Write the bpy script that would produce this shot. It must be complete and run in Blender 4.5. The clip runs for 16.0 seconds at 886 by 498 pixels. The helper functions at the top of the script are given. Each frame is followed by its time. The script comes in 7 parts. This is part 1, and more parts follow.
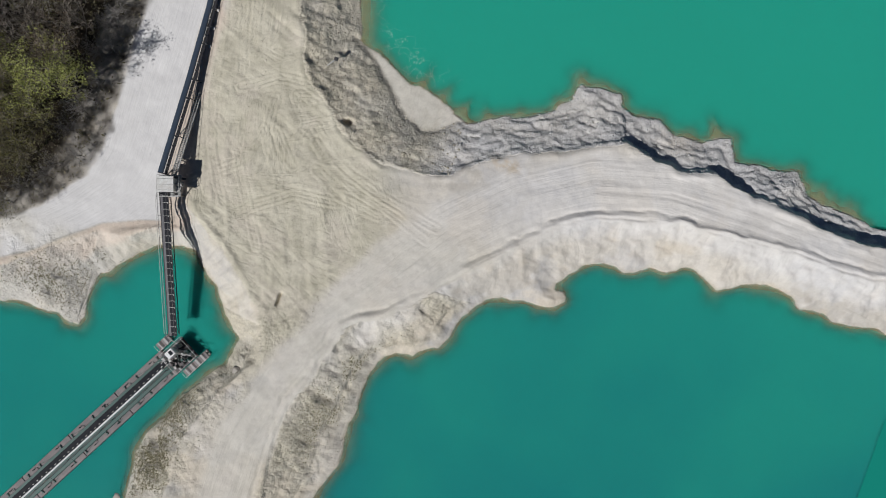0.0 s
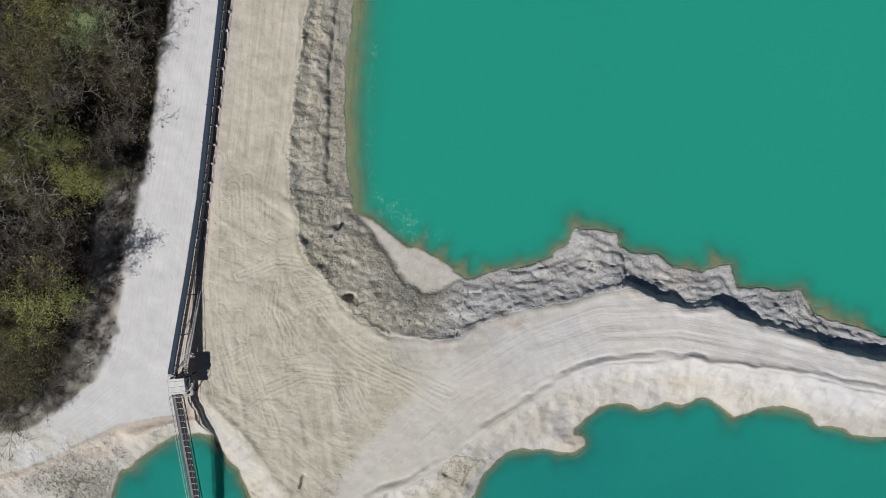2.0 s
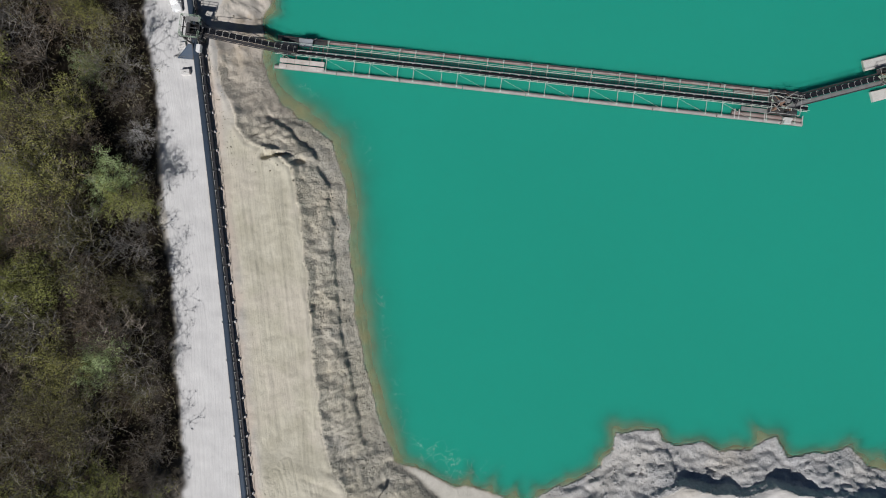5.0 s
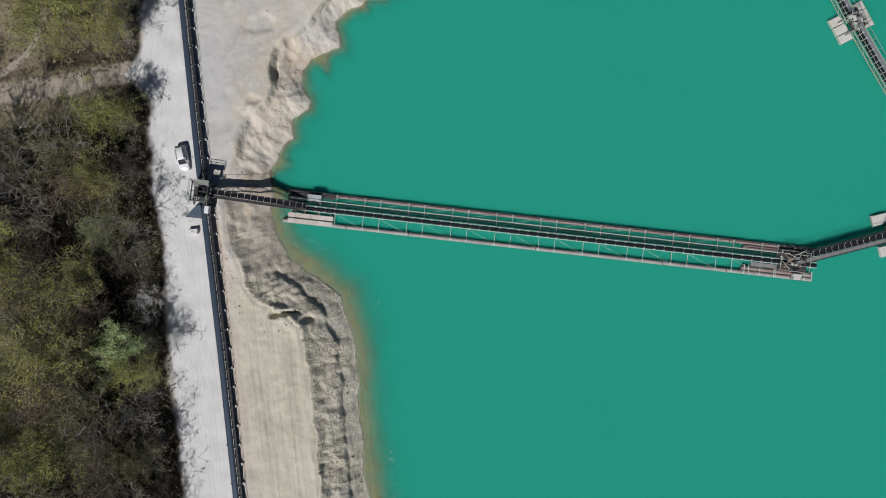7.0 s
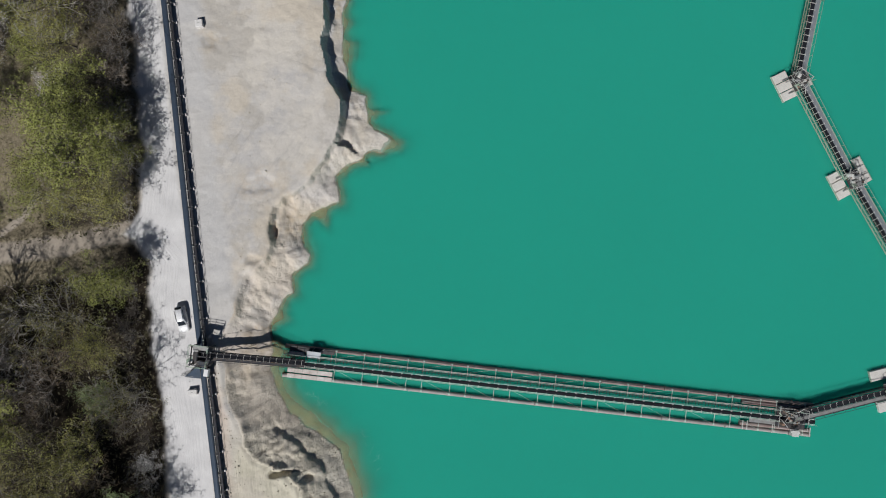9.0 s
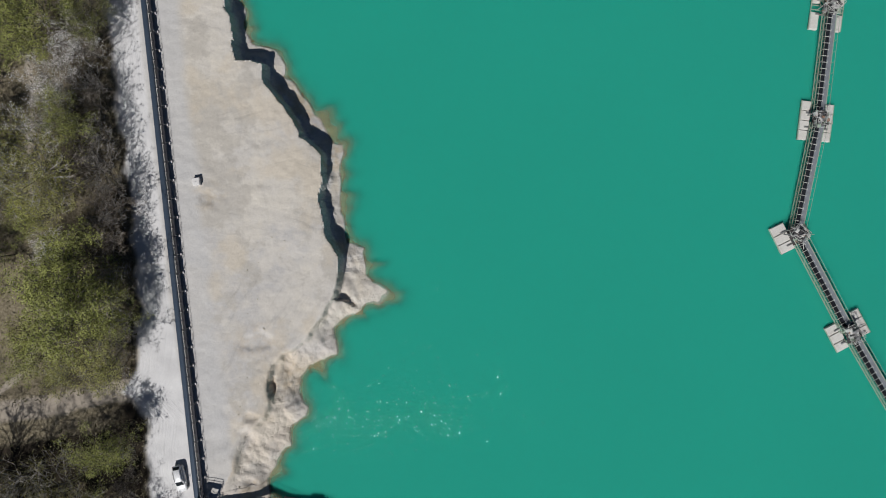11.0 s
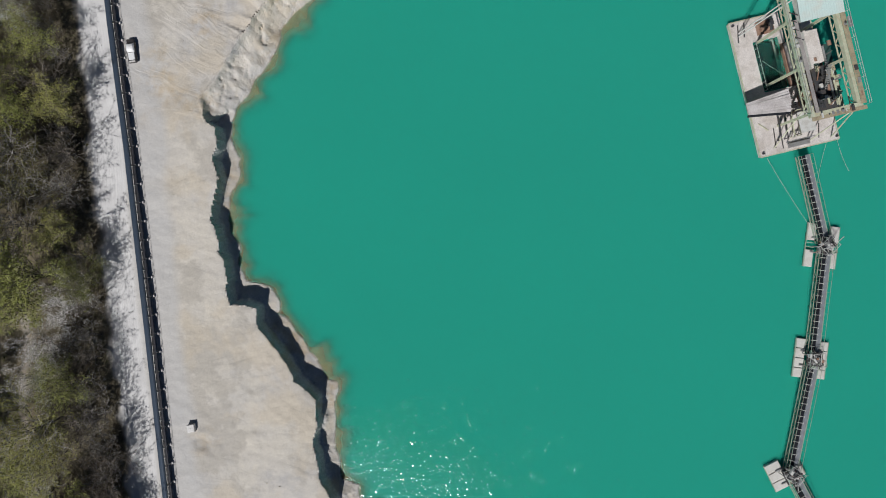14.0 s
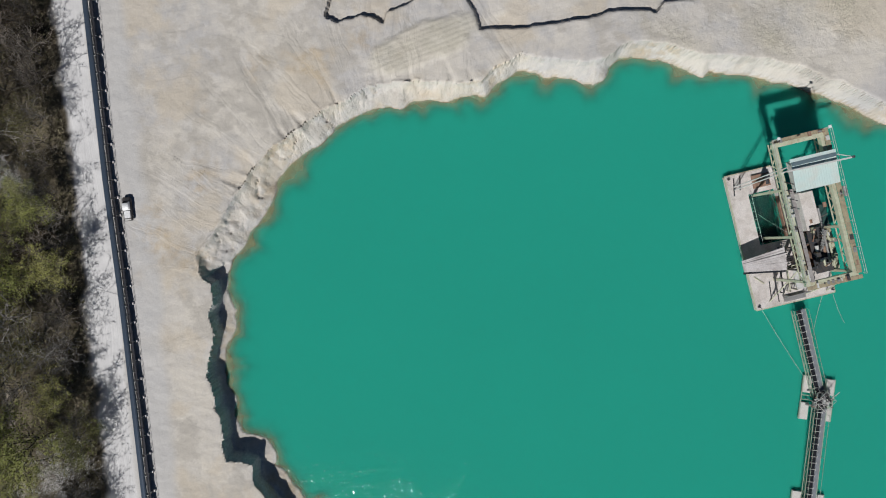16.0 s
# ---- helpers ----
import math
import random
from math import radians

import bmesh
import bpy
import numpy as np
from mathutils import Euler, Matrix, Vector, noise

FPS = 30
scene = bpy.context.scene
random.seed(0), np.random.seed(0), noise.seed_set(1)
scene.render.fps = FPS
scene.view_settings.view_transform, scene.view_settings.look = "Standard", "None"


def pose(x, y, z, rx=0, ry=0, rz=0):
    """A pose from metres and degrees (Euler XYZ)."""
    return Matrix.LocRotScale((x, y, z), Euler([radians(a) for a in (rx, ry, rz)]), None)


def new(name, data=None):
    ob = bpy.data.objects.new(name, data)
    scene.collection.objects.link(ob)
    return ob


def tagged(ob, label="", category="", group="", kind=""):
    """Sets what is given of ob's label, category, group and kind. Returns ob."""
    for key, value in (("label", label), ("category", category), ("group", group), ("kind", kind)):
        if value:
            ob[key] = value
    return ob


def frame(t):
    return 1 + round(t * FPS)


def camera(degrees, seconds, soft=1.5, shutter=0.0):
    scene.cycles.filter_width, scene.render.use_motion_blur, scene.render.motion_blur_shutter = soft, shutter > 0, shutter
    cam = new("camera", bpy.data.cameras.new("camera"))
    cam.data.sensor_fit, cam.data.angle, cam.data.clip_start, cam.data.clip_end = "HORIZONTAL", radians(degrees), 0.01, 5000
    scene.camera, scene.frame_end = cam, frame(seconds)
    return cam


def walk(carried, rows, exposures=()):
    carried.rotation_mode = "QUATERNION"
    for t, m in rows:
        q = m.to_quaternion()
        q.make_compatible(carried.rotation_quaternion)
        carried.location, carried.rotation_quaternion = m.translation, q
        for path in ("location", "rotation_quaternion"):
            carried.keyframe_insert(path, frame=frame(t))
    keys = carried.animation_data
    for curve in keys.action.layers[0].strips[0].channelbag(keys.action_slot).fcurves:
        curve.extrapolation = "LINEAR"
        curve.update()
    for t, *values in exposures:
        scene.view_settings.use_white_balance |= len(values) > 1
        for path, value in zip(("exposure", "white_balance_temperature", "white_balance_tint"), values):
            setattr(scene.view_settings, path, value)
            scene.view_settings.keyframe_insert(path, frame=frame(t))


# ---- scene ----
# ---- camera: seconds, x, y, z, tilt, lean, heading ----
cam = camera(72.0, 16.0, soft=1.0)
PATH = [
    (0, -0.00, -0.00, 111.39, 0.07, 0.99, 19.36),
    (0.5, -2.10, 6.46, 111.47, 0.09, 0.99, 19.20),
    (1, -4.41, 13.46, 111.58, 0.13, 0.99, 18.04),
    (1.5, -6.54, 20.07, 111.73, 0.13, 1.00, 16.28),
    (2, -8.82, 27.14, 111.83, 0.18, 1.03, 12.59),
    (2.5, -10.80, 33.83, 111.73, 0.18, 1.08, 8.13),
    (3, -12.62, 40.99, 111.79, 0.20, 1.14, 4.49),
    (3.5, -14.25, 47.77, 111.93, 0.15, 1.17, 1.70),
    (4, -15.50, 55.16, 112.09, 0.11, 1.23, 0.50),
    (6.5, -20.47, 89.72, 111.65, 0.38, 0.52, 0.10),
    (7, -20.66, 97.06, 111.66, 0.38, 0.51, 0.07),
    (7.5, -20.65, 103.92, 111.76, 0.34, 0.53, 0.05),
    (8, -20.61, 111.31, 111.91, 0.34, 0.53, 0.04),
    (8.5, -20.52, 118.16, 111.94, 0.32, 0.53, 0.01),
    (9, -20.51, 125.41, 112.05, 0.37, 0.50, 0.00),
    (11.5, -20.36, 160.57, 112.11, 0.38, 0.35, -0.22),
    (12, -20.14, 167.96, 112.21, 0.37, 0.35, -0.25),
    (12.5, -20.02, 174.89, 112.23, 0.37, 0.31, -0.27),
    (13, -19.88, 182.31, 112.29, 0.40, 0.28, -0.29),
    (13.5, -19.70, 189.40, 112.30, 0.33, 0.28, -0.31),
    (14, -19.44, 197.05, 112.34, 0.27, 0.29, -0.32),
    (14.5, -19.21, 204.20, 112.32, 0.19, 0.28, -0.35),
    (15, -18.95, 211.67, 112.42, 0.17, 0.28, -0.34),
    (15.5, -18.80, 218.45, 112.46, 0.10, 0.26, -0.35),
    (16, -18.59, 225.43, 112.50, 0.06, 0.27, -0.35),
]
walk(cam, [(t, pose(x, y, z, a, b, h)) for t, x, y, z, a, b, h in PATH])

# ---- sky and sun ----
SUN_UP, SUN_FROM = 46.5, 21.0          # elevation; the light travels this many degrees east of north
world = bpy.data.worlds.new("sky")
scene.world = world
world.use_nodes = True
wt = world.node_tree
sky = wt.nodes.new("ShaderNodeTexSky")
sky.sky_type = "NISHITA"
sky.sun_disc = False
sky.air_density = 0.4
sky.dust_density = 0.1
sky.ozone_density = 3.5
sky.sun_elevation = radians(SUN_UP)
sky.sun_rotation = radians(180 + SUN_FROM)
wt.links.new(sky.outputs[0], wt.nodes["Background"].inputs[0])
wt.nodes["Background"].inputs[1].default_value = 0.05
sun_data = bpy.data.lights.new("sun", "SUN")
sun_data.energy = 5.0
sun_data.angle = radians(0.6)
sun_data.color = (1.0, 0.992, 0.996)
sun = new("sun", sun_data)
sun.matrix_world = pose(0, 0, 200, 90 - SUN_UP, 0, -SUN_FROM)
scene.view_settings.exposure = -0.40


# ---- material helpers ----
def material(name, rough=0.8, metal=0.0):
    m = bpy.data.materials.new(name)
    m.use_nodes = True
    p = m.node_tree.nodes["Principled BSDF"]
    p.inputs["Roughness"].default_value = rough
    p.inputs["Metallic"].default_value = metal
    return m, m.node_tree, p


def nd(t, kind, **values):
    n = t.nodes.new(kind)
    for key, value in values.items():
        n.inputs[key.replace("_", " ")].default_value = value
    return n


def noise_of(t, scale, detail=4.0, rough=0.55, vector=None):
    n = nd(t, "ShaderNodeTexNoise", Scale=scale, Detail=detail, Roughness=rough)
    t.links.new(vector or here(t), n.inputs["Vector"])
    return n.outputs["Fac"]


def here(t):
    g = t.nodes.new("ShaderNodeNewGeometry")
    return g.outputs["Position"]


def local(t):
    g = t.nodes.new("ShaderNodeTexCoord")
    return g.outputs["Object"]


def patched(t, cell, across, length, detail=3.0, shift=0.0):
    """Streaks whose direction changes from patch to patch, like crossing passes of a blade."""
    place = here(t)
    wob = nd(t, "ShaderNodeTexNoise", Scale=0.16, Detail=2.0)
    t.links.new(place, wob.inputs["Vector"])
    push = t.nodes.new("ShaderNodeVectorMath")
    push.operation = "MULTIPLY_ADD"
    push.inputs[1].default_value = (9.0, 9.0, 0.0)
    t.links.new(wob.outputs["Color"], push.inputs[0])
    t.links.new(place, push.inputs[2])
    move = t.nodes.new("ShaderNodeVectorMath")
    move.operation = "ADD"
    move.inputs[1].default_value = (shift, shift * 0.7, 0.0)
    t.links.new(push.outputs[0], move.inputs[0])
    vor = nd(t, "ShaderNodeTexVoronoi", Scale=cell)
    vor.voronoi_dimensions = "2D"
    t.links.new(move.outputs[0], vor.inputs["Vector"])
    split = t.nodes.new("ShaderNodeSeparateColor")
    t.links.new(vor.outputs["Color"], split.inputs[0])
    turn = t.nodes.new("ShaderNodeVectorRotate")
    turn.rotation_type = "Z_AXIS"
    t.links.new(maths(t, "MULTIPLY", split.outputs[0], 3.14), turn.inputs["Angle"])
    bent = t.nodes.new("ShaderNodeVectorMath")
    bent.operation = "MULTIPLY_ADD"
    bent.inputs[1].default_value = (2.2, 2.2, 0.0)
    t.links.new(wob.outputs["Color"], bent.inputs[0])
    t.links.new(place, bent.inputs[2])
    t.links.new(bent.outputs[0], turn.inputs["Vector"])
    m = t.nodes.new("ShaderNodeMapping")
    m.inputs["Scale"].default_value = (1 / across, 1 / length, 0)
    t.links.new(turn.outputs[0], m.inputs["Vector"])
    return noise_of(t, 1.0, detail, 0.6, m.outputs[0])


def lumps(t, scale, vector):
    """Rounded lumps from 0 to 1."""
    v = nd(t, "ShaderNodeTexVoronoi", Scale=scale)
    v.feature = "SMOOTH_F1"
    v.inputs["Smoothness"].default_value = 0.25
    mixed = t.nodes.new("ShaderNodeVectorMath")
    mixed.operation = "MULTIPLY_ADD"
    mixed.inputs[1].default_value = (0.9 / scale, 0.9 / scale, 0.9 / scale)
    wob = nd(t, "ShaderNodeTexNoise", Scale=scale * 1.3, Detail=3.0)
    t.links.new(vector, wob.inputs["Vector"])
    t.links.new(wob.outputs["Color"], mixed.inputs[0])
    t.links.new(vector, mixed.inputs[2])
    t.links.new(mixed.outputs[0], v.inputs["Vector"])
    return maths(t, "SUBTRACT", 1.0, v.outputs["Distance"])


def ramp(t, fac, *stops):
    r = t.nodes.new("ShaderNodeValToRGB")
    e = r.color_ramp.elements
    while len(e) < len(stops):
        e.new(0.5)
    for k, (at, c) in enumerate(stops):
        e[k].position = at
        e[k].color = (c, c, c, 1) if isinstance(c, (int, float)) else (*c, 1)
    t.links.new(fac, r.inputs[0])
    return r.outputs[0]


def blend(t, fac, a, b, how="MIX"):
    n = t.nodes.new("ShaderNodeMix")
    n.data_type, n.blend_type = "RGBA", how
    for sock, v in ((n.inputs[0], fac), (n.inputs[6], a), (n.inputs[7], b)):
        if isinstance(v, (int, float)):
            sock.default_value = v
        elif isinstance(v, tuple):
            sock.default_value = (*v, 1)
        else:
            t.links.new(v, sock)
    return n.outputs[2]


def maths(t, op, a, b=0.0):
    n = t.nodes.new("ShaderNodeMath")
    n.operation = op
    for sock, v in ((n.inputs[0], a), (n.inputs[1], b)):
        if isinstance(v, (int, float)):
            sock.default_value = v
        else:
            t.links.new(v, sock)
    return n.outputs[0]


def maths_shift(t, vector):
    n = t.nodes.new("ShaderNodeVectorMath")
    n.operation = "ADD"
    n.inputs[1].default_value = (137.0, 71.0, 0.0)
    t.links.new(vector, n.inputs[0])
    return n.outputs[0]


def attr(t, name):
    n = t.nodes.new("ShaderNodeAttribute")
    n.attribute_name = name
    return n


def bump(t, p, height, strength, distance):
    b = nd(t, "ShaderNodeBump", Strength=strength, Distance=distance)
    t.links.new(height, b.inputs["Height"])
    t.links.new(b.outputs[0], p.inputs["Normal"])


def plain(name, colour, rough=0.6, metal=0.0, stain=(0.2, 0.17, 0.14), amount=0.5, scale=1.2, fine=14.0, relief=0.01):
    """Painted or bare metal, timber or concrete with stains at two scales."""
    m, t, p = material(name, rough, metal)
    v = local(t)
    big = ramp(t, noise_of(t, scale, 5, 0.6, v), (0.42, 0.0), (0.68, 1.0))
    small = noise_of(t, fine, 4, 0.6, v)
    c = blend(t, maths(t, "MULTIPLY", big, amount), colour, stain)
    c = blend(t, 0.55, c, ramp(t, small, (0.25, 0.55), (0.75, 1.35)), "MULTIPLY")
    t.links.new(c, p.inputs["Base Color"])
    t.links.new(ramp(t, small, (0.2, max(0.05, rough - 0.15)), (0.8, min(1, rough + 0.15))), p.inputs["Roughness"])
    bump(t, p, small, 0.4, relief)
    return m


# ---- materials of the land and the water ----
def ground_material():
    """Bare quarry ground. tan: clay fill; damp_shade: wet silt, and shade coloured onto the sheer northern faces; run:
    coordinates along wheel tracks and rills.
    """
    m, t, p = material("quarry_ground", 0.95)
    pos = here(t)
    tan, damp_shade, wood, road = attr(t, "tan").outputs["Fac"], attr(t, "damp_shade").outputs["Fac"], attr(t, "wood").outputs["Fac"], attr(t, "road").outputs["Fac"]
    run = attr(t, "run").outputs["Vector"]
    huge = noise_of(t, 0.05, 5, 0.6, pos)
    mid = noise_of(t, 0.28, 6, 0.62, pos)
    fine = noise_of(t, 2.4, 6, 0.7, pos)
    streak = noise_of(t, 1.0, 4, 0.6, run)
    c = blend(t, ramp(t, huge, (0.45, 0.0), (0.55, 1.0)), (0.61, 0.565, 0.49), (0.50, 0.478, 0.45))
    c = blend(t, ramp(t, mid, (0.44, 0.0), (0.60, 0.8)), c, (0.59, 0.55, 0.49))
    c = blend(t, ramp(t, noise_of(t, 0.13, 5, 0.6, pos), (0.51, 0.0), (0.57, 0.7)), c, (0.46, 0.425, 0.37))
    c = blend(t, ramp(t, noise_of(t, 0.085, 4, 0.55, maths_shift(t, pos)), (0.52, 0.0), (0.60, 0.6)), c, (0.585, 0.51, 0.40))
    scuff = ramp(t, patched(t, 0.035, 1.1, 18, 5), (0.30, 0.80), (0.42, 0.98), (0.55, 1.0), (0.68, 1.07))
    c = blend(t, 0.7, c, scuff, "MULTIPLY")
    clay = blend(t, ramp(t, mid, (0.38, 0.0), (0.62, 1.0)), (0.485, 0.45, 0.35), (0.595, 0.555, 0.445))
    clay = blend(t, ramp(t, noise_of(t, 0.10, 5, 0.6, maths_shift(t, pos)), (0.50, 0.0), (0.60, 0.7)), clay, (0.60, 0.545, 0.45))
    c = blend(t, tan, c, clay)
    c = blend(t, attr(t, "sandy").outputs["Fac"], c, blend(t, ramp(t, mid, (0.35, 0.0), (0.65, 1.0)), (0.57, 0.47, 0.385), (0.66, 0.565, 0.47)))
    gravel = blend(t, ramp(t, mid, (0.35, 0.0), (0.7, 1.0)), (0.62, 0.605, 0.59), (0.71, 0.695, 0.675))
    c = blend(t, maths(t, "MULTIPLY", attr(t, "apron").outputs["Fac"], 0.75), c, (0.505, 0.492, 0.472))
    c = blend(t, road, c, gravel)
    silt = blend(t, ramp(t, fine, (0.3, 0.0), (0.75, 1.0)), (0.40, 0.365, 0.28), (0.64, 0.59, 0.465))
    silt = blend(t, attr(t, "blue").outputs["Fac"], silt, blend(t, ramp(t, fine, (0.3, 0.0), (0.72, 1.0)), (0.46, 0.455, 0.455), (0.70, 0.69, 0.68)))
    c = blend(t, damp_shade, c, silt)
    ochre = maths(t, "MULTIPLY", attr(t, "rusty").outputs["Fac"], ramp(t, noise_of(t, 0.5, 5, 0.6, pos), (0.42, 0.0), (0.60, 0.75)))
    c = blend(t, ochre, c, (0.47, 0.36, 0.22))
    ooze = blend(t, ramp(t, mid, (0.35, 0.0), (0.65, 1.0)), (0.43, 0.31, 0.15), (0.34, 0.28, 0.16))
    c = blend(t, attr(t, "bed").outputs["Fac"], c, ooze)
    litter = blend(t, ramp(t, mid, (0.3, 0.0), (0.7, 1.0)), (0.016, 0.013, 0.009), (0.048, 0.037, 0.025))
    grass = blend(t, ramp(t, fine, (0.3, 0.0), (0.7, 1.0)), (0.11, 0.09, 0.055), (0.30, 0.255, 0.175))
    litter = blend(t, attr(t, "dry").outputs["Fac"], litter, grass)
    litter = blend(t, attr(t, "trod").outputs["Fac"], litter, (0.36, 0.31, 0.25))
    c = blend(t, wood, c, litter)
    lined = attr(t, "lined").outputs["Fac"]
    swirl = attr(t, "swirl").outputs["Fac"]
    cross = blend(t, ramp(t, noise_of(t, 0.12, 2, 0.5, pos), (0.48, 0.0), (0.52, 1.0)), patched(t, 0.055, 0.8, 7, 6), patched(t, 0.10, 0.5, 3.5, 6, 43.0))
    cross = blend(t, ramp(t, noise_of(t, 0.17, 3, 0.5, pos), (0.54, 0.0), (0.60, 0.85)), cross, noise_of(t, 0.6, 7, 0.7, pos))
    cross = blend(t, ramp(t, noise_of(t, 0.30, 4, 0.6, maths_shift(t, pos)), (0.42, 0.0), (0.66, 0.7)), cross, (0.5, 0.5, 0.5))
    cross = blend(t, 0.30, cross, noise_of(t, 1.3, 6, 0.7, pos))
    lump = maths(t, "ADD", lumps(t, 1.15, pos), maths(t, "MULTIPLY", lumps(t, 3.1, pos), 0.4))
    c = blend(t, maths(t, "MULTIPLY", swirl, 1.0), c, ramp(t, cross, (0.32, 0.62), (0.43, 0.95), (0.56, 1.0), (0.68, 1.12)), "MULTIPLY")
    c = blend(t, maths(t, "MULTIPLY", lined, 0.9), c, ramp(t, streak, (0.28, 0.72), (0.44, 0.98), (0.58, 1.0), (0.72, 1.10)), "MULTIPLY")
    even = maths(t, "SUBTRACT", 1.0, maths(t, "MULTIPLY", road, 0.6))
    c = blend(t, maths(t, "MULTIPLY", even, maths(t, "ADD", 0.22, maths(t, "MULTIPLY", damp_shade, 0.45))), c, ramp(t, fine, (0.26, 0.66), (0.74, 1.2)), "MULTIPLY")
    pock = ramp(t, noise_of(t, 0.9, 8, 0.8, pos), (0.30, 0.55), (0.40, 1.0))
    c = blend(t, maths(t, "ADD", 0.30, maths(t, "MULTIPLY", damp_shade, 0.3)), c, pock, "MULTIPLY")
    t.links.new(c, p.inputs["Base Color"])
    p.inputs["Specular IOR Level"].default_value = 0.2
    rugged = maths(t, "MULTIPLY", even, maths(t, "ADD", 0.14, maths(t, "MULTIPLY", damp_shade, 0.45)))
    grooves = maths(t, "ADD", maths(t, "MULTIPLY", maths(t, "SUBTRACT", streak, 0.5), lined), maths(t, "MULTIPLY", maths(t, "SUBTRACT", cross, 0.5), swirl))
    grooves = maths(t, "ADD", grooves, maths(t, "MULTIPLY", maths(t, "SUBTRACT", lump, 0.7), maths(t, "MULTIPLY", attr(t, "lumpy").outputs["Fac"], ramp(t, noise_of(t, 0.35, 4, 0.6, pos), (0.38, 0.15), (0.62, 0.9)))))
    h = maths(t, "ADD", grooves, maths(t, "MULTIPLY", maths(t, "ADD", fine, maths(t, "MULTIPLY", noise_of(t, 0.9, 8, 0.72, pos), 2.2)), rugged))
    bump(t, p, h, 1.0, 0.34)
    return m


def water_material():
    """Milky turquoise quarry water; thin over the shallows, where the bed shows through."""
    m, t, p = material("quarry_water", 0.06)
    pos = here(t)
    thick = attr(t, "thick").outputs["Fac"]
    c = blend(t, attr(t, "south").outputs["Fac"], (0.020, 0.320, 0.228), (0.011, 0.174, 0.178))
    c = blend(t, ramp(t, noise_of(t, 0.022, 3, 0.5, pos), (0.3, 0.0), (0.7, 0.6)), c, (0.020, 0.300, 0.215))
    foam = maths(t, "MULTIPLY", attr(t, "foam").outputs["Fac"], ramp(t, maths(t, "ABSOLUTE", maths(t, "SUBTRACT", noise_of(t, 0.42, 4, 0.55, pos), 0.5)), (0.0, 0.5), (0.008, 0.0)))
    c = blend(t, foam, c, (0.62, 0.68, 0.62))
    t.links.new(c, p.inputs["Base Color"])
    t.links.new(thick, p.inputs["Alpha"])
    p.subsurface_method = "BURLEY"
    p.inputs["Subsurface Weight"].default_value = 1.0
    p.inputs["Subsurface Radius"].default_value = (0.5, 1.0, 1.0)
    p.inputs["Subsurface Scale"].default_value = 1.6
    p.inputs["Specular IOR Level"].default_value = 0.0
    # ripples shape the mirror surface alone
    gloss = nd(t, "ShaderNodeBsdfGlossy", Roughness=0.11)
    b = nd(t, "ShaderNodeBump", Strength=1.0, Distance=0.097)
    w = maths(t, "ADD", noise_of(t, 2.9, 0, 0.5, pos), maths(t, "MULTIPLY", noise_of(t, 1.0, 0, 0.5, pos), 1.0))
    t.links.new(maths(t, "MULTIPLY", w, attr(t, "wind").outputs["Fac"]), b.inputs["Height"])
    t.links.new(b.outputs[0], gloss.inputs["Normal"])
    fr = nd(t, "ShaderNodeFresnel", IOR=1.33)
    mix = t.nodes.new("ShaderNodeMixShader")
    t.links.new(fr.outputs[0], mix.inputs[0])
    t.links.new(p.outputs[0], mix.inputs[1])
    t.links.new(gloss.outputs[0], mix.inputs[2])
    t.links.new(mix.outputs[0], t.nodes["Material Output"].inputs["Surface"])
    return m


GROUND, WATER = ground_material(), water_material()


# ---- the plan: waterlines and upper rims of the banks, metres ----
SHORE_SPIT = [(69.5,29.0),(65.0,29.6),(60.1,29.8),(57.2,30.6),(55.1,32.8),(54.0,34.2),(51.0,33.0),(47.8,32.8),(45.8,32.4),(42.7,32.1),(41.7,34.4),(40.9,35.7),(38.0,34.8),(36.3,33.4),(33.2,33.1),(31.1,32.9),(28.6,33.7),(27.5,34.9),(25.2,34.2),(22.7,33.8),(20.4,34.7),(19.0,36.9),(16.8,36.7),(13.6,36.4),(12.0,36.3),(11.4,34.3),(11.3,32.8),(9.9,31.6),(9.3,30.2),(7.0,28.9),(4.4,27.1),(1.3,26.4),(-1.3,24.7),(-3.6,23.3),(-5.5,22.6),(-7.2,23.4)]
SHORE_BEACH = [(-9.4,24.3),(-11.9,25.1),(-14.8,25.7),(-17.7,26.0),(-20.2,27.1),(-22.4,28.6),(-24.6,29.1),(-27.2,29.7),(-29.1,30.7),(-29.4,32.7),(-31.2,37.4),(-32.8,42.6),(-34.2,47.8),(-35.2,54.1),(-36.3,60.3),(-36.8,66.6),(-37.0,72.8),(-37.5,78.1),(-38.1,82.2),(-39.3,85.4),(-40.6,89.2),(-43.8,91.8),(-46.4,93.9),(-49.0,96.0),(-51.1,98.0),(-52.3,100.1),(-53.2,103.2),(-53.6,105.3),(-53.0,107.4),(-53.2,109.5),(-53.4,111.7)]
SHORE_POINT = [(-52.0,115.0),(-51.0,117.1),(-48.9,118.2),(-48.9,119.7),(-49.4,121.3),(-46.3,123.4),(-46.0,124.9),(-46.8,126.5),(-47.7,128.6),(-47.7,130.7),(-45.8,132.8),(-42.7,134.3),(-40.6,134.8),(-40.8,137.4),(-41.4,139.5),(-40.1,141.1),(-37.5,142.1),(-36.4,143.7),(-34.9,144.2),(-32.8,143.7),(-31.4,146.0),(-31.7,147.0),(-33.8,147.7),(-35.2,149.4),(-35.6,151.5),(-35.6,154.1),(-37.3,154.7),(-38.7,155.2),(-39.4,158.3),(-39.8,161.5),(-40.0,165.0)]
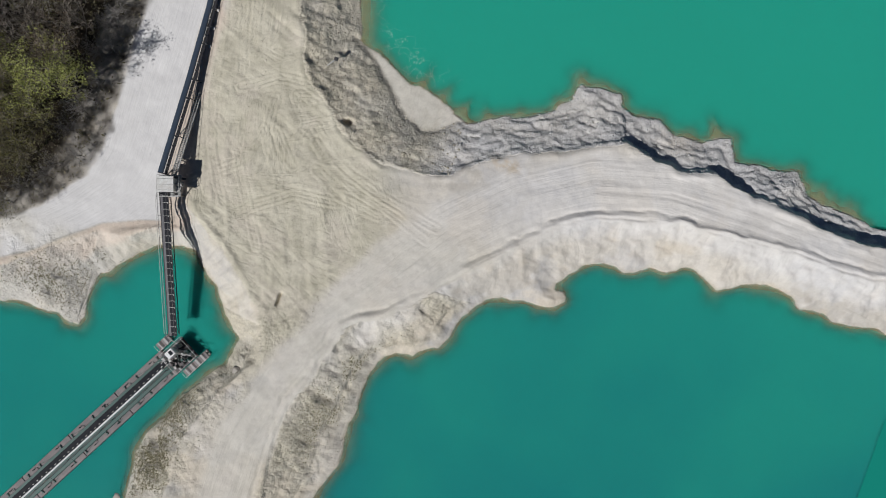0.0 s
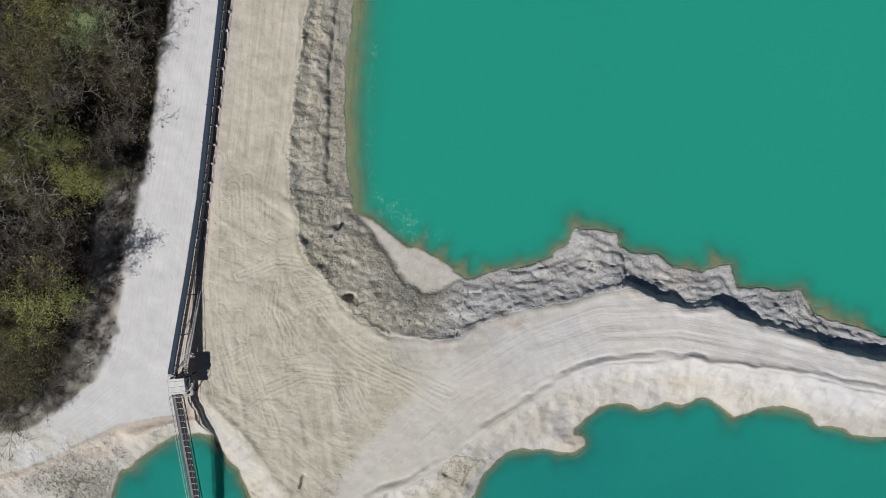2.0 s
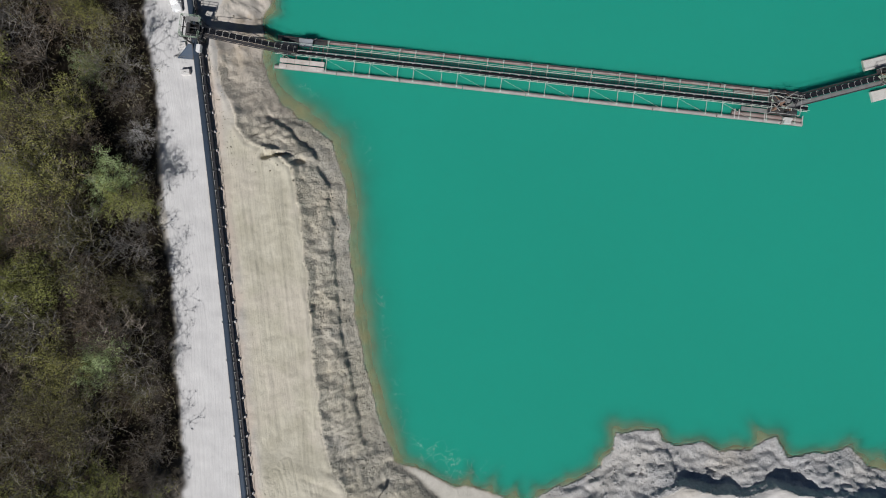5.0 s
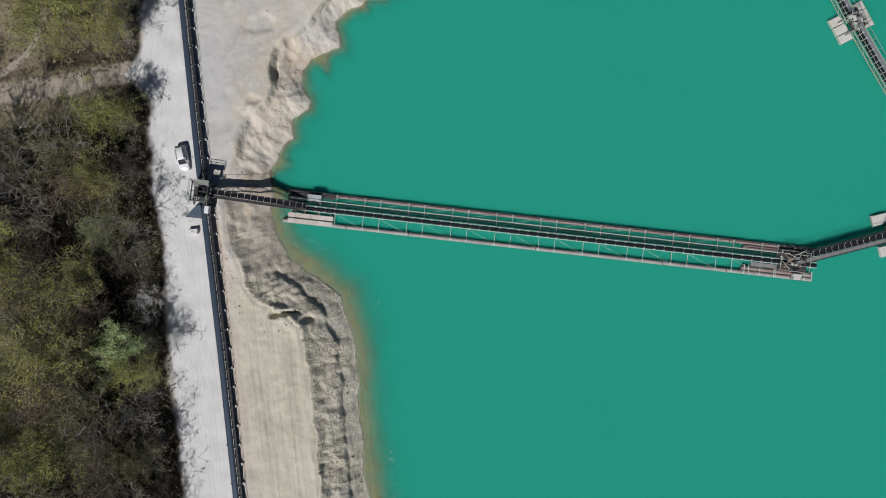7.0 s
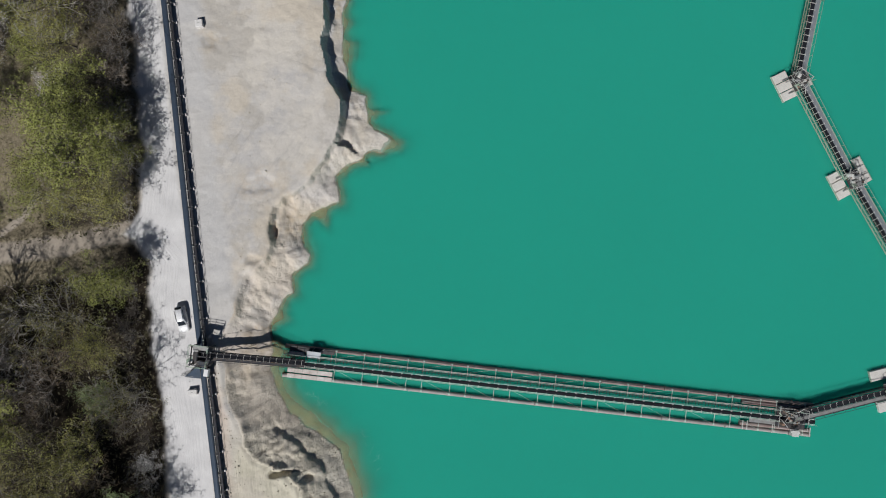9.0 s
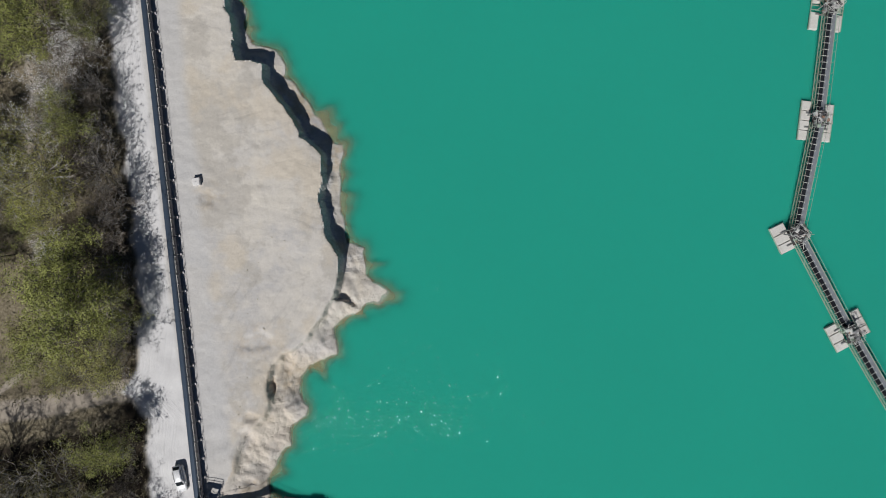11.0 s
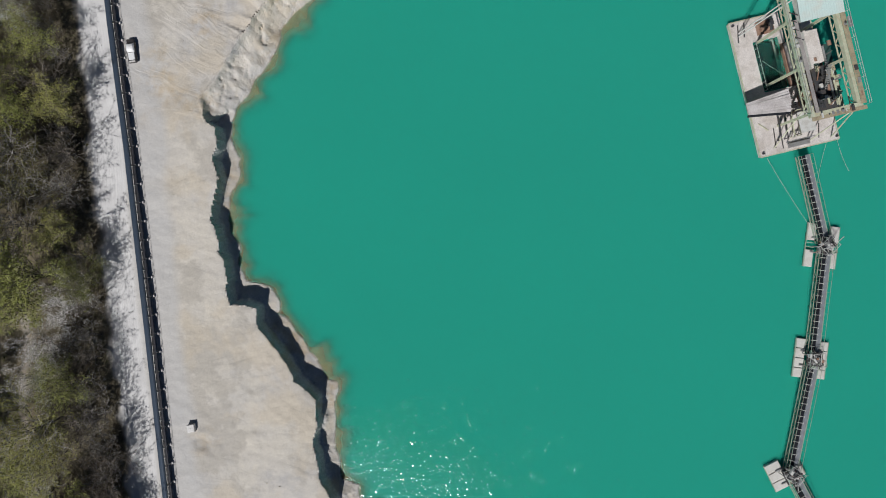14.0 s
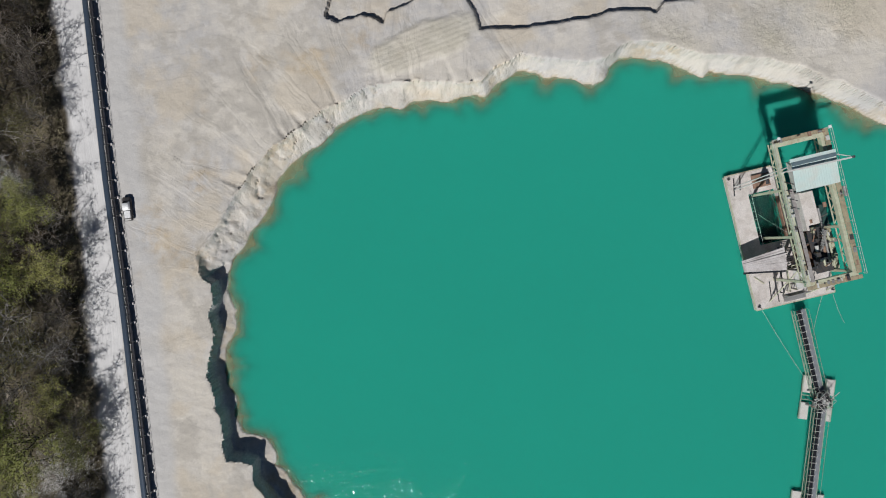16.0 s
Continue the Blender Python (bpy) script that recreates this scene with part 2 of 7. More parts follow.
SHORE_CLIFF = [(-40.0,169.1),(-39.7,173.2),(-41.3,173.8),(-42.3,175.3),(-43.3,176.9),(-44.9,179.5),(-45.9,181.6),(-47.0,182.7),(-49.1,185.3),(-50.6,185.8),(-50.1,187.9),(-51.1,189.5),(-52.2,191.1),(-54.3,191.6),(-56.4,192.1),(-57.7,194.7),(-57.7,198.2),(-59.0,200.8),(-59.2,203.9),(-59.4,206.5),(-58.6,209.1),(-57.3,211.8),(-57.6,214.4),(-58.6,216.5),(-59.4,218.5)]
SHORE_BOWL = [(-58.9,219.6),(-58.7,221.7),(-57.7,223.8),(-56.1,225.9),(-55.0,228.0),(-53.4,230.6),(-50.8,234.2),(-49.7,238.4),(-48.2,240.5),(-46.6,242.0),(-44.0,243.6),(-41.9,244.8),(-40.3,246.7),(-38.2,248.7),(-35.6,250.3),(-32.4,251.3),(-28.8,251.8),(-26.7,251.3),(-24.6,252.8),(-21.4,253.3),(-18.3,252.8),(-15.7,253.8),(-11.0,253.8),(-9.4,255.8),(-7.4,256.9),(-4.2,258.7),(-1.6,257.9),(-0.1,256.8),(2.0,257.3),(4.6,257.0),(6.7,255.9),(8.8,255.7),(10.9,256.7)]
SHORE_NORTH = [(11.4,258.8),(13.5,260.4),(17.1,260.8),(20.8,260.3),(23.9,259.5),(27.0,257.6),(29.1,256.6),(30.1,258.1),(33.7,257.6),(36.9,257.4),(40.0,256.5),(45.1,255.4),(50.3,253.8),(54.4,252.2),(58.6,249.6),(62.5,248.0)]
RIM_SPIT = [(71.2,25.3),(67.6,24.5),(63.4,24.6),(59.2,24.7),(56.3,25.5),(53.0,26.0),(49.5,25.8),(46.3,26.0),(43.0,26.4),(39.5,27.6),(35.6,26.7),(33.2,26.1),(29.4,26.6),(26.1,26.8),(22.8,27.4),(19.5,26.3),(16.3,24.8),(12.9,22.7),(8.2,20.9),(3.6,19.0),(0.2,16.7),(-3.1,14.0),(-5.5,11.9),(-9.4,10.7),(-13.0,10.5),(-16.5,9.9),(-20.0,10.8),(-23.0,11.8),(-25.6,13.1),(-28.2,15.9),(-30.3,17.3),(-32.4,18.7),(-34.8,21.0),(-36.3,23.7),(-36.9,27.7)]
RIM_BANK = [(-39.1,30.0),(-40.7,36.0),(-41.8,42.1),(-42.6,49.1),(-43.4,57.2),(-44.1,64.2),(-44.8,70.3),(-45.5,76.3),(-46.3,80.4),(-47.1,83.9),(-50.2,86.4),(-55.0,88.4),(-57.0,91.9),(-57.6,94.4),(-58.5,96.4),(-59.4,98.9),(-60.0,101.9),(-60.4,104.9),(-61.0,106.9),(-61.4,108.0),(-61.6,109.7),(-60.4,111.5),(-59.8,112.7),(-59.4,113.4)]
RIM_POINT = [(-59.0,114.5),(-58.2,117.0),(-57.2,121.0),(-53.4,124.1),(-52.4,127.1),(-52.7,131.1),(-52.0,133.6),(-48.9,135.6),(-45.9,138.6),(-42.9,142.1),(-41.4,145.2),(-39.9,149.2),(-39.6,150.7),(-39.9,152.7),(-41.4,155.2),(-42.7,157.3),(-42.9,160.3),(-43.3,163.3)]
RIM_CLIFF = [(-42.7,167.7),(-42.5,170.7),(-44.0,172.2),(-46.6,174.2),(-48.1,177.3),(-49.6,179.8),(-51.6,181.3),(-52.8,183.3),(-53.3,187.4),(-55.6,188.1),(-58.1,187.9),(-58.8,190.9),(-58.6,195.5),(-60.3,197.2),(-59.9,199.4),(-60.3,201.4),(-61.3,203.4),(-61.4,205.4),(-60.2,208.0),(-60.3,211.5),(-61.0,214.5),(-60.4,217.5),(-60.7,219.6),(-62.6,220.6),(-63.0,221.6)]
RIM_NORTH = [(-63.9,224.4),(-61.9,226.1),(-59.3,230.2),(-57.1,234.1),(-53.6,239.8),(-50.6,243.0),(-46.0,246.6),(-40.0,250.8),(-35.5,252.9),(-31.4,254.9),(-27.4,255.4),(-23.3,255.7),(-18.3,255.3),(-12.3,255.3),(-9.2,258.0),(-5.2,260.6),(-1.2,259.5),(2.8,259.2),(6.8,258.6),(10.3,259.6),(13.9,261.9),(17.9,262.3),(22.9,261.0),(27.9,259.6),(32.9,259.4),(37.9,258.9),(42.9,257.8),(47.9,256.0),(52.9,254.3),(59.6,250.7)]
SHORE_SOUTH = [(78.6,11.5),(76.1,11.9),(73.2,10.8),(70.2,10.3),(68.5,10.5),(66.7,11.2),(64.1,10.9),(62.2,10.7),(60.4,12.3),(57.5,12.9),(54.0,12.2),(50.7,10.8),(47.6,8.9),(45.6,10.0),(43.1,10.9),(40.5,10.7),(37.8,9.2),(34.7,8.7),(32.1,7.0),(30.7,6.2),(28.9,6.9),(26.2,6.7),(24.4,5.6),(22.3,4.0),(20.7,2.3),(19.8,0.1),(20.0,-0.9),(21.8,-0.8),(22.3,-2.3),(20.7,-3.9),(17.6,-4.5),(15.0,-4.6),(11.4,-5.3),(8.6,-6.6),(6.7,-8.9),(5.4,-11.5),(4.8,-14.5)]
SHORE_SOUTH_END = [(4.2,-15.8),(3.3,-18.1),(0.9,-18.9),(-0.7,-20.6),(-3.8,-21.3),(-5.5,-22.7),(-6.5,-24.5),(-7.3,-27.0),(-7.4,-29.7),(-7.1,-33.0),(-7.3,-36.3),(-7.1,-40.6),(-6.8,-43.8),(-7.8,-47.5),(-9.1,-51.5),(-12,-62)]
RIM_SOUTH = [(73.2,19.7),(66.6,18.4),(61.3,18.7),(56.0,18.9),(51.1,18.2),(46.1,17.7),(41.0,17.3),(35.9,16.9),(31.0,15.9),(26.2,14.5),(21.5,13.1),(17.1,10.5),(14.1,7.3),(11.0,4.1),(7.9,0.7),(4.8,-2.3),(1.7,-5.5),(-1.3,-9.2),(-4.2,-12.9),(-7.5,-15.7),(-11.1,-17.5),(-13.5,-19.9),(-14.7,-24.0),(-15.7,-28.7),(-17.1,-32.4),(-18.2,-35.4),(-18.1,-40.2),(-18.0,-46.5),(-17.4,-52.9),(-19,-62)]
SHORE_CREEK = [(-41.6,-63.1),(-42.3,-58.8),(-42.9,-54.5),(-42.0,-50.9),(-40.0,-46.9),(-38.6,-43.1),(-36.7,-39.1),(-34.1,-35.4),(-32.2,-33.1),(-32.0,-30.3),(-31.6,-28.2),(-33.7,-27.0),(-35.6,-24.9),(-37.2,-22.7),(-39.3,-20.7),(-41.6,-18.8),(-43.8,-16.8),(-45.5,-15.7),(-47.2,-15.5),(-48.7,-16.0),(-50.8,-16.5),(-52.6,-17.7),(-55.0,-20.2),(-57.0,-22.5),(-58.4,-24.7),(-59.8,-25.7),(-60.2,-27.5),(-60.7,-31.0),(-60.1,-34.1),(-60.7,-35.7),(-63.0,-35.7),(-65.4,-35.1),(-68.1,-35.3),(-71.0,-35.2),(-74.1,-35.8),(-76.2,-36.3)]
RIM_CREEK = [(-34.0,-58.9),(-34.2,-55.5),(-34.9,-50.4),(-33.2,-44.5),(-30.6,-38.2),(-28.1,-33.1),(-25.9,-30.2),(-26.3,-26.0),(-29.7,-20.8),(-33.4,-17.9),(-38.0,-14.2),(-40.9,-12.0),(-45.1,-9.2),(-48.4,-7.6),(-49.5,-11.8),(-50.6,-13.3),(-53.6,-15.6),(-56.3,-17.2),(-60.6,-17.3),(-63.9,-20.1),(-67.3,-22.9),(-71.4,-26.5),(-74.0,-28.4),(-75.8,-29.6)]
ROAD_WEST = [(-110,-38),(-90,-29),(-78.3,-21.4),(-73.9,-18.3),(-70.0,-14.2),(-66.3,-9.2),(-65.1,-3.5),(-65.2,2.9),(-65.6,10.2),(-65.7,16.6),(-66.0,24.0),(-66.6,40.0),(-67.5,56.4),(-69.8,78.9),(-71.0,93.9),(-73.3,108.9),(-74.0,118.9),(-73.4,124.0),(-76.2,127.5),(-78.3,128.7),(-75.8,132.7),(-74.8,142.7),(-76.3,157.8),(-78.3,172.9),(-79.8,188.0),(-81.8,203.2),(-83.1,220.0),(-84.5,235.1),(-87.4,255.3),(-90,285)]
ROAD_EAST = [(-110,-45),(-90,-36),(-75.9,-28.0),(-71.4,-25.4),(-67.3,-21.8),(-60.6,-16.3),(-54.1,-13.4),(-50.7,-12.3),(-52.0,-7.7),(-53.0,-3.8),(-54.3,6.6),(-55.9,32.0),(-58.9,58.9),(-61.4,78.9),(-62.8,93.9),(-64.9,108.9),(-65.9,118.9),(-67.3,129.0),(-69.3,142.7),(-70.9,157.8),(-72.6,172.9),(-74.4,188.0),(-75.9,203.1),(-77.0,220.0),(-79.0,235.1),(-81.6,255.3),(-85,285)]
HAUL_ROAD = [(-24,-62),(-24,-45),(-21,-32),(-15,-21),(-8,-10),(0,2),(9,11),(20,18),(33,21.5),(48,22),(62,21.5),(80,22)]
TRACK = [(-76,129.2),(-80.2,128.6),(-85.3,127.6),(-90.4,126.6),(-100.5,125.1),(-115,123.5)]
FOOTPATH = [(-115,119),(-100.3,128.8),(-95.6,132.4),(-93.0,138.4),(-92.9,148.2),(-93.6,158),(-95.2,170),(-94.2,182),(-97,200)]
HOLLOWS = [(-54.3, 137.8, 3.4, 2.4, 0.35), (-52.0, 129.2, 0.8, 2.2, 1.3), (-55.0, 124.0, 2.2, 1.2, 0.4), (-49.6, 86.2, 3.2, 0.8, 1.5), (-46.0, 85.4, 1.6, 1.0, 0.7), (-25.2, 15.2, 1.1, 0.9, 1.6), (-26.2, -18.4, 0.45, 2.6, 0.9), (-63.0, 163.6, 2.2, 1.8, 0.3), (-49.0, 133.5, 1.4, 1.8, 0.5), (-29.4, -33.0, 0.8, 0.6, 0.7), (-13.6, -33.0, 1.8, 1.4, 0.6)]
BEACH = [(-29.8,30.9),(-26.6,28.8),(-23.8,27.0),(-20.0,23.2),(-16.0,19.6),(-12.5,18.8),(-9.4,19.9),(-6.2,22.6),(-8.5,24.6),(-14.8,25.9),(-21.6,28.4),(-29.1,31.4)]
WHEELS = [[(-49.4,29.6),(-47.7,23.6),(-45.7,16.9)],[(-47.5,31.5),(-44.9,21.3)],[(-44.2,40),(-43.6,31.5),(-41.9,24.0)],[(-53.4,34),(-52.9,28.4),(-50.9,21.9),(-49.2,11.6),(-46.5,3),(-41,-6)],[(-38.9,9.1),(-36.4,5.6),(-33.3,1.7),(-31.5,-4)],[(-36.6,9.4),(-33.9,6.5),(-31.8,4.5)],[(-44.8,14.7),(-39.5,18.5),(-34.2,19.0),(-29.9,17.7)],[(-35.4,16.3),(-31.9,12.6),(-32.5,9.7)],[(-30.1,12.5),(-25.2,8.4),(-21.5,6.2),(-11.9,3.8),(-4,2.6)],[(-29.2,9.9),(-24.4,6.3),(-19.5,4.0),(-12.6,2.6),(-5,0)],[(-27.5,5.3),(-21.8,2.0),(-14.4,1.1)],[(-48,-4),(-41,2),(-38,9),(-38.5,15)],[(-42,-11),(-36,-4),(-30,0),(-22,1)],[(-47,8),(-42,4),(-38,-3),(-33,-11)]]
STEP_WEST = [(-39.5,266.5),(-37.5,266.2),(-33.4,267.4),(-29.4,265.7),(-28.3,267.7),(-23.3,270.2),(-20,274)]
STEP_NORTH = [(-16,274),(-14.2,269.1),(-12.2,264.5),(-7.1,264.8),(-1.1,265.4),(6.0,266.1),(12.0,267.9),(16.1,268.0),(19.1,267.0),(21.1,269.3),(26.2,269.8),(34,275)]
MAIN_SHORE = SHORE_SPIT + SHORE_BEACH + SHORE_POINT + SHORE_CLIFF + SHORE_BOWL + SHORE_NORTH
MAIN_RIM = RIM_SPIT + RIM_BANK + RIM_POINT + RIM_CLIFF + RIM_NORTH
# how much of each rim's drop is a sheer face, the rest a slope
SHEER = [0.42] * 14 + [0.15] * 6 + [0.1] * 15 + [0.12] * 24 + [0.25] * 10 + [0.8] * 8 + [0.9] * 23 + [0.3] * 2 + [0.22] * 9 + [0.25] * 21
LAKES = [
    (MAIN_SHORE, [(200, 246), (200, 29)], MAIN_RIM, [(200, 250), (200, 25)], SHEER),
    (SHORE_SOUTH + SHORE_SOUTH_END, [(-12, -150), (200, -150), (200, 12)], RIM_SOUTH, [(-19, -150), (200, -150), (200, 20)], [0.05] * 30),
    (SHORE_CREEK, [(-150, -60), (-150, -150), (-41.6, -150)], RIM_CREEK, [(-150, -52), (-150, -150), (-34, -150)], [0.05] * 24),
]


# ---- arithmetic of the terrain ----
def lattice(ix, iy, seed):
    h = (ix.astype(np.int64) * 374761393 + iy.astype(np.int64) * 668265263 + seed * 974634777) & 0xFFFFFFFF
    h = ((h ^ (h >> 13)) * 1274126177) & 0xFFFFFFFF
    return ((h ^ (h >> 16)) & 0xFFFF) / 65535.0


def wave(x, y, scale, seed, octaves=3):
    """Value noise from -1 to 1."""
    out, amp, total = 0.0, 1.0, 0.0
    for k in range(octaves):
        u, v = x / scale, y / scale
        i, j = np.floor(u), np.floor(v)
        a, b = u - i, v - j
        a, b = a * a * (3 - 2 * a), b * b * (3 - 2 * b)
        n = (lattice(i, j, seed + k) * (1 - a) + lattice(i + 1, j, seed + k) * a) * (1 - b) + (lattice(i, j + 1, seed + k) * (1 - a) + lattice(i + 1, j + 1, seed + k) * a) * b
        out, total = out + amp * (2 * n - 1), total + amp
        amp, scale = amp * 0.5, scale * 0.5
    return out / total


def near_line(x, y, line):
    """Distance to a polyline, and the length along it of the nearest place, and the number of that segment."""
    best, along, which, run = np.full(x.shape, 1e9), np.zeros(x.shape), np.zeros(x.shape, int), 0.0
    for k in range(len(line) - 1):
        (ax, ay), (bx, by) = line[k], line[k + 1]
        ex, ey = bx - ax, by - ay
        n = math.hypot(ex, ey) + 1e-9
        s = np.clip(((x - ax) * ex + (y - ay) * ey) / (n * n), 0, 1)
        d = (x - ax - s * ex) ** 2 + (y - ay - s * ey) ** 2
        new_best = d < best
        best = np.where(new_best, d, best)
        along = np.where(new_best, run + s * n, along)
        which = np.where(new_best, k, which)
        run += n
    return np.sqrt(best), along, which


def inside(x, y, ring):
    odd = np.zeros(x.shape, bool)
    for (ax, ay), (bx, by) in zip(ring, ring[1:] + ring[:1]):
        if ay != by:
            odd ^= ((ay > y) != (by > y)) & (x < (bx - ax) * (y - ay) / (by - ay) + ax)
    return odd


def smooth(a, b, v):
    s = np.clip((v - a) / (b - a), 0, 1)
    return s * s * (3 - 2 * s)


def at_y(line, y):
    """x of a line that runs north, at y."""
    ys = np.array([q[1] for q in line])
    return np.interp(y, ys, np.array([q[0] for q in line]))


def terrain(x, y):
    """Height, zone masks and track coordinates of the land at x, y."""
    n1 = wave(x, y, 40, 11, 4)
    wx = x + 0.55 * wave(x, y, 2.6, 1, 3)
    wy = y + 0.55 * wave(x, y, 2.6, 2, 3)
    z = 4.0 + 0.35 * n1 + 0.10 * wave(x, y, 3.0, 5, 3)
    water_d, south = np.full(x.shape, -1e3), np.zeros(x.shape)
    damp_shade, tan, blue, lumpy = np.zeros(x.shape), np.zeros(x.shape), np.zeros(x.shape), np.zeros(x.shape)
    run_u, run_v = x * 0.9, y * 0.9
    # road between the wood and the long conveyor
    west, east = at_y(ROAD_WEST, y), at_y(ROAD_EAST, y)
    road = smooth(-0.3, 0.5, x - west + 0.8 * wave(x, y, 3, 21, 3)) * smooth(-0.3, 0.6, east - x)
    verge = np.where(y > 10, smooth(8.5, 5.5, x - east + wave(x, y, 8, 64, 2)) * smooth(-1, 0.5, x - east) * smooth(108, 116, y) * 1.25, 0)
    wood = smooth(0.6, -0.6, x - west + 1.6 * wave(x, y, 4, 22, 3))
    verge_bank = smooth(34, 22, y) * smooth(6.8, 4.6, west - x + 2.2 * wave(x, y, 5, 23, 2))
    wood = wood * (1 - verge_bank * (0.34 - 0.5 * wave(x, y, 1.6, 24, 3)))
    dry = smooth(-91.5, -94, x + 1.5 * wave(x, y, 5, 61, 2)) * smooth(127, 131, y) * smooth(206, 196, y) + smooth(-76, -84, x) * smooth(121.5, 123, y - 0.15 * (x + 80)) * smooth(132, 130, y - 0.15 * (x + 80))
    td, _, _ = near_line(x, y, TRACK)
    pd, _, _ = near_line(x, y, FOOTPATH)
    trod = np.maximum(smooth(2.3, 1.5, td + 0.6 * wave(x, y, 2, 62, 2)), smooth(0.75, 0.4, pd + 0.2 * wave(x, y, 1, 63, 2)))
    dry = np.clip(np.maximum(dry, smooth(128, 140, y) * np.clip(0.45 + 0.6 * wave(x, y, 5, 116, 3), 0, 0.8)), 0, 1) * wood
    run_u, run_v = np.where(road > 0.3, (x - west) * 2.2, run_u), np.where(road > 0.3, y * 0.10, run_v)
    lane = np.interp(y, (-40, -10, 5, 30, 120), (9, 5.0, 3.6, 3.0, 2.4))
    sandy = smooth(lane + 1.2, lane - 0.8, x - east + 1.2 * wave(x, y, 4, 107, 3)) * smooth(-0.5, 0.8, x - east) * smooth(112, 100, y) * smooth(-40, -30, y) * 0.85
    # haul road along the spit
    hd, ha, _ = near_line(x, y, HAUL_ROAD)
    slim = 2.2 * smooth(-12, -24, y)
    haul = smooth(8.5 - slim, 5.5 - slim, hd + 1.0 * wave(x, y, 6, 25, 2))
    waste = smooth(3.8, 5.6, hd + 1.2 * wave(x, y, 4, 112, 3)) * smooth(-16, -24, y) * (x < -16)
    run_u, run_v = np.where(haul > 0.15, hd * 1.5 + 60, run_u), np.where(haul > 0.15, ha * 0.09, run_v)
    z += haul * 0.13 * wave(hd * 1.0, ha * 0.04, 1.0, 26, 3)
    # clay fill between the long conveyor and the lake
    clay = smooth(2, 5, x - east) * smooth(96, 86, y) * smooth(-34, -24, y + 0.25 * (x + 45)) * smooth(8, -6, x + 0.35 * y + 12) * (1 - haul)
    tan = np.clip(clay, 0, 1) * (1 - road)
    tan = np.maximum(tan, 0.55 * haul * smooth(12, -6, y))
    strip = clay * (1 - road) * smooth(30, 38, y)
    run_u, run_v = np.where(strip > 0.5, (x - east) * 1.25, run_u), np.where(strip > 0.5, y * 0.07, run_v)
    swirl = np.clip(clay, 0, 1) * (1 - road) * smooth(36, 28, y)
    ridges = 0.0
    for q, angle in enumerate((20, -38, 68)):
        ca, sa = math.cos(radians(angle)), math.sin(radians(angle))
        ridges = ridges + smooth(0.0, 0.4, wave(x, y, 11, 70 + q, 2)) * wave((x * ca + y * sa), (y * ca - x * sa) * 0.1, 1.0, 28 + q, 2)
    z += swirl * (0.45 + 0.16 * ridges + 0.30 * wave(x, y, 6, 29, 4) + 0.12 * np.abs(wave(x, y, 1.6, 83, 3)))
    z += strip * (0.20 * wave((x - east), y * 0.03, 1.1, 30, 3) + 0.08 * wave(x, y, 1.2, 65, 3))
    # ruts of single passes over the fill
    fill = (x > -58) & (x < 0) & (y > -14) & (y < 42)
    fx, fy, fz = x[fill], y[fill], z[fill]
    jx, jy = fx + 0.25 * wave(fx, fy, 5, 80, 2), fy + 0.25 * wave(fx, fy, 5, 81, 2)
    for q, line in enumerate(WHEELS):
        d, a, _ = near_line(jx, jy, line)
        for off in (0.35, 1.05):
            fz = fz - 0.11 * np.exp(-((d - off) / 0.16) ** 2) * smooth(-0.5, 0.2, wave(a, 0 * a + q, 4, 82, 2))
        fz = fz + 0.05 * np.exp(-((d - 0.7) / 0.22) ** 2)
    z[fill] = fz
    land_bank = np.zeros(x.shape, bool)
    for number, (shore, far, rim, rim_far, sheer) in enumerate(LAKES):
        in_lake = inside(wx, wy, shore + far)
        in_rim = inside(wx, wy, rim + rim_far)
        ds, arc, _ = near_line(wx, wy, shore)
        dr, rarc, seg = near_line(wx, wy, rim)
        sh = np.array(sheer + [sheer[-1]])[seg]
        if number == 0:
            sh = np.where(y < 60, sh * np.clip(0.75 + 1.3 * wave(rarc, 0 * rarc, 7, 53, 2), 0.1, 1.4), sh)
        s = ds / (ds + dr + 1e-6)
        face = 0.14 * s + 0.86 * smooth(0.80, 0.985, s)
        slope = s ** 0.85
        g = (1 - sh) * slope + sh * face
        bank = in_rim & ~in_lake
        land_bank |= bank
        rills = wave(arc, ds * 0.22, 1.3, 31 + number, 3)
        bowl = smooth(218, 226, y) * smooth(-8, -20, x) if number == 0 else 0.0
        gully = -np.abs(wave(arc, ds * 0.06, 1.5, 43, 3)) * 0.35 * bowl * np.minimum(1, dr / 2.0)
        rough = 0.42 * wave(x, y, 1.7, 33, 5) + 0.22 * rills + gully + bowl * (0.40 * np.abs(wave(x + y, (y - x) * 0.4, 1.5, 117, 3)) - 0.45 * np.exp(-(wave(x, y, 3.2, 118, 3) / 0.05) ** 2))
        hb = z * g + rough * np.minimum(1, ds / 1.5) * np.minimum(1, dr / 0.6) * (1 - 0.6 * sh)
        if number == 0:
            # ledges of stiff clay on the spit, slumped silt along the long bank
            ledge = smooth(-10, -4, x) * smooth(60, 50, y)
            rise = 0.75
            lv = (hb + 0.70 * wave(x, y, 3.5, 44, 4)) / rise
            stepped = (np.floor(lv) + smooth(0.62, 1.0, lv - np.floor(lv))) * rise - 0.70 * wave(x, y, 3.5, 44, 4)
            hb = hb + (stepped - hb) * ledge * 0.5 - ledge * 0.55 * np.abs(wave(x, y, 2.6, 66, 4)) * np.minimum(1, ds / 1.2) * np.minimum(1, dr / 0.8)
            split = np.exp(-(wave(arc * 0.22, ds, 1.7, 109, 3) / 0.06) ** 2) * smooth(-0.1, 0.25, wave(x, y, 5, 110, 2))
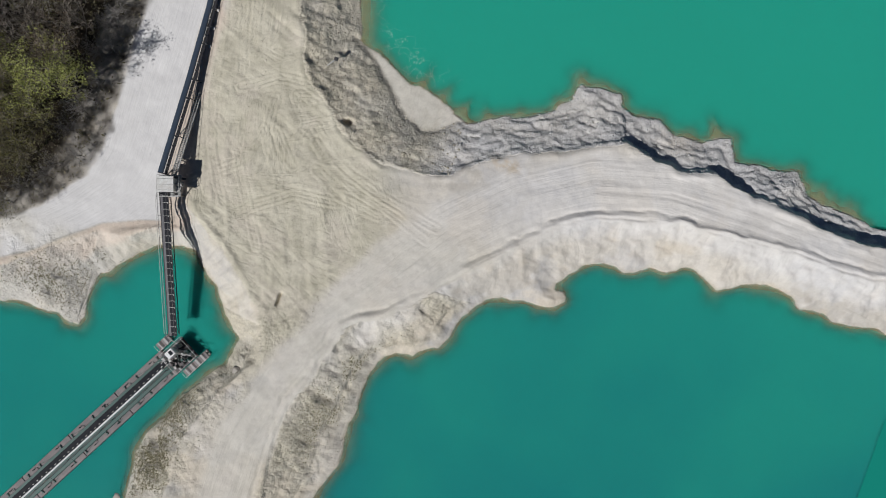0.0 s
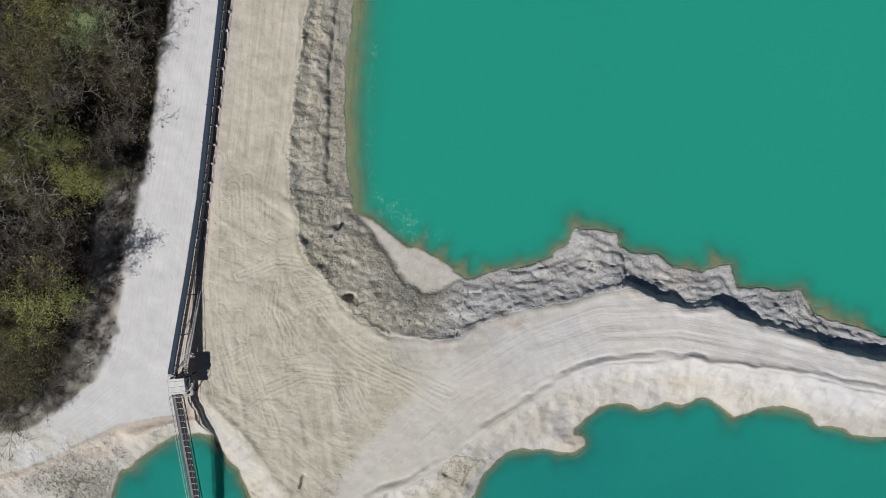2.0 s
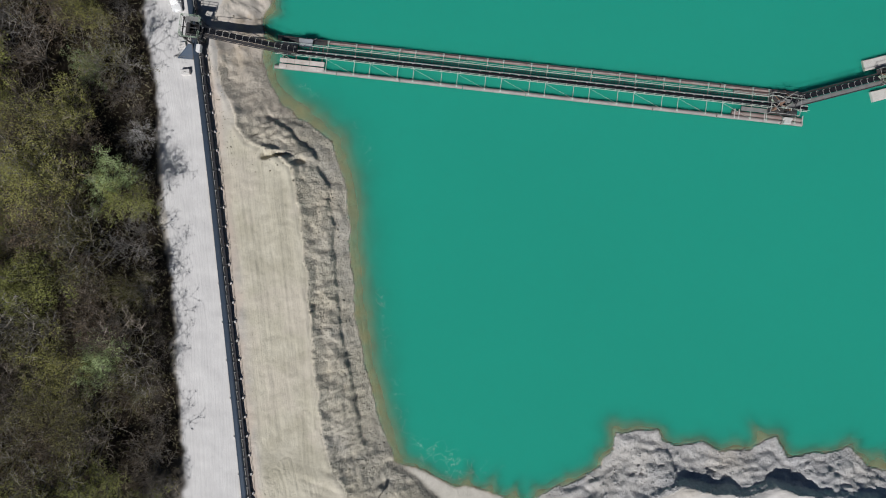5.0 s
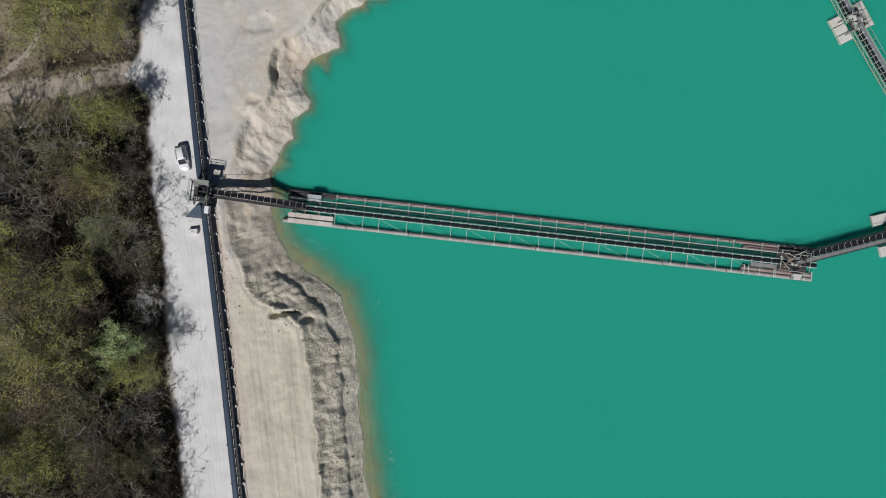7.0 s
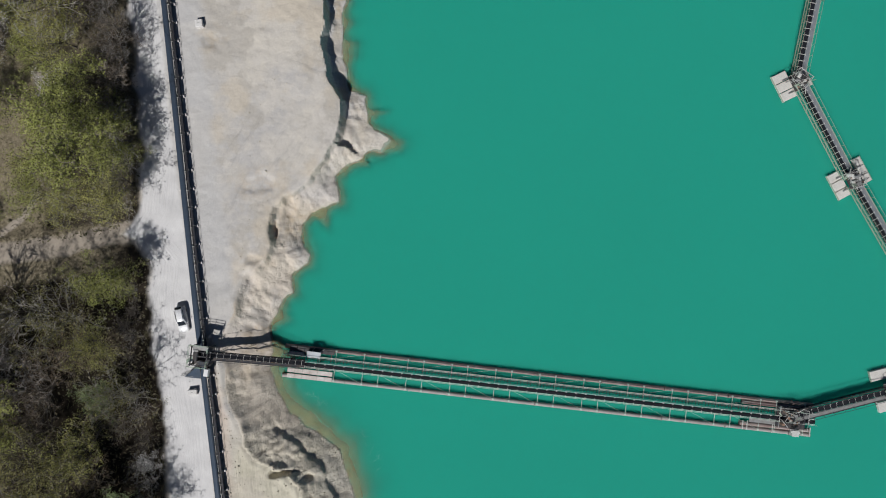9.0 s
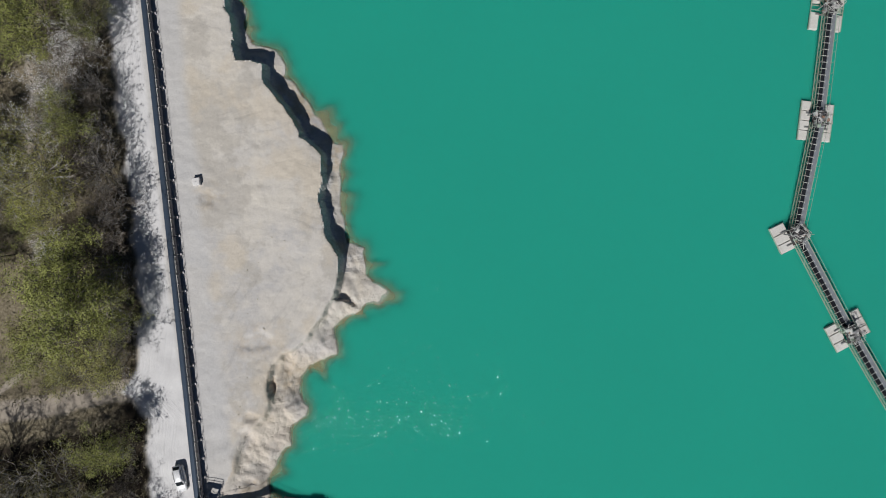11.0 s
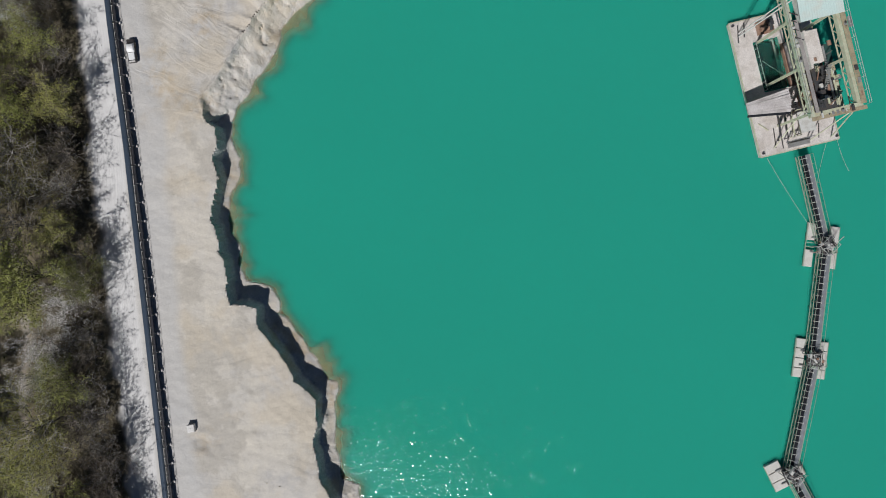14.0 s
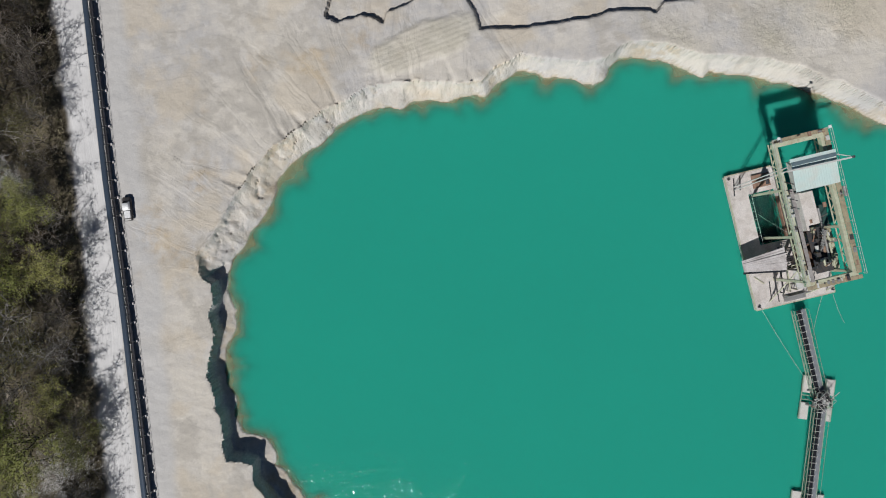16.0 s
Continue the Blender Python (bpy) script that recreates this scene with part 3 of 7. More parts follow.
            hb = hb - ledge * np.minimum(1, ds / 0.8) * (0.50 * split + 0.14 * np.abs(wave(arc, ds * 0.3, 0.9, 111, 2)))
            slump = smooth(-6, -12, x) * smooth(98, 92, y) * smooth(6, 10, y)
            scarp = s - 0.36 - 0.10 * wave(x, y, 11, 45, 3)
            long_bank = slump * smooth(30, 36, y)
            hb = hb + long_bank * (0.42 * smooth(-0.03, 0.03, scarp) - 0.16 * np.exp(-(scarp / 0.035) ** 2) - 0.20)
            crack = np.exp(-(wave(arc, ds * 0.25, 5, 91, 3) / 0.035) ** 2) * smooth(0.0, 0.1, scarp) * long_bank
            upper = smooth(-0.05, 0.05, scarp) + (1 - smooth(30, 36, y)) * smooth(0.05, -0.05, scarp)
            hb = hb - 0.22 * crack + slump * upper * (0.26 * wave(x, y, 0.9, 46, 2) + 0.38 * np.abs(wave(x, y, 2.0, 84, 3)))
            lumpy = np.where(bank, slump * (0.10 + 0.55 * upper) + 0.28 * ledge, lumpy)
            # washed gullies below the point
            point = smooth(110, 114, y) * smooth(170, 160, y)
            lumpy = np.where(bank, np.maximum(lumpy, 0.45 * point), lumpy)
            hb = hb + point * np.minimum(1, ds / 1.2) * np.minimum(1, dr / 0.8) * (0.28 * wave(x * 0.8 + y * 0.5, y * 0.35 - x * 0.2, 1.1, 92, 3) - 0.38 * np.abs(wave(arc, ds * 0.10, 1.6, 93, 3)))
        hb = np.maximum(0.22 * np.minimum(ds, 0.8), hb)
        z = np.where(bank, hb, z)
        # berm of loose ground along the rim
        lip = ~in_rim & ~in_lake
        high = (0.55 if number == 1 else 0.30) * np.clip(0.55 + 0.9 * wave(x, y, 6, 35, 2), 0, 1.2)
        high = high * (sh < 0.5) * (0.2 + 0.8 * smooth(222, 212, y))
        z = np.where(lip, z + high * np.exp(-((dr - 0.75) / 0.55) ** 2), z)
        if number == 0:
            fan = fanned = smooth(216, 226, y) * smooth(26, 16, ds) * smooth(10, -10, x) * (lip | bank)
            run_u, run_v = np.where(fan > 0.2, arc * 0.8, run_u), np.where(fan > 0.2, ds * 0.06, run_v)
            z = np.where(lip, z + fan * (0.10 * wave(x, y, 1.6, 47, 3) - 0.03 * np.maximum(0, 14 - dr)), z)
            notch = smooth(0.25, 0.55, wave(arc, dr * 0.10, 1.5, 104, 2) + 0.45 * wave(arc, 0 * arc, 9, 105, 2)) * smooth(5.5, 0.5, dr + 1.5 * wave(x, y, 3, 106, 2))
            z = np.where(lip, z - 0.40 * notch * fan, z)
            lumpy = np.where(bank & (fan > 0.1), 0.35, lumpy)
        # the bed falls away, in spurs of washed-in sand
        spur = smooth(-0.15, 0.75, wave(arc, ds * 0.05, 2.1, 36 + number, 2) + 0.25 * wave(arc, 0 * arc, 7.0, 56 + number, 2) + 0.22 - 0.075 * ds)
        reach = 0.45 if number else 1.0
        bed = -0.01 - ds * (0.40 - 0.33 * spur * reach) - 0.14 * np.maximum(0, ds - 0.8 - 3.0 * spur)
        if number == 0:
            gentle = smooth(-22, -28, x) * smooth(27, 33, y) * smooth(112, 104, y)
            mild = -0.01 - ds * (0.10 + 0.04 * wave(x, y, 4, 99, 3)) - 0.13 * np.maximum(0, ds - 2.4 - 0.8 * wave(arc, 0 * arc, 9, 100, 2))
            bed = bed + (mild - bed) * gentle
        z = np.where(in_lake, bed, z)
        water_d = np.where(in_lake, ds, water_d)
        south = np.where(in_lake & (number > 0), 1.0, south)
        run_u, run_v = np.where(bank, arc * 0.9, run_u), np.where(bank, ds * 0.16, run_v)
        tan = np.where(bank, tan * 0.25, tan)
        road = np.where(bank, 0, road)
        if number == 0:
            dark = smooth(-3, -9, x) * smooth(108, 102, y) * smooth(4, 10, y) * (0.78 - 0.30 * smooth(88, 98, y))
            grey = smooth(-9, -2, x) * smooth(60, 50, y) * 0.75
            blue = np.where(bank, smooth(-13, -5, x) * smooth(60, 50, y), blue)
            damp_shade = np.where(bank, np.clip(dark * (0.75 + 0.5 * wave(x, y, 5, 37, 3)) + grey * (0.8 + 0.6 * wave(x, y, 4, 38, 3)), 0, 1), damp_shade)
            # the shade on the sheer northern faces is put into their colour, tinted blue-grey
            damp_shade = np.where(bank & (y > 150), np.maximum(damp_shade, 0.7 * smooth(0.25, 0.8, sh) * smooth(0.45, 0.75, s)), damp_shade)
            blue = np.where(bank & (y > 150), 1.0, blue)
        if number == 1:
            old = bank & (y < -8)
            damp_shade = np.where(old, np.clip(0.55 + 0.9 * wave(x, y, 5, 39, 4), 0, 0.95) * smooth(0.08, 0.3, s), damp_shade)
            z = np.where(old, z + smooth(0.05, 0.3, s) * (0.30 * wave(x, y, 2.2, 94, 4) + 0.16 * wave(x, y, 0.9, 95, 2)), z)
            shelf = s - 0.34 - 0.10 * wave(x, y, 8, 96, 3)
            z = np.where(old, z - 0.35 * np.exp(-(shelf / 0.04) ** 2), z)
            lumpy = np.where(old, 0.6 * smooth(0.1, 0.3, s), np.where(bank, 0.12, lumpy))
        if number == 2:
            old = bank & ((y < -24) & (x > -50) | (x < -61))
            damp_shade = np.where(old, np.clip(0.55 + 0.8 * wave(x, y, 5, 40, 4), 0, 0.95), damp_shade)
            z = np.where(old, z + np.minimum(1, ds / 1.5) * (0.45 * wave(x, y, 2.4, 97, 4) + 0.18 * wave(x, y, 0.9, 98, 2)), z)
            lumpy = np.where(old, 0.7, np.where(bank, 0.15, lumpy))
            blue = np.where(bank & (x < -45), 0.5, blue)
            damp_shade = np.where(bank & ~old & (x < -45), np.clip(0.35 + 0.6 * wave(x, y, 4, 108, 3), 0, 0.7), damp_shade)
        rim_wet = smooth(0.7, 0.0, ds) * bank
        damp_shade = np.maximum(damp_shade, 0.35 * rim_wet)
    # rough waste ground between the creek and the haul road
    waste = waste * (water_d < 0) * ~land_bank
    damp_shade = np.maximum(damp_shade, waste * np.clip(0.40 + 0.8 * wave(x, y, 5, 113, 4), 0, 0.85))
    z = z + waste * (0.30 * wave(x, y, 2.4, 114, 4) + 0.14 * wave(x, y, 0.9, 115, 2))
    lumpy = np.maximum(lumpy, 0.55 * waste)
    # washed sand beach
    on_beach = inside(wx, wy, BEACH)
    back = near_line(wx, wy, BEACH[:8])[0]
    sand = 0.10 + 0.08 * near_line(x, y, SHORE_BEACH)[0] + 0.03 * n1
    z = np.where(on_beach & (water_d < 0), sand, z)
    behind = land_bank & ~on_beach & (x > -34) & (x < -5)
    z = np.where(behind, np.minimum(z, sand + 0.30 * smooth(0, 0.8, back) + 0.42 * back), z)
    sandy_in = smooth(-0.5, 0.7, np.where(on_beach, 1, -1) * near_line(wx, wy, BEACH + BEACH[:1])[0]) * (water_d < 0)
    damp_shade, lumpy, beach_road = damp_shade * (1 - sandy_in), lumpy * (1 - sandy_in), 0.30 * sandy_in
    tan = np.where(on_beach, 0.75, tan)
    # hollows dug or washed out: x, y, radius, depth
    rusty = land_bank * smooth(0.1, 0.5, wave(x, y, 10, 54, 2)) * (0.1 + 0.7 * smooth(98, 112, y))
    rusty = np.maximum(rusty, 0.65 * fanned * smooth(0.0, 0.5, wave(x, y, 7, 86, 3)) * smooth(26, 12, near_line(x, y, SHORE_BOWL[:14])[0]))
    rusty = np.maximum(rusty, 0.9 * np.exp(-((x - 3.9) / 3.2) ** 2 - ((y - 17.2) / 1.2) ** 2))
    for hx, hy, hr, hl, hd_ in HOLLOWS:
        q = np.hypot((wx - hx) / hr, (wy - hy) / hl) + 0.45 * wave(x, y, 2.0, 57, 3)
        z = np.where(water_d < 0, z - hd_ * smooth(1.0, 0.3, q), z)
        rusty = np.maximum(rusty, smooth(1.9, 0.8, q) * (0.35 if hy > 120 else 0.1))
    # ruts along the inner edge of the haul road
    rut, rut_run, _ = near_line(wx, wy, RIM_SOUTH)
    for off in (0.5, 1.9):
        z = z - 0.30 * np.exp(-((rut - off) / 0.22) ** 2) * ~land_bank * (water_d < 0) * smooth(-0.4, 0.1, wave(rut_run, 0 * rut_run, 9, 55 + int(off), 2))
    # terrace steps north of the lake
    for line in (STEP_WEST, STEP_NORTH):
        d, _, _ = near_line(wx, wy, line)
        ring = line + [(line[-1][0], 330), (line[0][0], 330)]
        z = np.where(inside(wx, wy, ring), z - 1.3 * smooth(0.0, 0.5, d), z)
    z = np.where(wood > 0.5, z + 0.2 * wave(x, y, 3, 41, 3), z)
    spots = smooth(0.45, 0.7, wave(x, y, 12, 48, 3)) * smooth(100, 125, y) * smooth(200, 165, y) * smooth(1, 4, x - east) * (water_d < 0)
    z = z - 0.5 * spots * (0.5 + wave(x, y, 4, 49, 2))
    z += 0.05 * wave(x, y, 0.8, 50, 2) * (1 - road)
    lined = np.clip(0.28 * road + 0.55 * haul * (0.7 + 0.6 * wave(x, y, 9, 85, 2)) + 0.55 * strip, 0, 0.8)
    lined = np.where(land_bank, 0.5, np.maximum(lined, 0.75 * fanned))
    # ribbed heap of raked sand, and darker soil, on the north floor
    hu, hv = (x + 23) * 0.94 + (y - 262) * 0.34, (y - 262) * 0.94 - (x + 23) * 0.34
    heap = smooth(1.15, 0.85, np.hypot(hu / 10.5, hv / 3.4) + 0.25 * wave(x, y, 4, 101, 3)) * (water_d < 0) * ~land_bank
    z = z + heap * (0.35 + 0.10 * np.sin(hv * 7.5 + 1.2 * wave(x, y, 5, 102, 2)))
    tan = np.maximum(tan, 0.55 * heap)
    soil = smooth(8, 26, x) * smooth(252, 262, y) * ~land_bank * (water_d < 0)
    damp_shade = np.maximum(damp_shade, soil * np.clip(0.25 + 0.9 * wave(x * 0.8 + y * 0.6, (y * 0.8 - x * 0.6) * 0.45, 7, 103, 4), 0, 0.75))
    lumpy = np.maximum(lumpy, 0.35 * soil)
    apron = np.clip(verge, 0, 1) * ~land_bank * (water_d < 0)
    return z, dict(apron=apron, sandy=np.maximum(np.where(land_bank & (x > -46), 0, sandy), 0.6 * land_bank * smooth(88, 97, y) * (0.35 + 0.65 * smooth(114, 108, y)) * smooth(160, 150, y) * (x < -38)), lumpy=lumpy, rusty=rusty, swirl=swirl * ~land_bank, lined=lined, blue=blue, dry=dry, trod=trod * wood, bed=smooth(-0.3, 0.5, water_d), tan=tan, damp_shade=damp_shade, wood=np.clip(wood, 0, 1), road=np.maximum(road, (0.30 + 0.25 * smooth(-2, 14, y)) * haul * (water_d < 0)) + 0.12 * verge + beach_road), (run_u, run_v), water_d, south


def sheet(name, xs, ys, z, keep, values, mat, vectors=None):
    """A grid mesh of the kept cells, with attributes on its points."""
    ny, nx = z.shape
    gx, gy = np.meshgrid(xs, ys)
    number = np.arange(nx * ny).reshape(ny, nx)
    quads = np.stack([number[:-1, :-1], number[:-1, 1:], number[1:, 1:], number[1:, :-1]], -1)[keep]
    used, quads = np.unique(quads.ravel(), return_inverse=True)
    quads = quads.reshape(-1, 4)
    co = np.stack([gx.ravel(), gy.ravel(), z.ravel()], -1)[used]
    mesh = bpy.data.meshes.new(name)
    mesh.vertices.add(len(co))
    mesh.vertices.foreach_set("co", co.astype(np.float32).ravel())
    mesh.loops.add(quads.size)
    mesh.loops.foreach_set("vertex_index", quads.astype(np.int32).ravel())
    mesh.polygons.add(len(quads))
    mesh.polygons.foreach_set("loop_start", (np.arange(len(quads)) * 4).astype(np.int32))
    drop = co[quads][:, :, 2]
    mesh.polygons.foreach_set("use_smooth", drop.max(1) - drop.min(1) < 0.5)
    for key, value in values.items():
        a = mesh.attributes.new(key, "FLOAT", "POINT")
        a.data.foreach_set("value", value.ravel()[used].astype(np.float32))
    if vectors is not None:
        a = mesh.attributes.new("run", "FLOAT_VECTOR", "POINT")
        v = np.stack([vectors[0].ravel()[used], vectors[1].ravel()[used], 0 * used], -1)
        a.data.foreach_set("vector", v.astype(np.float32).ravel())
    mesh.materials.append(mat)
    mesh.update(calc_edges=True)
    mesh.validate()
    return tagged(new(name, mesh), kind="structure")


def spaced(*runs):
    """Grid lines from runs of (start, end, spacing)."""
    return np.concatenate([np.arange(a, b - 0.3 * s, s) for a, b, s in runs])


# closer grid lines where the sheer faces stand
gxs = spaced((-112, -64, 0.36), (-64, -28, 0.25), (-28, 84, 0.36))
gys = spaced((-76, -14, 0.36), (-14, 38, 0.25), (38, 165, 0.28), (165, 223, 0.25), (223, 284, 0.36))
GX, GY = np.meshgrid(gxs, gys)
LAND_Z, MASKS, RUN, WATER_D, SOUTH = terrain(GX, GY)
# no track lines where two runs of tracks meet
for part_of in RUN:
    for axis in (0, 1):
        jump = np.abs(np.diff(part_of, axis=axis)) > 1.0
        for cut in ((slice(None, -1), slice(None)), (slice(1, None), slice(None))):
            where = cut if axis == 0 else (cut[1], cut[0])
            MASKS["lined"][where] = np.where(jump, 0, MASKS["lined"][where])


def cells(a):
    return (a[:-1, :-1] + a[1:, 1:] + a[:-1, 1:] + a[1:, :-1]) / 4


shallow = cells(WATER_D) < 12
road_cells = (cells(MASKS["road"]) > 0.5) & (cells(WATER_D) < 0)
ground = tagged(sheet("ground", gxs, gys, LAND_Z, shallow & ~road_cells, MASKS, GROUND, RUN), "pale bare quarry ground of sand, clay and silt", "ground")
road = tagged(sheet("road", gxs, gys, LAND_Z, shallow & road_cells, MASKS, GROUND, RUN), "pale compacted gravel haul road with wheel tracks", "road")


def ground_z(x, y):
    i, j = int(np.searchsorted(gys, y)), int(np.searchsorted(gxs, x))
    return float(LAND_Z[min(max(i, 0), len(gys) - 1), min(max(j, 0), len(gxs) - 1)])


# water over all the lakes, and the far land round about
wxs, wys = gxs[::2], gys[::2]
WX, WY = np.meshgrid(wxs, wys)
WZ, WD, WS = LAND_Z[::2, ::2], WATER_D[::2, ::2], SOUTH[::2, ::2]
murk = np.where(WD > 0, np.maximum(0.25, 1 - np.exp(-np.maximum(0, -WZ) / 0.42) * 0.98), 0.25)
for _ in range(2):
    # silt clouds drift: no sharp edges in the water
    wide = np.pad(murk, 1, mode="edge")
    murk = (wide[:-2, 1:-1] + wide[2:, 1:-1] + wide[1:-1, :-2] + wide[1:-1, 2:] + 2 * murk) / 6
foam_line = np.exp(-((WD - 4.8 - 2.0 * wave(WX, WY, 9, 51, 2)) / 0.7) ** 2) * (WX < -8) * (WY < 100) * (WY > 24) * smooth(-0.4, 0.3, wave(WX, WY, 8, 52, 2))
foam_near = np.exp(-((WD - 2.0) / 2.2) ** 2) * (WX < -12) * (WX > -24) * (WY < 40) * (WY > 24)
wet = cells((WD > 0).astype(float))
for axis in (0, 1):
    wet = np.maximum(wet, np.maximum(np.roll(wet, 1, axis), np.roll(wet, -1, axis)))
wu, wv = (WX - 38.1) * math.cos(radians(13.2)) + (WY - 214) * math.sin(radians(13.2)), (WY - 214) * math.cos(radians(13.2)) - (WX - 38.1) * math.sin(radians(13.2))
well_shade = smooth(3.2, 4.2, wu) * smooth(8.9, 8.0, wu) * smooth(10.9, 11.8, wv) * smooth(21.3, 20.4, wv)   # water thinned over an added black plate, for the shade in the dredger's well
wvals = dict(thick=murk * (1 - 0.85 * well_shade), south=WS * smooth(40, -25, WY) * np.where(WX < -30, 0.55 + 0.3 * smooth(-30, -55, WY), 1.0), wind=(0.15 + 0.85 * smooth(108, 124, WY)) * (1 - 0.45 * smooth(160, 200, WY)), foam=np.clip(foam_line + foam_near, 0, 1))
tagged(sheet("water", wxs, wys, 0 * WZ, wet > 0, wvals, WATER), "milky turquoise quarry lake water with small ripples", "water")


def frame_sheet(name, inner, outer, z, mat, label, category):
    """A flat sheet with a rectangular hole."""
    (a, b, c, d), (e, f, g, h) = inner, outer
    co = [(e, f, z), (g, f, z), (g, h, z), (e, h, z), (a, b, z), (c, b, z), (c, d, z), (a, d, z)]
    mesh = bpy.data.meshes.new(name)
    mesh.from_pydata(co, [], [(0, 1, 5, 4), (1, 2, 6, 5), (2, 3, 7, 6), (3, 0, 4, 7)])
    mesh.materials.append(mat)
    return tagged(new(name, mesh), label, category, kind="structure")


def far_sheet(name, ring, z, mat, label, category):
    mesh = bpy.data.meshes.new(name)
    mesh.from_pydata([(x, y, z) for x, y in ring], [], [tuple(range(len(ring)))])
    mesh.materials.append(mat)
    return tagged(new(name, mesh), label, category, kind="structure")


FAR_WATER, ft, fp = material("open_water", 0.12)
fp.inputs["Base Color"].default_value = (0.009, 0.24, 0.18, 1)
frame_sheet("ground_far", (-111.9, -75.9, 260, 283.5), (-2500, -2500, 2500, 2500), 3.6, GROUND, "pale quarry land reaching to the horizon", "ground")
far_sheet("water_far", [(83.3, -80), (270, -80), (270, 290), (83.3, 290)], -0.01, FAR_WATER, "open turquoise lake beyond the floats", "water")
far_sheet("lake_bed", [(-120, -80), (90, -80), (90, 290), (-120, 290)], -7.0, GROUND, "silty bed of the quarry lake", "ground")


# ---- mesh kit ----
class Kit:
    """Collects simple solids into one mesh."""

    def __init__(self):
        self.v, self.f = [], []

    def add(self, verts, faces):
        n = len(self.v)
        self.v += [tuple(q) for q in verts]
        self.f += [tuple(n + k for k in face) for face in faces]
        return self

    def box(self, x0, x1, y0, y1, z0, z1, ch=0.0):
        """A box, its upper edges chamfered by ch."""
        if ch <= 0:
            return self.add([(x0, y0, z0), (x1, y0, z0), (x1, y1, z0), (x0, y1, z0), (x0, y0, z1), (x1, y0, z1), (x1, y1, z1), (x0, y1, z1)],
                            [(3, 2, 1, 0), (4, 5, 6, 7), (0, 1, 5, 4), (1, 2, 6, 5), (2, 3, 7, 6), (3, 0, 4, 7)])
        ring = lambda a, z: [(x0 + a, y0 + a, z), (x1 - a, y0 + a, z), (x1 - a, y1 - a, z), (x0 + a, y1 - a, z)]
        faces = [(3, 2, 1, 0), (8, 9, 10, 11)]
        for k in range(4):
            j = (k + 1) % 4
            faces += [(k, j, 4 + j, 4 + k), (4 + k, 4 + j, 8 + j, 8 + k)]
        return self.add(ring(0, z0) + ring(0, z1 - ch) + ring(ch, z1), faces)

    def beam(self, a, b, w, h=None):
        """A square bar from a to b."""
        a, b, h = Vector(a), Vector(b), h or w
        d = (b - a).normalized()
        side = d.cross(Vector((0, 0, 1)))
        side = side.normalized() if side.length > 1e-3 else Vector((1, 0, 0))
        up = side.cross(d)
        s, u = side * w / 2, up * h / 2
        return self.add([a - s - u, a + s - u, a + s + u, a - s + u, b - s - u, b + s - u, b + s + u, b - s + u],
                        [(0, 1, 2, 3), (7, 6, 5, 4), (0, 4, 5, 1), (1, 5, 6, 2), (2, 6, 7, 3), (3, 7, 4, 0)])

    def tube(self, a, b, r, r2=None, n=10, caps=True):
        a, b, r2 = Vector(a), Vector(b), r if r2 is None else r2
        d = (b - a).normalized()
        side = d.cross(Vector((0, 0, 1)))
        side = side.normalized() if side.length > 1e-3 else Vector((1, 0, 0))
        up = side.cross(d)
        turn = [(math.cos(2 * math.pi * k / n), math.sin(2 * math.pi * k / n)) for k in range(n)]
        verts = [a + (side * c + up * s) * r for c, s in turn] + [b + (side * c + up * s) * r2 for c, s in turn]
        faces = [(k, (k + 1) % n, n + (k + 1) % n, n + k) for k in range(n)]
        if caps:
            faces += [tuple(range(n - 1, -1, -1)), tuple(range(n, 2 * n))]
        return self.add(verts, faces)

    def spike(self, a, b, r):
        """A three-sided twig that ends in a point."""
        d = (b - a).normalized()
        side = d.cross(Vector((0.3, 0.2, 1))).normalized() * r
        up = side.cross(d)
        return self.add([a + side, a - side * 0.5 + up * 0.87, a - side * 0.5 - up * 0.87, b], [(0, 1, 3), (1, 2, 3), (2, 0, 3)])

    def plate(self, corners, thick):
        """A flat plate through four corners, thick downwards."""
        low = [(x, y, z - thick) for x, y, z in corners]
        n = len(corners)
        faces = [tuple(range(n)), tuple(range(2 * n - 1, n - 1, -1))] + [(k, k + n, (k + 1) % n + n, (k + 1) % n) for k in range(n)]
        return self.add(list(corners) + low, faces)

    def hood(self, x0, x1, y, half, z, rise, n=6):
        """A shallow arched cover along x."""
        prof = [(half * math.cos(math.pi * k / n), rise * math.sin(math.pi * k / n)) for k in range(n + 1)]
        verts = [(x0, y + p, z + q) for p, q in prof] + [(x1, y + p, z + q) for p, q in prof]
        m = n + 1
        verts += [(x0, y + p * 0.94, z + q * 0.94 - 0.02) for p, q in prof] + [(x1, y + p * 0.94, z + q * 0.94 - 0.02) for p, q in prof]
        faces = [(k, k + 1, m + k + 1, m + k) for k in range(n)] + [(2 * m + k + 1, 2 * m + k, 3 * m + k, 3 * m + k + 1) for k in range(n)]
        faces += [(k + 1, k, 2 * m + k, 2 * m + k + 1) for k in range(n)] + [(m + k, m + k + 1, 3 * m + k + 1, 3 * m + k) for k in range(n)]
        return self.add(verts, faces)

    def mesh(self, name, mat, soft=False):
        m = bpy.data.meshes.new(name)
        m.from_pydata(self.v, [], self.f)
        m.materials.append(mat)
        if soft:
            m.polygons.foreach_set("use_smooth", [True] * len(m.polygons))
        m.update()
        return m


def part(name, kit, mat, parent, label="", m=None, soft=False):
    """One mesh object under a thing or a part. kit: a Kit, or a mesh to share."""
    ob = new(name, kit.mesh(name, mat, soft) if isinstance(kit, Kit) else kit)
    ob.parent = parent
    if m is not None:
        ob.matrix_basis = m
    return tagged(ob, label)


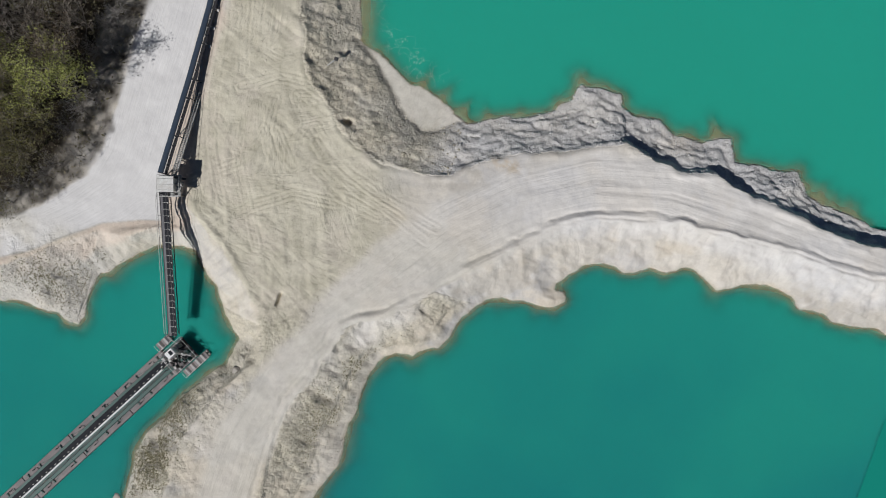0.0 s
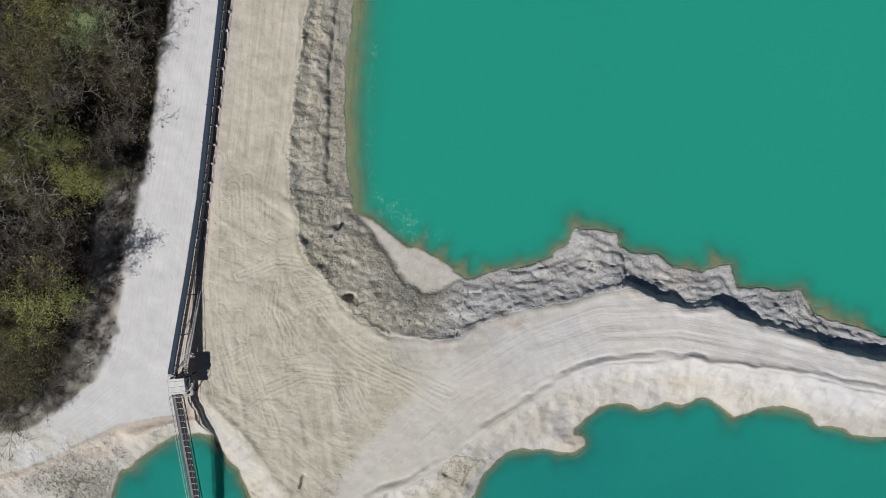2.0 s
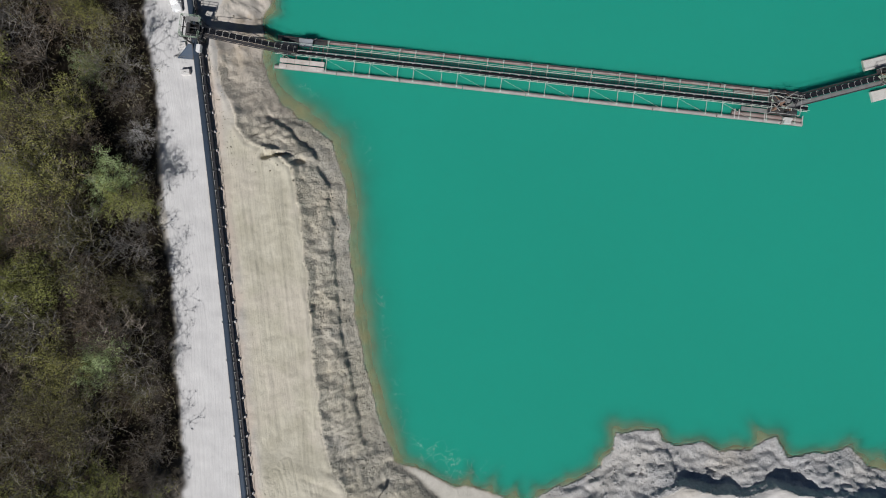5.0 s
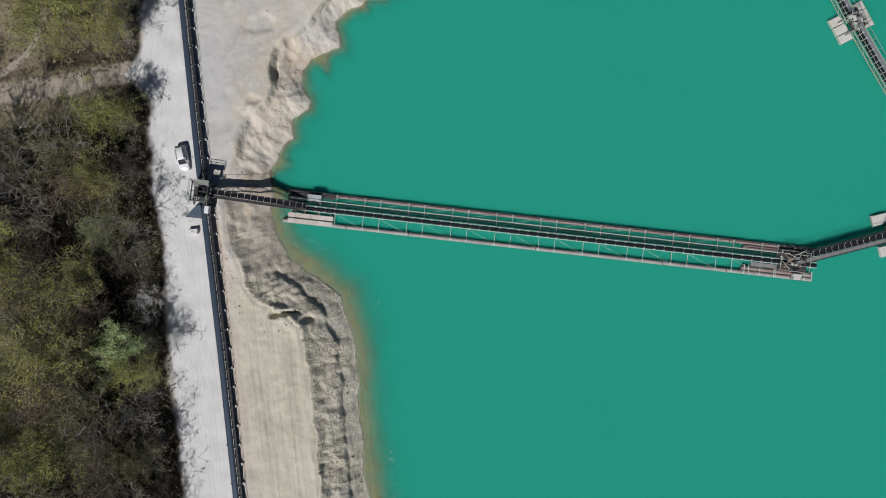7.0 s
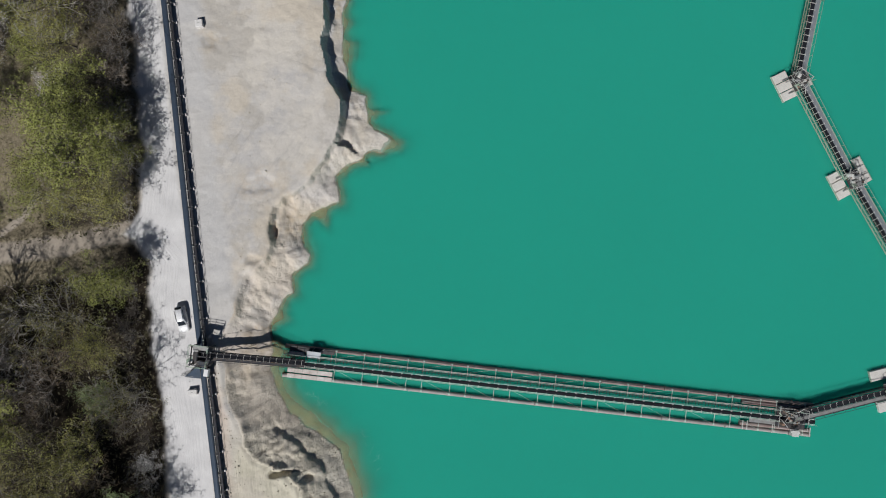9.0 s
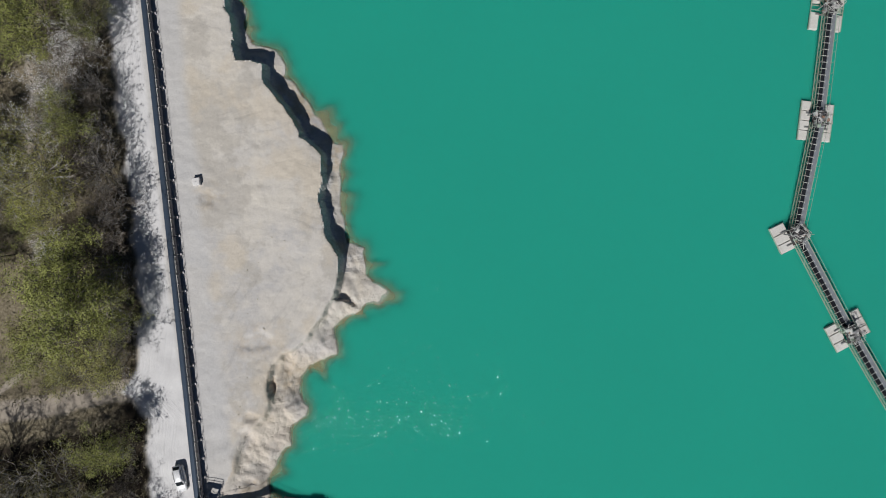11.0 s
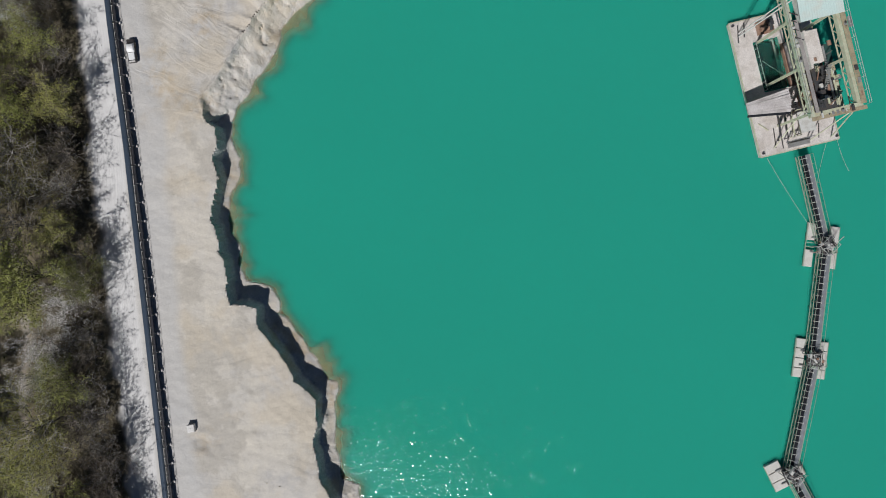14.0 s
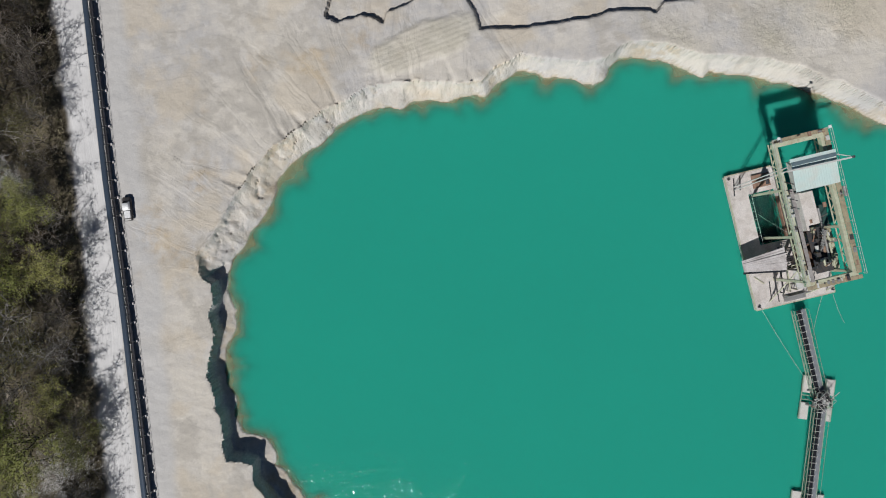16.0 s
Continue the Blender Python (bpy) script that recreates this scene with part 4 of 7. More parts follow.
def thing(name, m, label, category, group=""):
    ob = new(name)
    ob.empty_display_size = 0.5
    ob.matrix_basis = m
    return tagged(ob, label, category, group)


def along(a, b):
    """The pose at a, with x towards b on the level."""
    return pose(a[0], a[1], 0, 0, 0, math.degrees(math.atan2(b[1] - a[1], b[0] - a[0])))


# ---- materials of the things ----
BELT = plain("black_rubber", (0.012, 0.0135, 0.018), 0.7, amount=0.3, stain=(0.04, 0.04, 0.042))
HOOD = plain("blue_grey_sheet", (0.050, 0.072, 0.105), 0.45, 0.2, stain=(0.10, 0.11, 0.12), amount=0.4, scale=0.35)
STEEL = plain("galvanised_steel", (0.36, 0.36, 0.35), 0.5, 0.4, stain=(0.22, 0.19, 0.16))
PLATE = plain("blue_grey_plate", (0.25, 0.27, 0.29), 0.55, 0.2, stain=(0.16, 0.16, 0.16))
DARK_STEEL = plain("dark_steel", (0.075, 0.078, 0.085), 0.55, 0.4, stain=(0.16, 0.12, 0.09))
PALE_STEEL = plain("pale_painted_steel", (0.60, 0.60, 0.57), 0.5, stain=(0.36, 0.32, 0.27))
GREEN_STEEL = plain("pale_green_painted_steel", (0.32, 0.43, 0.33), 0.5, stain=(0.36, 0.30, 0.20), amount=0.55)
MINT_STEEL = plain("mint_green_painted_steel", (0.52, 0.54, 0.39), 0.55, stain=(0.42, 0.36, 0.24), amount=0.8)
PALE_GREEN = plain("faded_pale_green_steel", (0.50, 0.60, 0.53), 0.5, stain=(0.40, 0.36, 0.30), amount=0.4)
DARK_WALK = plain("dark_walkway_plate", (0.03, 0.032, 0.04), 0.6, 0.2, stain=(0.07, 0.065, 0.06))
RUST_PIPE = plain("rusty_pipe", (0.24, 0.175, 0.16), 0.65, 0.1, stain=(0.34, 0.30, 0.27), amount=0.8, scale=0.5)
GREY_PIPE = plain("weathered_grey_pipe", (0.30, 0.275, 0.26), 0.65, 0.1, stain=(0.42, 0.39, 0.36), amount=0.8, scale=0.4)
GRATING = plain("dark_green_grating", (0.035, 0.085, 0.075), 0.6, 0.2, stain=(0.08, 0.10, 0.09))
CONCRETE = plain("pale_concrete", (0.72, 0.70, 0.67), 0.85, stain=(0.42, 0.39, 0.34))
DECK = plain("dusty_deck_plate", (0.66, 0.61, 0.57), 0.75, stain=(0.40, 0.34, 0.29), amount=0.6, scale=0.5, fine=6)
TANK = plain("dusty_float_tank", (0.62, 0.60, 0.555), 0.7, stain=(0.48, 0.44, 0.38), amount=0.5, scale=0.6)
PLANK = plain("weathered_plank", (0.37, 0.315, 0.205), 0.8, stain=(0.24, 0.19, 0.125), amount=0.8, scale=0.8, fine=9)
RUST = plain("brown_rust", (0.26, 0.15, 0.10), 0.8, stain=(0.36, 0.26, 0.20), amount=0.6)
WHITE = plain("white_paint", (0.80, 0.80, 0.79), 0.3, stain=(0.6, 0.58, 0.54), amount=0.25)
ROOFING = plain("pale_mint_roof_sheet", (0.56, 0.70, 0.66), 0.5, stain=(0.62, 0.62, 0.55), amount=0.6, scale=0.5)
SLATE = plain("slate_grey_strip", (0.10, 0.15, 0.17), 0.5, stain=(0.2, 0.24, 0.25))
for matt in (BELT, DARK_WALK, DARK_STEEL, HOOD):
    matt.node_tree.nodes["Principled BSDF"].inputs["Specular IOR Level"].default_value = 0.15
GLASS = plain("dark_car_glass", (0.02, 0.025, 0.03), 0.08, amount=0.1, relief=0.0)
TYRE = plain("tyre_rubber", (0.02, 0.02, 0.02), 0.85)
ROPE = plain("pale_rope", (0.5, 0.55, 0.5), 0.8)
STONE = plain("grey_stone", (0.36, 0.33, 0.29), 0.9, relief=0.05)
TIMBER = plain("grey_timber_hopper", (0.58, 0.545, 0.53), 0.75, stain=(0.30, 0.265, 0.25), amount=0.7, scale=0.45, fine=5)


# ---- long belt conveyor beside the road ----
LINE = [(-51.7, -4.2, 7.9), (-53.3, 13.0, 6.1), (-54.6, 26.0, 5.15), (-60.6, 80.0, 5.15), (-64.7, 113.7, 5.15), (-72.1, 182.7, 5.15), (-75.8, 216.0, 5.15), (-78.65, 238.0, 5.15), (-82.1, 270.0, 5.15), (-84.4, 290.0, 5.15)]
STEP = 3.3


def conveyor_module():
    """Meshes for one bay of the long conveyor, x along it, the walkway on its right-hand side."""
    s = STEP
    out = {}
    k = Kit()
    k.hood(0.05, s + 0.05, 0.0, 0.50, 0.0, 0.24)
    out["hood"] = k.mesh("hood", HOOD)
    k = Kit().box(0, s, -1.08, -0.62, -0.30, -0.26)
    for q in range(8):
        k.box(q * s / 8, q * s / 8 + 0.03, -1.08, -0.62, -0.26, -0.24)
    out["walkway"] = k.mesh("walkway", DARK_WALK)
    for name, x in (("idler_bracket", 0.15), ("idler_arm", 0.15 + s / 2)):
        k = Kit().beam((x, -0.62, -0.02), (x + 1.15, -0.62, -0.02), 0.055).beam((x + 1.15, -0.50, 0.0), (x + 1.15, -0.86, 0.0), 0.075).beam((x, -0.62, -0.3), (x, -0.62, 0.0), 0.06)
        out[name] = k.mesh(name, PALE_STEEL)
    k = Kit().beam((0, -1.1, 0.55), (s, -1.1, 0.55), 0.045).beam((0, -1.1, 0.1), (s, -1.1, 0.1), 0.035).beam((0, -1.1, -0.3), (0, -1.1, 0.58), 0.05)
    out["handrail"] = k.mesh("handrail", DARK_STEEL)
    k = Kit().beam((0, 0.55, -0.25), (s, 0.55, -0.25), 0.09, 0.2).beam((0, -0.56, -0.25), (s, -0.56, -0.25), 0.09, 0.2)
    out["stringer"] = k.mesh("stringer", DARK_STEEL)
    return out


def long_conveyor():
    root = thing("belt_conveyor", pose(-54, 13, 4), "long belt conveyor with blue-grey hood beside the gravel road", "conveyor")
    inv = root.matrix_basis.inverted()
    shared = conveyor_module()
    leg = Kit().beam((0, 0.5, -1.05), (0, 0.5, -0.3), 0.1).beam((0, -0.5, -1.05), (0, -0.5, -0.3), 0.1).beam((0, -1.05, -0.34), (0, 0.6, -0.34), 0.1).mesh("support_leg", DARK_STEEL)
    foot = Kit().box(-0.2, 0.2, -1.55, -1.2, -1.35, -0.7, 0.04).mesh("footing", CONCRETE)
    marker = Kit().box(-0.12, 0.12, 0.85, 1.1, -1.3, -0.8, 0.03).mesh("marker_block", CONCRETE)
    post = Kit().beam((0, -1.12, -1.2), (0, -1.12, 0.05), 0.09).mesh("walkway_post", STEEL)
    belt = Kit()
    for a, b in zip(LINE[:-1], LINE[1:]):
        a, b = Vector(a), Vector(b)
        d = b - a
        count = max(1, round(d.length / STEP))
        yaw = math.atan2(d.y, d.x)
        tilt = -math.atan2(d.z, math.hypot(d.x, d.y))
        turn = Euler((0, tilt, yaw)).to_matrix().to_4x4()
        stretch = Matrix.Diagonal((d.length / count / STEP, 1, 1, 1))
        n = Vector((-math.sin(yaw), math.cos(yaw), 0)) * 0.42
        belt.plate([inv @ (a - n - Vector((0, 0, 0.06))), inv @ (b - n - Vector((0, 0, 0.06))), inv @ (b + n - Vector((0, 0, 0.06))), inv @ (a + n - Vector((0, 0, 0.06)))], 0.05)
        for q in range(count):
            at = a + d * (q / count)
            m = inv @ Matrix.Translation(at) @ turn @ stretch
            for key, mesh in shared.items():
                part(key, mesh, None, root, m=m)
            drop = at.z - ground_z(at.x, at.y)
            level = inv @ Matrix.Translation(at) @ pose(0, 0, 0, 0, 0, math.degrees(yaw))
            if drop < 1.6:
                part("support_leg", leg, None, root, m=level @ Matrix.Diagonal((1, 1, drop / 1.05 + 0.05, 1)))
                part("footing", foot, None, root, m=level @ Matrix.Translation((0, 0, 1.05 - drop)))
                part("walkway_post", post, None, root, m=level)
                if q % 2:
                    part("marker_block", marker, None, root, m=level @ Matrix.Translation((0, 0, 1.05 - drop)))
            elif q % 2 == 0:
                tall = Kit().beam((0, 0.7, -drop - 0.1), (0, 0.5, -0.3), 0.16).beam((0, -1.3, -drop - 0.1), (0, -1.0, -0.3), 0.16)
                tall.beam((0, 0.65, -drop + 0.6), (0, -1.05, -0.4), 0.09).beam((0, -1.05, -0.38), (0, 0.6, -0.38), 0.14)
                part("support_leg", tall, DARK_STEEL, root, m=level)
    part("belt", belt, BELT, root, "black rubber belt")


long_conveyor()


# ---- transfer tower at the foot of the long conveyor ----
def transfer_tower():
    cx, cy, g = -49.8, -5.8, 3.9
    root = thing("transfer_tower", pose(cx, cy, g, 0, 0, 18), "steel conveyor transfer tower with a white-roofed cabin on the bank", "tower")
    for sx in (-1.3, 1.3):
        for sy in (-1.4, 1.4):
            part("leg", Kit().beam((sx * 1.15, sy * 1.15, -1.2), (sx, sy, 4.2), 0.2), DARK_STEEL, root)
    brace = Kit()
    for sy in (-1.4, 1.4):
        brace.beam((-1.4, sy, 0.3), (1.3, sy, 3.6), 0.1).beam((1.4, sy, 0.3), (-1.3, sy, 3.6), 0.1)
    part("brace", brace, DARK_STEEL, root)
    part("platform", Kit().box(-1.9, 1.9, -1.9, 1.9, 3.0, 3.12), STEEL, root)
    for q in range(12):
        part("grating_bar", Kit().box(-1.9 + q * 0.33, -1.86 + q * 0.33, -1.9, 1.9, 3.12, 3.15), STEEL, root)
    cab = part("cabin", Kit().box(-1.15, 1.15, -1.0, 1.2, 3.12, 4.8, 0.03), PALE_STEEL, root)
    part("roof", Kit().plate([(-1.4, -1.2, 4.86), (1.4, -1.2, 4.86), (1.4, 1.45, 5.05), (-1.4, 1.45, 5.05)], 0.08), PALE_STEEL, cab, "pale sheet roof")
    seams = Kit()
    for q in range(3):
        seams.beam((-1.4, -0.9 + q * 0.95, 4.90 + 0.07 * q), (1.4, -0.9 + q * 0.95, 4.90 + 0.07 * q), 0.05)
    part("seam", seams, STEEL, cab)
    part("window", Kit().box(-1.17, -1.14, -0.6, 0.8, 3.8, 4.5), GLASS, cab)
    rail = Kit()
    for a, b in (((-1.9, -1.9), (1.9, -1.9)), ((1.9, -1.9), (1.9, 1.9)), ((-1.9, -1.9), (-1.9, 1.9))):
        rail.beam((*a, 4.1), (*b, 4.1), 0.05).beam((*a, 3.6), (*b, 3.6), 0.04)
        for q in range(4):
            x, y = a[0] + (b[0] - a[0]) * q / 3, a[1] + (b[1] - a[1]) * q / 3
            rail.beam((x, y, 3.1), (x, y, 4.1), 0.05)
    part("handrail", rail, PALE_STEEL, root)
    part("drive_motor", Kit().tube((1.3, 0.2, 3.6), (2.3, 0.2, 3.6), 0.3).box(1.2, 2.4, -0.2, 0.6, 3.1, 3.3), STEEL, root)
    # stair beside the rising conveyor
    stair = thing("access_stair", pose(0, 0, 0), "galvanised steel access stair with handrails beside the rising conveyor", "stair")
    a, b = Vector((-49.7, -4.2, 7.2)), Vector((-51.7, 11.2, 4.1))
    d = (b - a)
    side = Vector((-d.y, d.x, 0)).normalized()
    for s in (-0.42, 0.42):
        part("stringer", Kit().beam(a + side * s, b + side * s, 0.08, 0.2), PALE_STEEL, stair)
        part("handrail", Kit().beam(a + side * s + Vector((0, 0, 1)), b + side * s + Vector((0, 0, 1)), 0.05), PALE_STEEL, stair)
        posts = Kit()
        for q in range(9):
            c = a + d * q / 8 + side * s
            posts.beam(c, c + Vector((0, 0, 1)), 0.05)
        part("post", posts, PALE_STEEL, stair)
    tread = Kit().box(-0.12, 0.12, -0.4, 0.4, 0, 0.03).mesh("tread", STEEL)
    for q in range(48):
        c = a + d * (q + 0.5) / 48
        part("tread", tread, None, stair, m=Matrix.Translation(c) @ pose(0, 0, 0, 0, 0, math.degrees(math.atan2(d.y, d.x))))


transfer_tower()


# ---- trussed belt gallery ----
def gallery(name, a, b, label, wide=1.9, deep=0.9, walk_side=-1, chord=GREEN_STEEL, cover=None, ticks=False):
    """A lattice conveyor bridge from a to b: belt, idlers, truss and walkway."""
    a, b, cover = Vector(a), Vector(b), cover or PLATE
    d = b - a
    m = Matrix.Translation(a) @ Euler((0, -math.atan2(d.z, math.hypot(d.x, d.y)), math.atan2(d.y, d.x))).to_matrix().to_4x4()
    root = thing(name, m, label, "conveyor", "belt galleries")
    n, h = d.length, wide / 2
    bays = max(2, round(n / 1.9))
    for s in (-1, 1):
        part("top_chord", Kit().beam((0, s * h, 0), (n, s * h, 0), 0.12), chord, root)
        part("bottom_chord", Kit().beam((0, s * h, -deep), (n, s * h, -deep), 0.12), chord, root)
        web = Kit()
        for q in range(bays):
            x0, x1 = n * q / bays, n * (q + 1) / bays
            web.beam((x0, s * h, 0), (x0, s * h, -deep), 0.07)
            web.beam((x0, s * h, -deep if q % 2 else 0), (x1, s * h, 0 if q % 2 else -deep), 0.06)
        part("lattice", web, chord, root)
    w = walk_side
    y0, y1 = sorted((w * 0.22, w * (h - 0.05)))
    part("walkway", Kit().box(0, n, y0, y1, -0.06, 0.0), cover, root, "steel walkway plates")
    c = -w * 0.30
    part("belt", Kit().plate([(0, c - 0.46, 0.06), (n, c - 0.46, 0.06), (n, c + 0.46, 0.06), (0, c + 0.46, 0.06)], 0.04), BELT, root, "black rubber belt")
    idler = Kit().tube((0, c - 0.56, 0.16), (0, c + 0.52, 0.16), 0.05, n=6).beam((-0.2, c - 0.56, 0.18), (0.2, c - 0.56, 0.18), 0.08).beam((0, c + 0.52, 0.0), (0, c + 0.52, 0.2), 0.07).mesh("idler", PALE_STEEL)
    if ticks:
        idler = Kit().tube((0, c - 0.4, 0.03), (0, c + 0.4, 0.03), 0.04, n=6).beam((0, c - 0.50, 0.14), (0, c - 0.38, 0.14), 0.07).beam((0.0, c + 0.36, 0.14), (0.2, c + 0.40, 0.14), 0.06).mesh("idler", PALE_STEEL)
    count = max(2, round(n / 1.15))
    for q in range(count):
        part("idler", idler, None, root, m=Matrix.Translation((n * (q + 0.5) / count, 0, 0)))
    rail = Kit()
    for s in (-1, 1):
        rail.beam((0, s * (h + 0.05), 1.0), (n, s * (h + 0.05), 1.0), 0.05)
        for q in range(bays + 1):
            rail.beam((n * q / bays, s * (h + 0.05), 0), (n * q / bays, s * (h + 0.05), 1.0), 0.04)
    part("handrail", rail, chord, root)
    return root


GREY_WALK = plain("grey_mauve_sheet", (0.115, 0.112, 0.12), 0.6, stain=(0.07, 0.07, 0.07), amount=0.5, scale=0.4)
creek_gallery = gallery("belt_gallery", (-50.3, -7.2, 7.4), (-42.0, -31.0, 3.8), "inclined grey steel belt gallery from the tower to the pontoon", 1.45, 1.0, -1, DARK_STEEL, GREY_WALK, ticks=True)
for off in (0.95, 1.35):
    part("cable", Kit().tube((0.4, -off, 0.35), (25.0, -off, 0.35), 0.035, n=5), PALE_STEEL, creek_gallery, "pale thin guy cable")


# ---- floating conveyor on two pipes ----
def pontoon_conveyor(a, b, half, label, mats, tanks=False, gap=(5.15, 2.9)):
    n = (Vector(b) - Vector(a)).length
    root = thing("pontoon_conveyor", along(a, b), label, "conveyor", "floating conveyors")
    r = 0.36
    for s, mat in ((1, mats[0]), (-1, mats[1])):
        x = 0.0
        while x < n - 1:
            e = min(n, x + 11.6)
            if tanks:
                w0, w1 = sorted((s * (half - 0.52), s * (half + 0.52)))
                tank = part("float_tank", Kit().box(x, e - 0.07, w0, w1, -0.3, 0.62, 0.08), mat, root)
                for q in range(2):
                    part("bracket", Kit().beam((x + 2.4 + q * 5.8, s * (half - 0.6), 0.68), (x + 2.4 + q * 5.8, s * (half - 0.1), 0.68), 0.12).beam((x + 3.1 + q * 5.8, s * half, 0.62), (x + 3.1 + q * 5.8, s * half, 1.15), 0.14), DARK_STEEL, tank)
            else:
                seg = Kit().tube((x, s * half, 0.30), (e - 0.12, s * half, 0.30), r, n=14)
                seg.tube((x, s * half, 0.30), (x + 0.12, s * half, 0.30), r + 0.09, n=14)
                part("float_pipe", seg, mat, root, soft=False)
            x = e
    # frame rails, walkway and belt
    web = GRATING if tanks else PALE_GREEN
    if tanks:
        for y in (0.95, -0.85, 0.22, -0.5):
            part("rail", Kit().beam((0, y, 1.27), (n, y, 1.27), 0.12), DARK_STEEL, root)
        part("walkway", Kit().box(0, n, 0.28, 0.92, 1.05, 1.10), GRATING, root, "dark green grating walkway")
        outer, inner = 0.95, -0.85
    else:
        for y, z, w in ((1.42, 1.15, 0.10), (0.52, 1.25, 0.08), (-0.58, 1.25, 0.09)):
            part("rail", Kit().beam((0, y, z), (n, y, z), w), web, root)
        open_walk = Kit().beam((0, 0.97, 1.06), (n, 0.97, 1.06), 0.05)
        for q in range(int(n / 0.6)):
            open_walk.beam((q * 0.6 + 0.2, 0.55, 1.08), (q * 0.6 + 0.2, 1.38, 1.08), 0.10, 0.03)
        part("walkway", open_walk, GRATING, root, "open green grating walkway")
        outer, inner = 1.42, -0.58
    part("belt", Kit().plate([(0, -0.46, 1.42), (n, -0.46, 1.42), (n, 0.22, 1.42), (0, 0.22, 1.42)], 0.04).plate([(0, -0.40, 1.05), (n, -0.40, 1.05), (n, 0.14, 1.05), (0, 0.14, 1.05)], 0.04), BELT, root, "black rubber belt")
    part("cable_pipe", Kit().tube((0, 0.36, 1.45), (n, 0.36, 1.45), 0.05, n=6), PALE_STEEL, root)
    bar = 0.13 if tanks else 0.09
    frame_mesh = Kit().beam((0, -half, 0.75), (0, half, 0.75), bar).beam((0, outer, 0.75), (0, outer, 2.1), 0.08).beam((0, inner, 0.75), (0, inner, 2.1), 0.08)
    frame_mesh.beam((0, half, 0.6), (0, half, 0.8), 0.3).beam((0, -half, 0.6), (0, -half, 0.8), 0.3)
    frame_shared = frame_mesh.mesh("cross_frame", web)
    brace_a = Kit().beam((0, inner, 0.8), (gap[0], -half, 0.7), 0.035).beam((0, outer, 0.8), (gap[0], half, 0.7), 0.035).mesh("brace", web)
    x, k = 1.4, 0
    while x < n - 0.5:
        part("cross_frame", frame_shared, None, root, m=Matrix.Translation((x, 0, 0)))
        if k % 2 == 0 and x + gap[0] < n:
            part("brace", brace_a, None, root, m=Matrix.Translation((x, 0, 0)))
        x += gap[k % 2]
        k += 1
    idler = Kit().tube((0, -0.56, 1.36), (0, 0.3, 1.36), 0.05, n=6).beam((0, 0.3, 1.2), (0, 0.3, 1.6), 0.09).beam((0, -0.75, 1.5), (0, -0.30, 1.5), 0.10).beam((-0.02, 0.15, 1.5), (0.24, 0.30, 1.5), 0.10).beam((0, -0.58, 1.2), (0, -0.58, 1.56), 0.08).mesh("idler", PALE_STEEL)
    if tanks:
        idler = Kit().tube((0, -0.56, 1.36), (0, 0.3, 1.36), 0.05, n=6).beam((0, 0.3, 1.2), (0, 0.3, 1.55), 0.08).mesh("idler", DARK_STEEL)
    x = 0.6
    while x < n - 0.3:
        part("idler", idler, None, root, m=Matrix.Translation((x, 0, 0)))
        x += 1.76
    for y in (outer, inner):
        part("handrail", Kit().beam((0, y, 2.1), (n, y, 2.1), 0.055), web, root)
    return root, n


main_run, main_length = pontoon_conveyor((-50.6, 105.77), (45.6, 95.0), 2.72, "long floating belt conveyor on rusty pipes across the lake", (RUST_PIPE, GREY_PIPE))
for x0, x1, y0, y1, mat in ((0.9, 9.2, -2.95, -2.2, DECK), (0.9, 9.2, -1.95, -1.15, DECK), (0.9, 9.4, 1.95, 2.9, DARK_STEEL), (0.9, 4.2, 1.15, 1.85, DECK)):
    boards = int((x1 - x0) / 1.38)
    for q in range(boards):
        part("deck_plank", Kit().box(x0 + q * 1.38, x0 + q * 1.38 + 1.34, y0, y1, 0.70, 0.84, 0.02), mat, main_run)
for q in range(4):
    part("deck_beam", Kit().beam((1.4 + q * 2.4, -2.95, 0.66), (1.4 + q * 2.4, 2.9, 0.66), 0.12), RUST_PIPE, main_run)
box = part("winch_box", Kit().box(4.4, 6.6, 1.3, 2.3, 0.84, 1.7, 0.05), HOOD, main_run, "blue-grey winch housing")
part("winch_lid", Kit().plate([(4.4, 1.25, 1.72), (6.7, 1.25, 1.72), (6.9, 2.4, 2.0), (4.3, 2.4, 2.0)], 0.05), PLATE, box, "pale grey sloping lid")
for q in range(5):
    part("deck_bar", Kit().beam((3.9 + q * 0.35, 1.2, 1.0 + 0.2 * q), (4.6 + q * 0.9, 2.9, 1.2), 0.07), PALE_STEEL if q % 2 else DARK_STEEL, main_run)
for y, mat in ((-1.92, RUST_PIPE), (1.95, RUST_PIPE)):
    part("float_pipe", Kit().tube((main_length - 13, y, 0.33), (main_length - 0.3, y, 0.33), 0.38, n=14), mat, main_run)
part("end_deck", Kit().box(main_length - 11.5, main_length - 3.5, -1.5, -0.75, 0.75, 0.85, 0.02), STEEL, main_run)
for x in (main_length - 12.6, main_length - 11.8, main_length - 7.2, main_length - 0.4):
    part("yoke", Kit().beam((x, -3.0, 0.78), (x, -1.3, 0.78), 0.14), PALE_STEEL, main_run)
part("winch", Kit().box(main_length - 3.9, main_length - 2.7, -3.1, -2.0, 0.8, 1.5, 0.04).tube((main_length - 4.1, -2.2, 1.2), (main_length - 2.5, -2.2, 1.2), 0.3), PALE_STEEL, main_run)


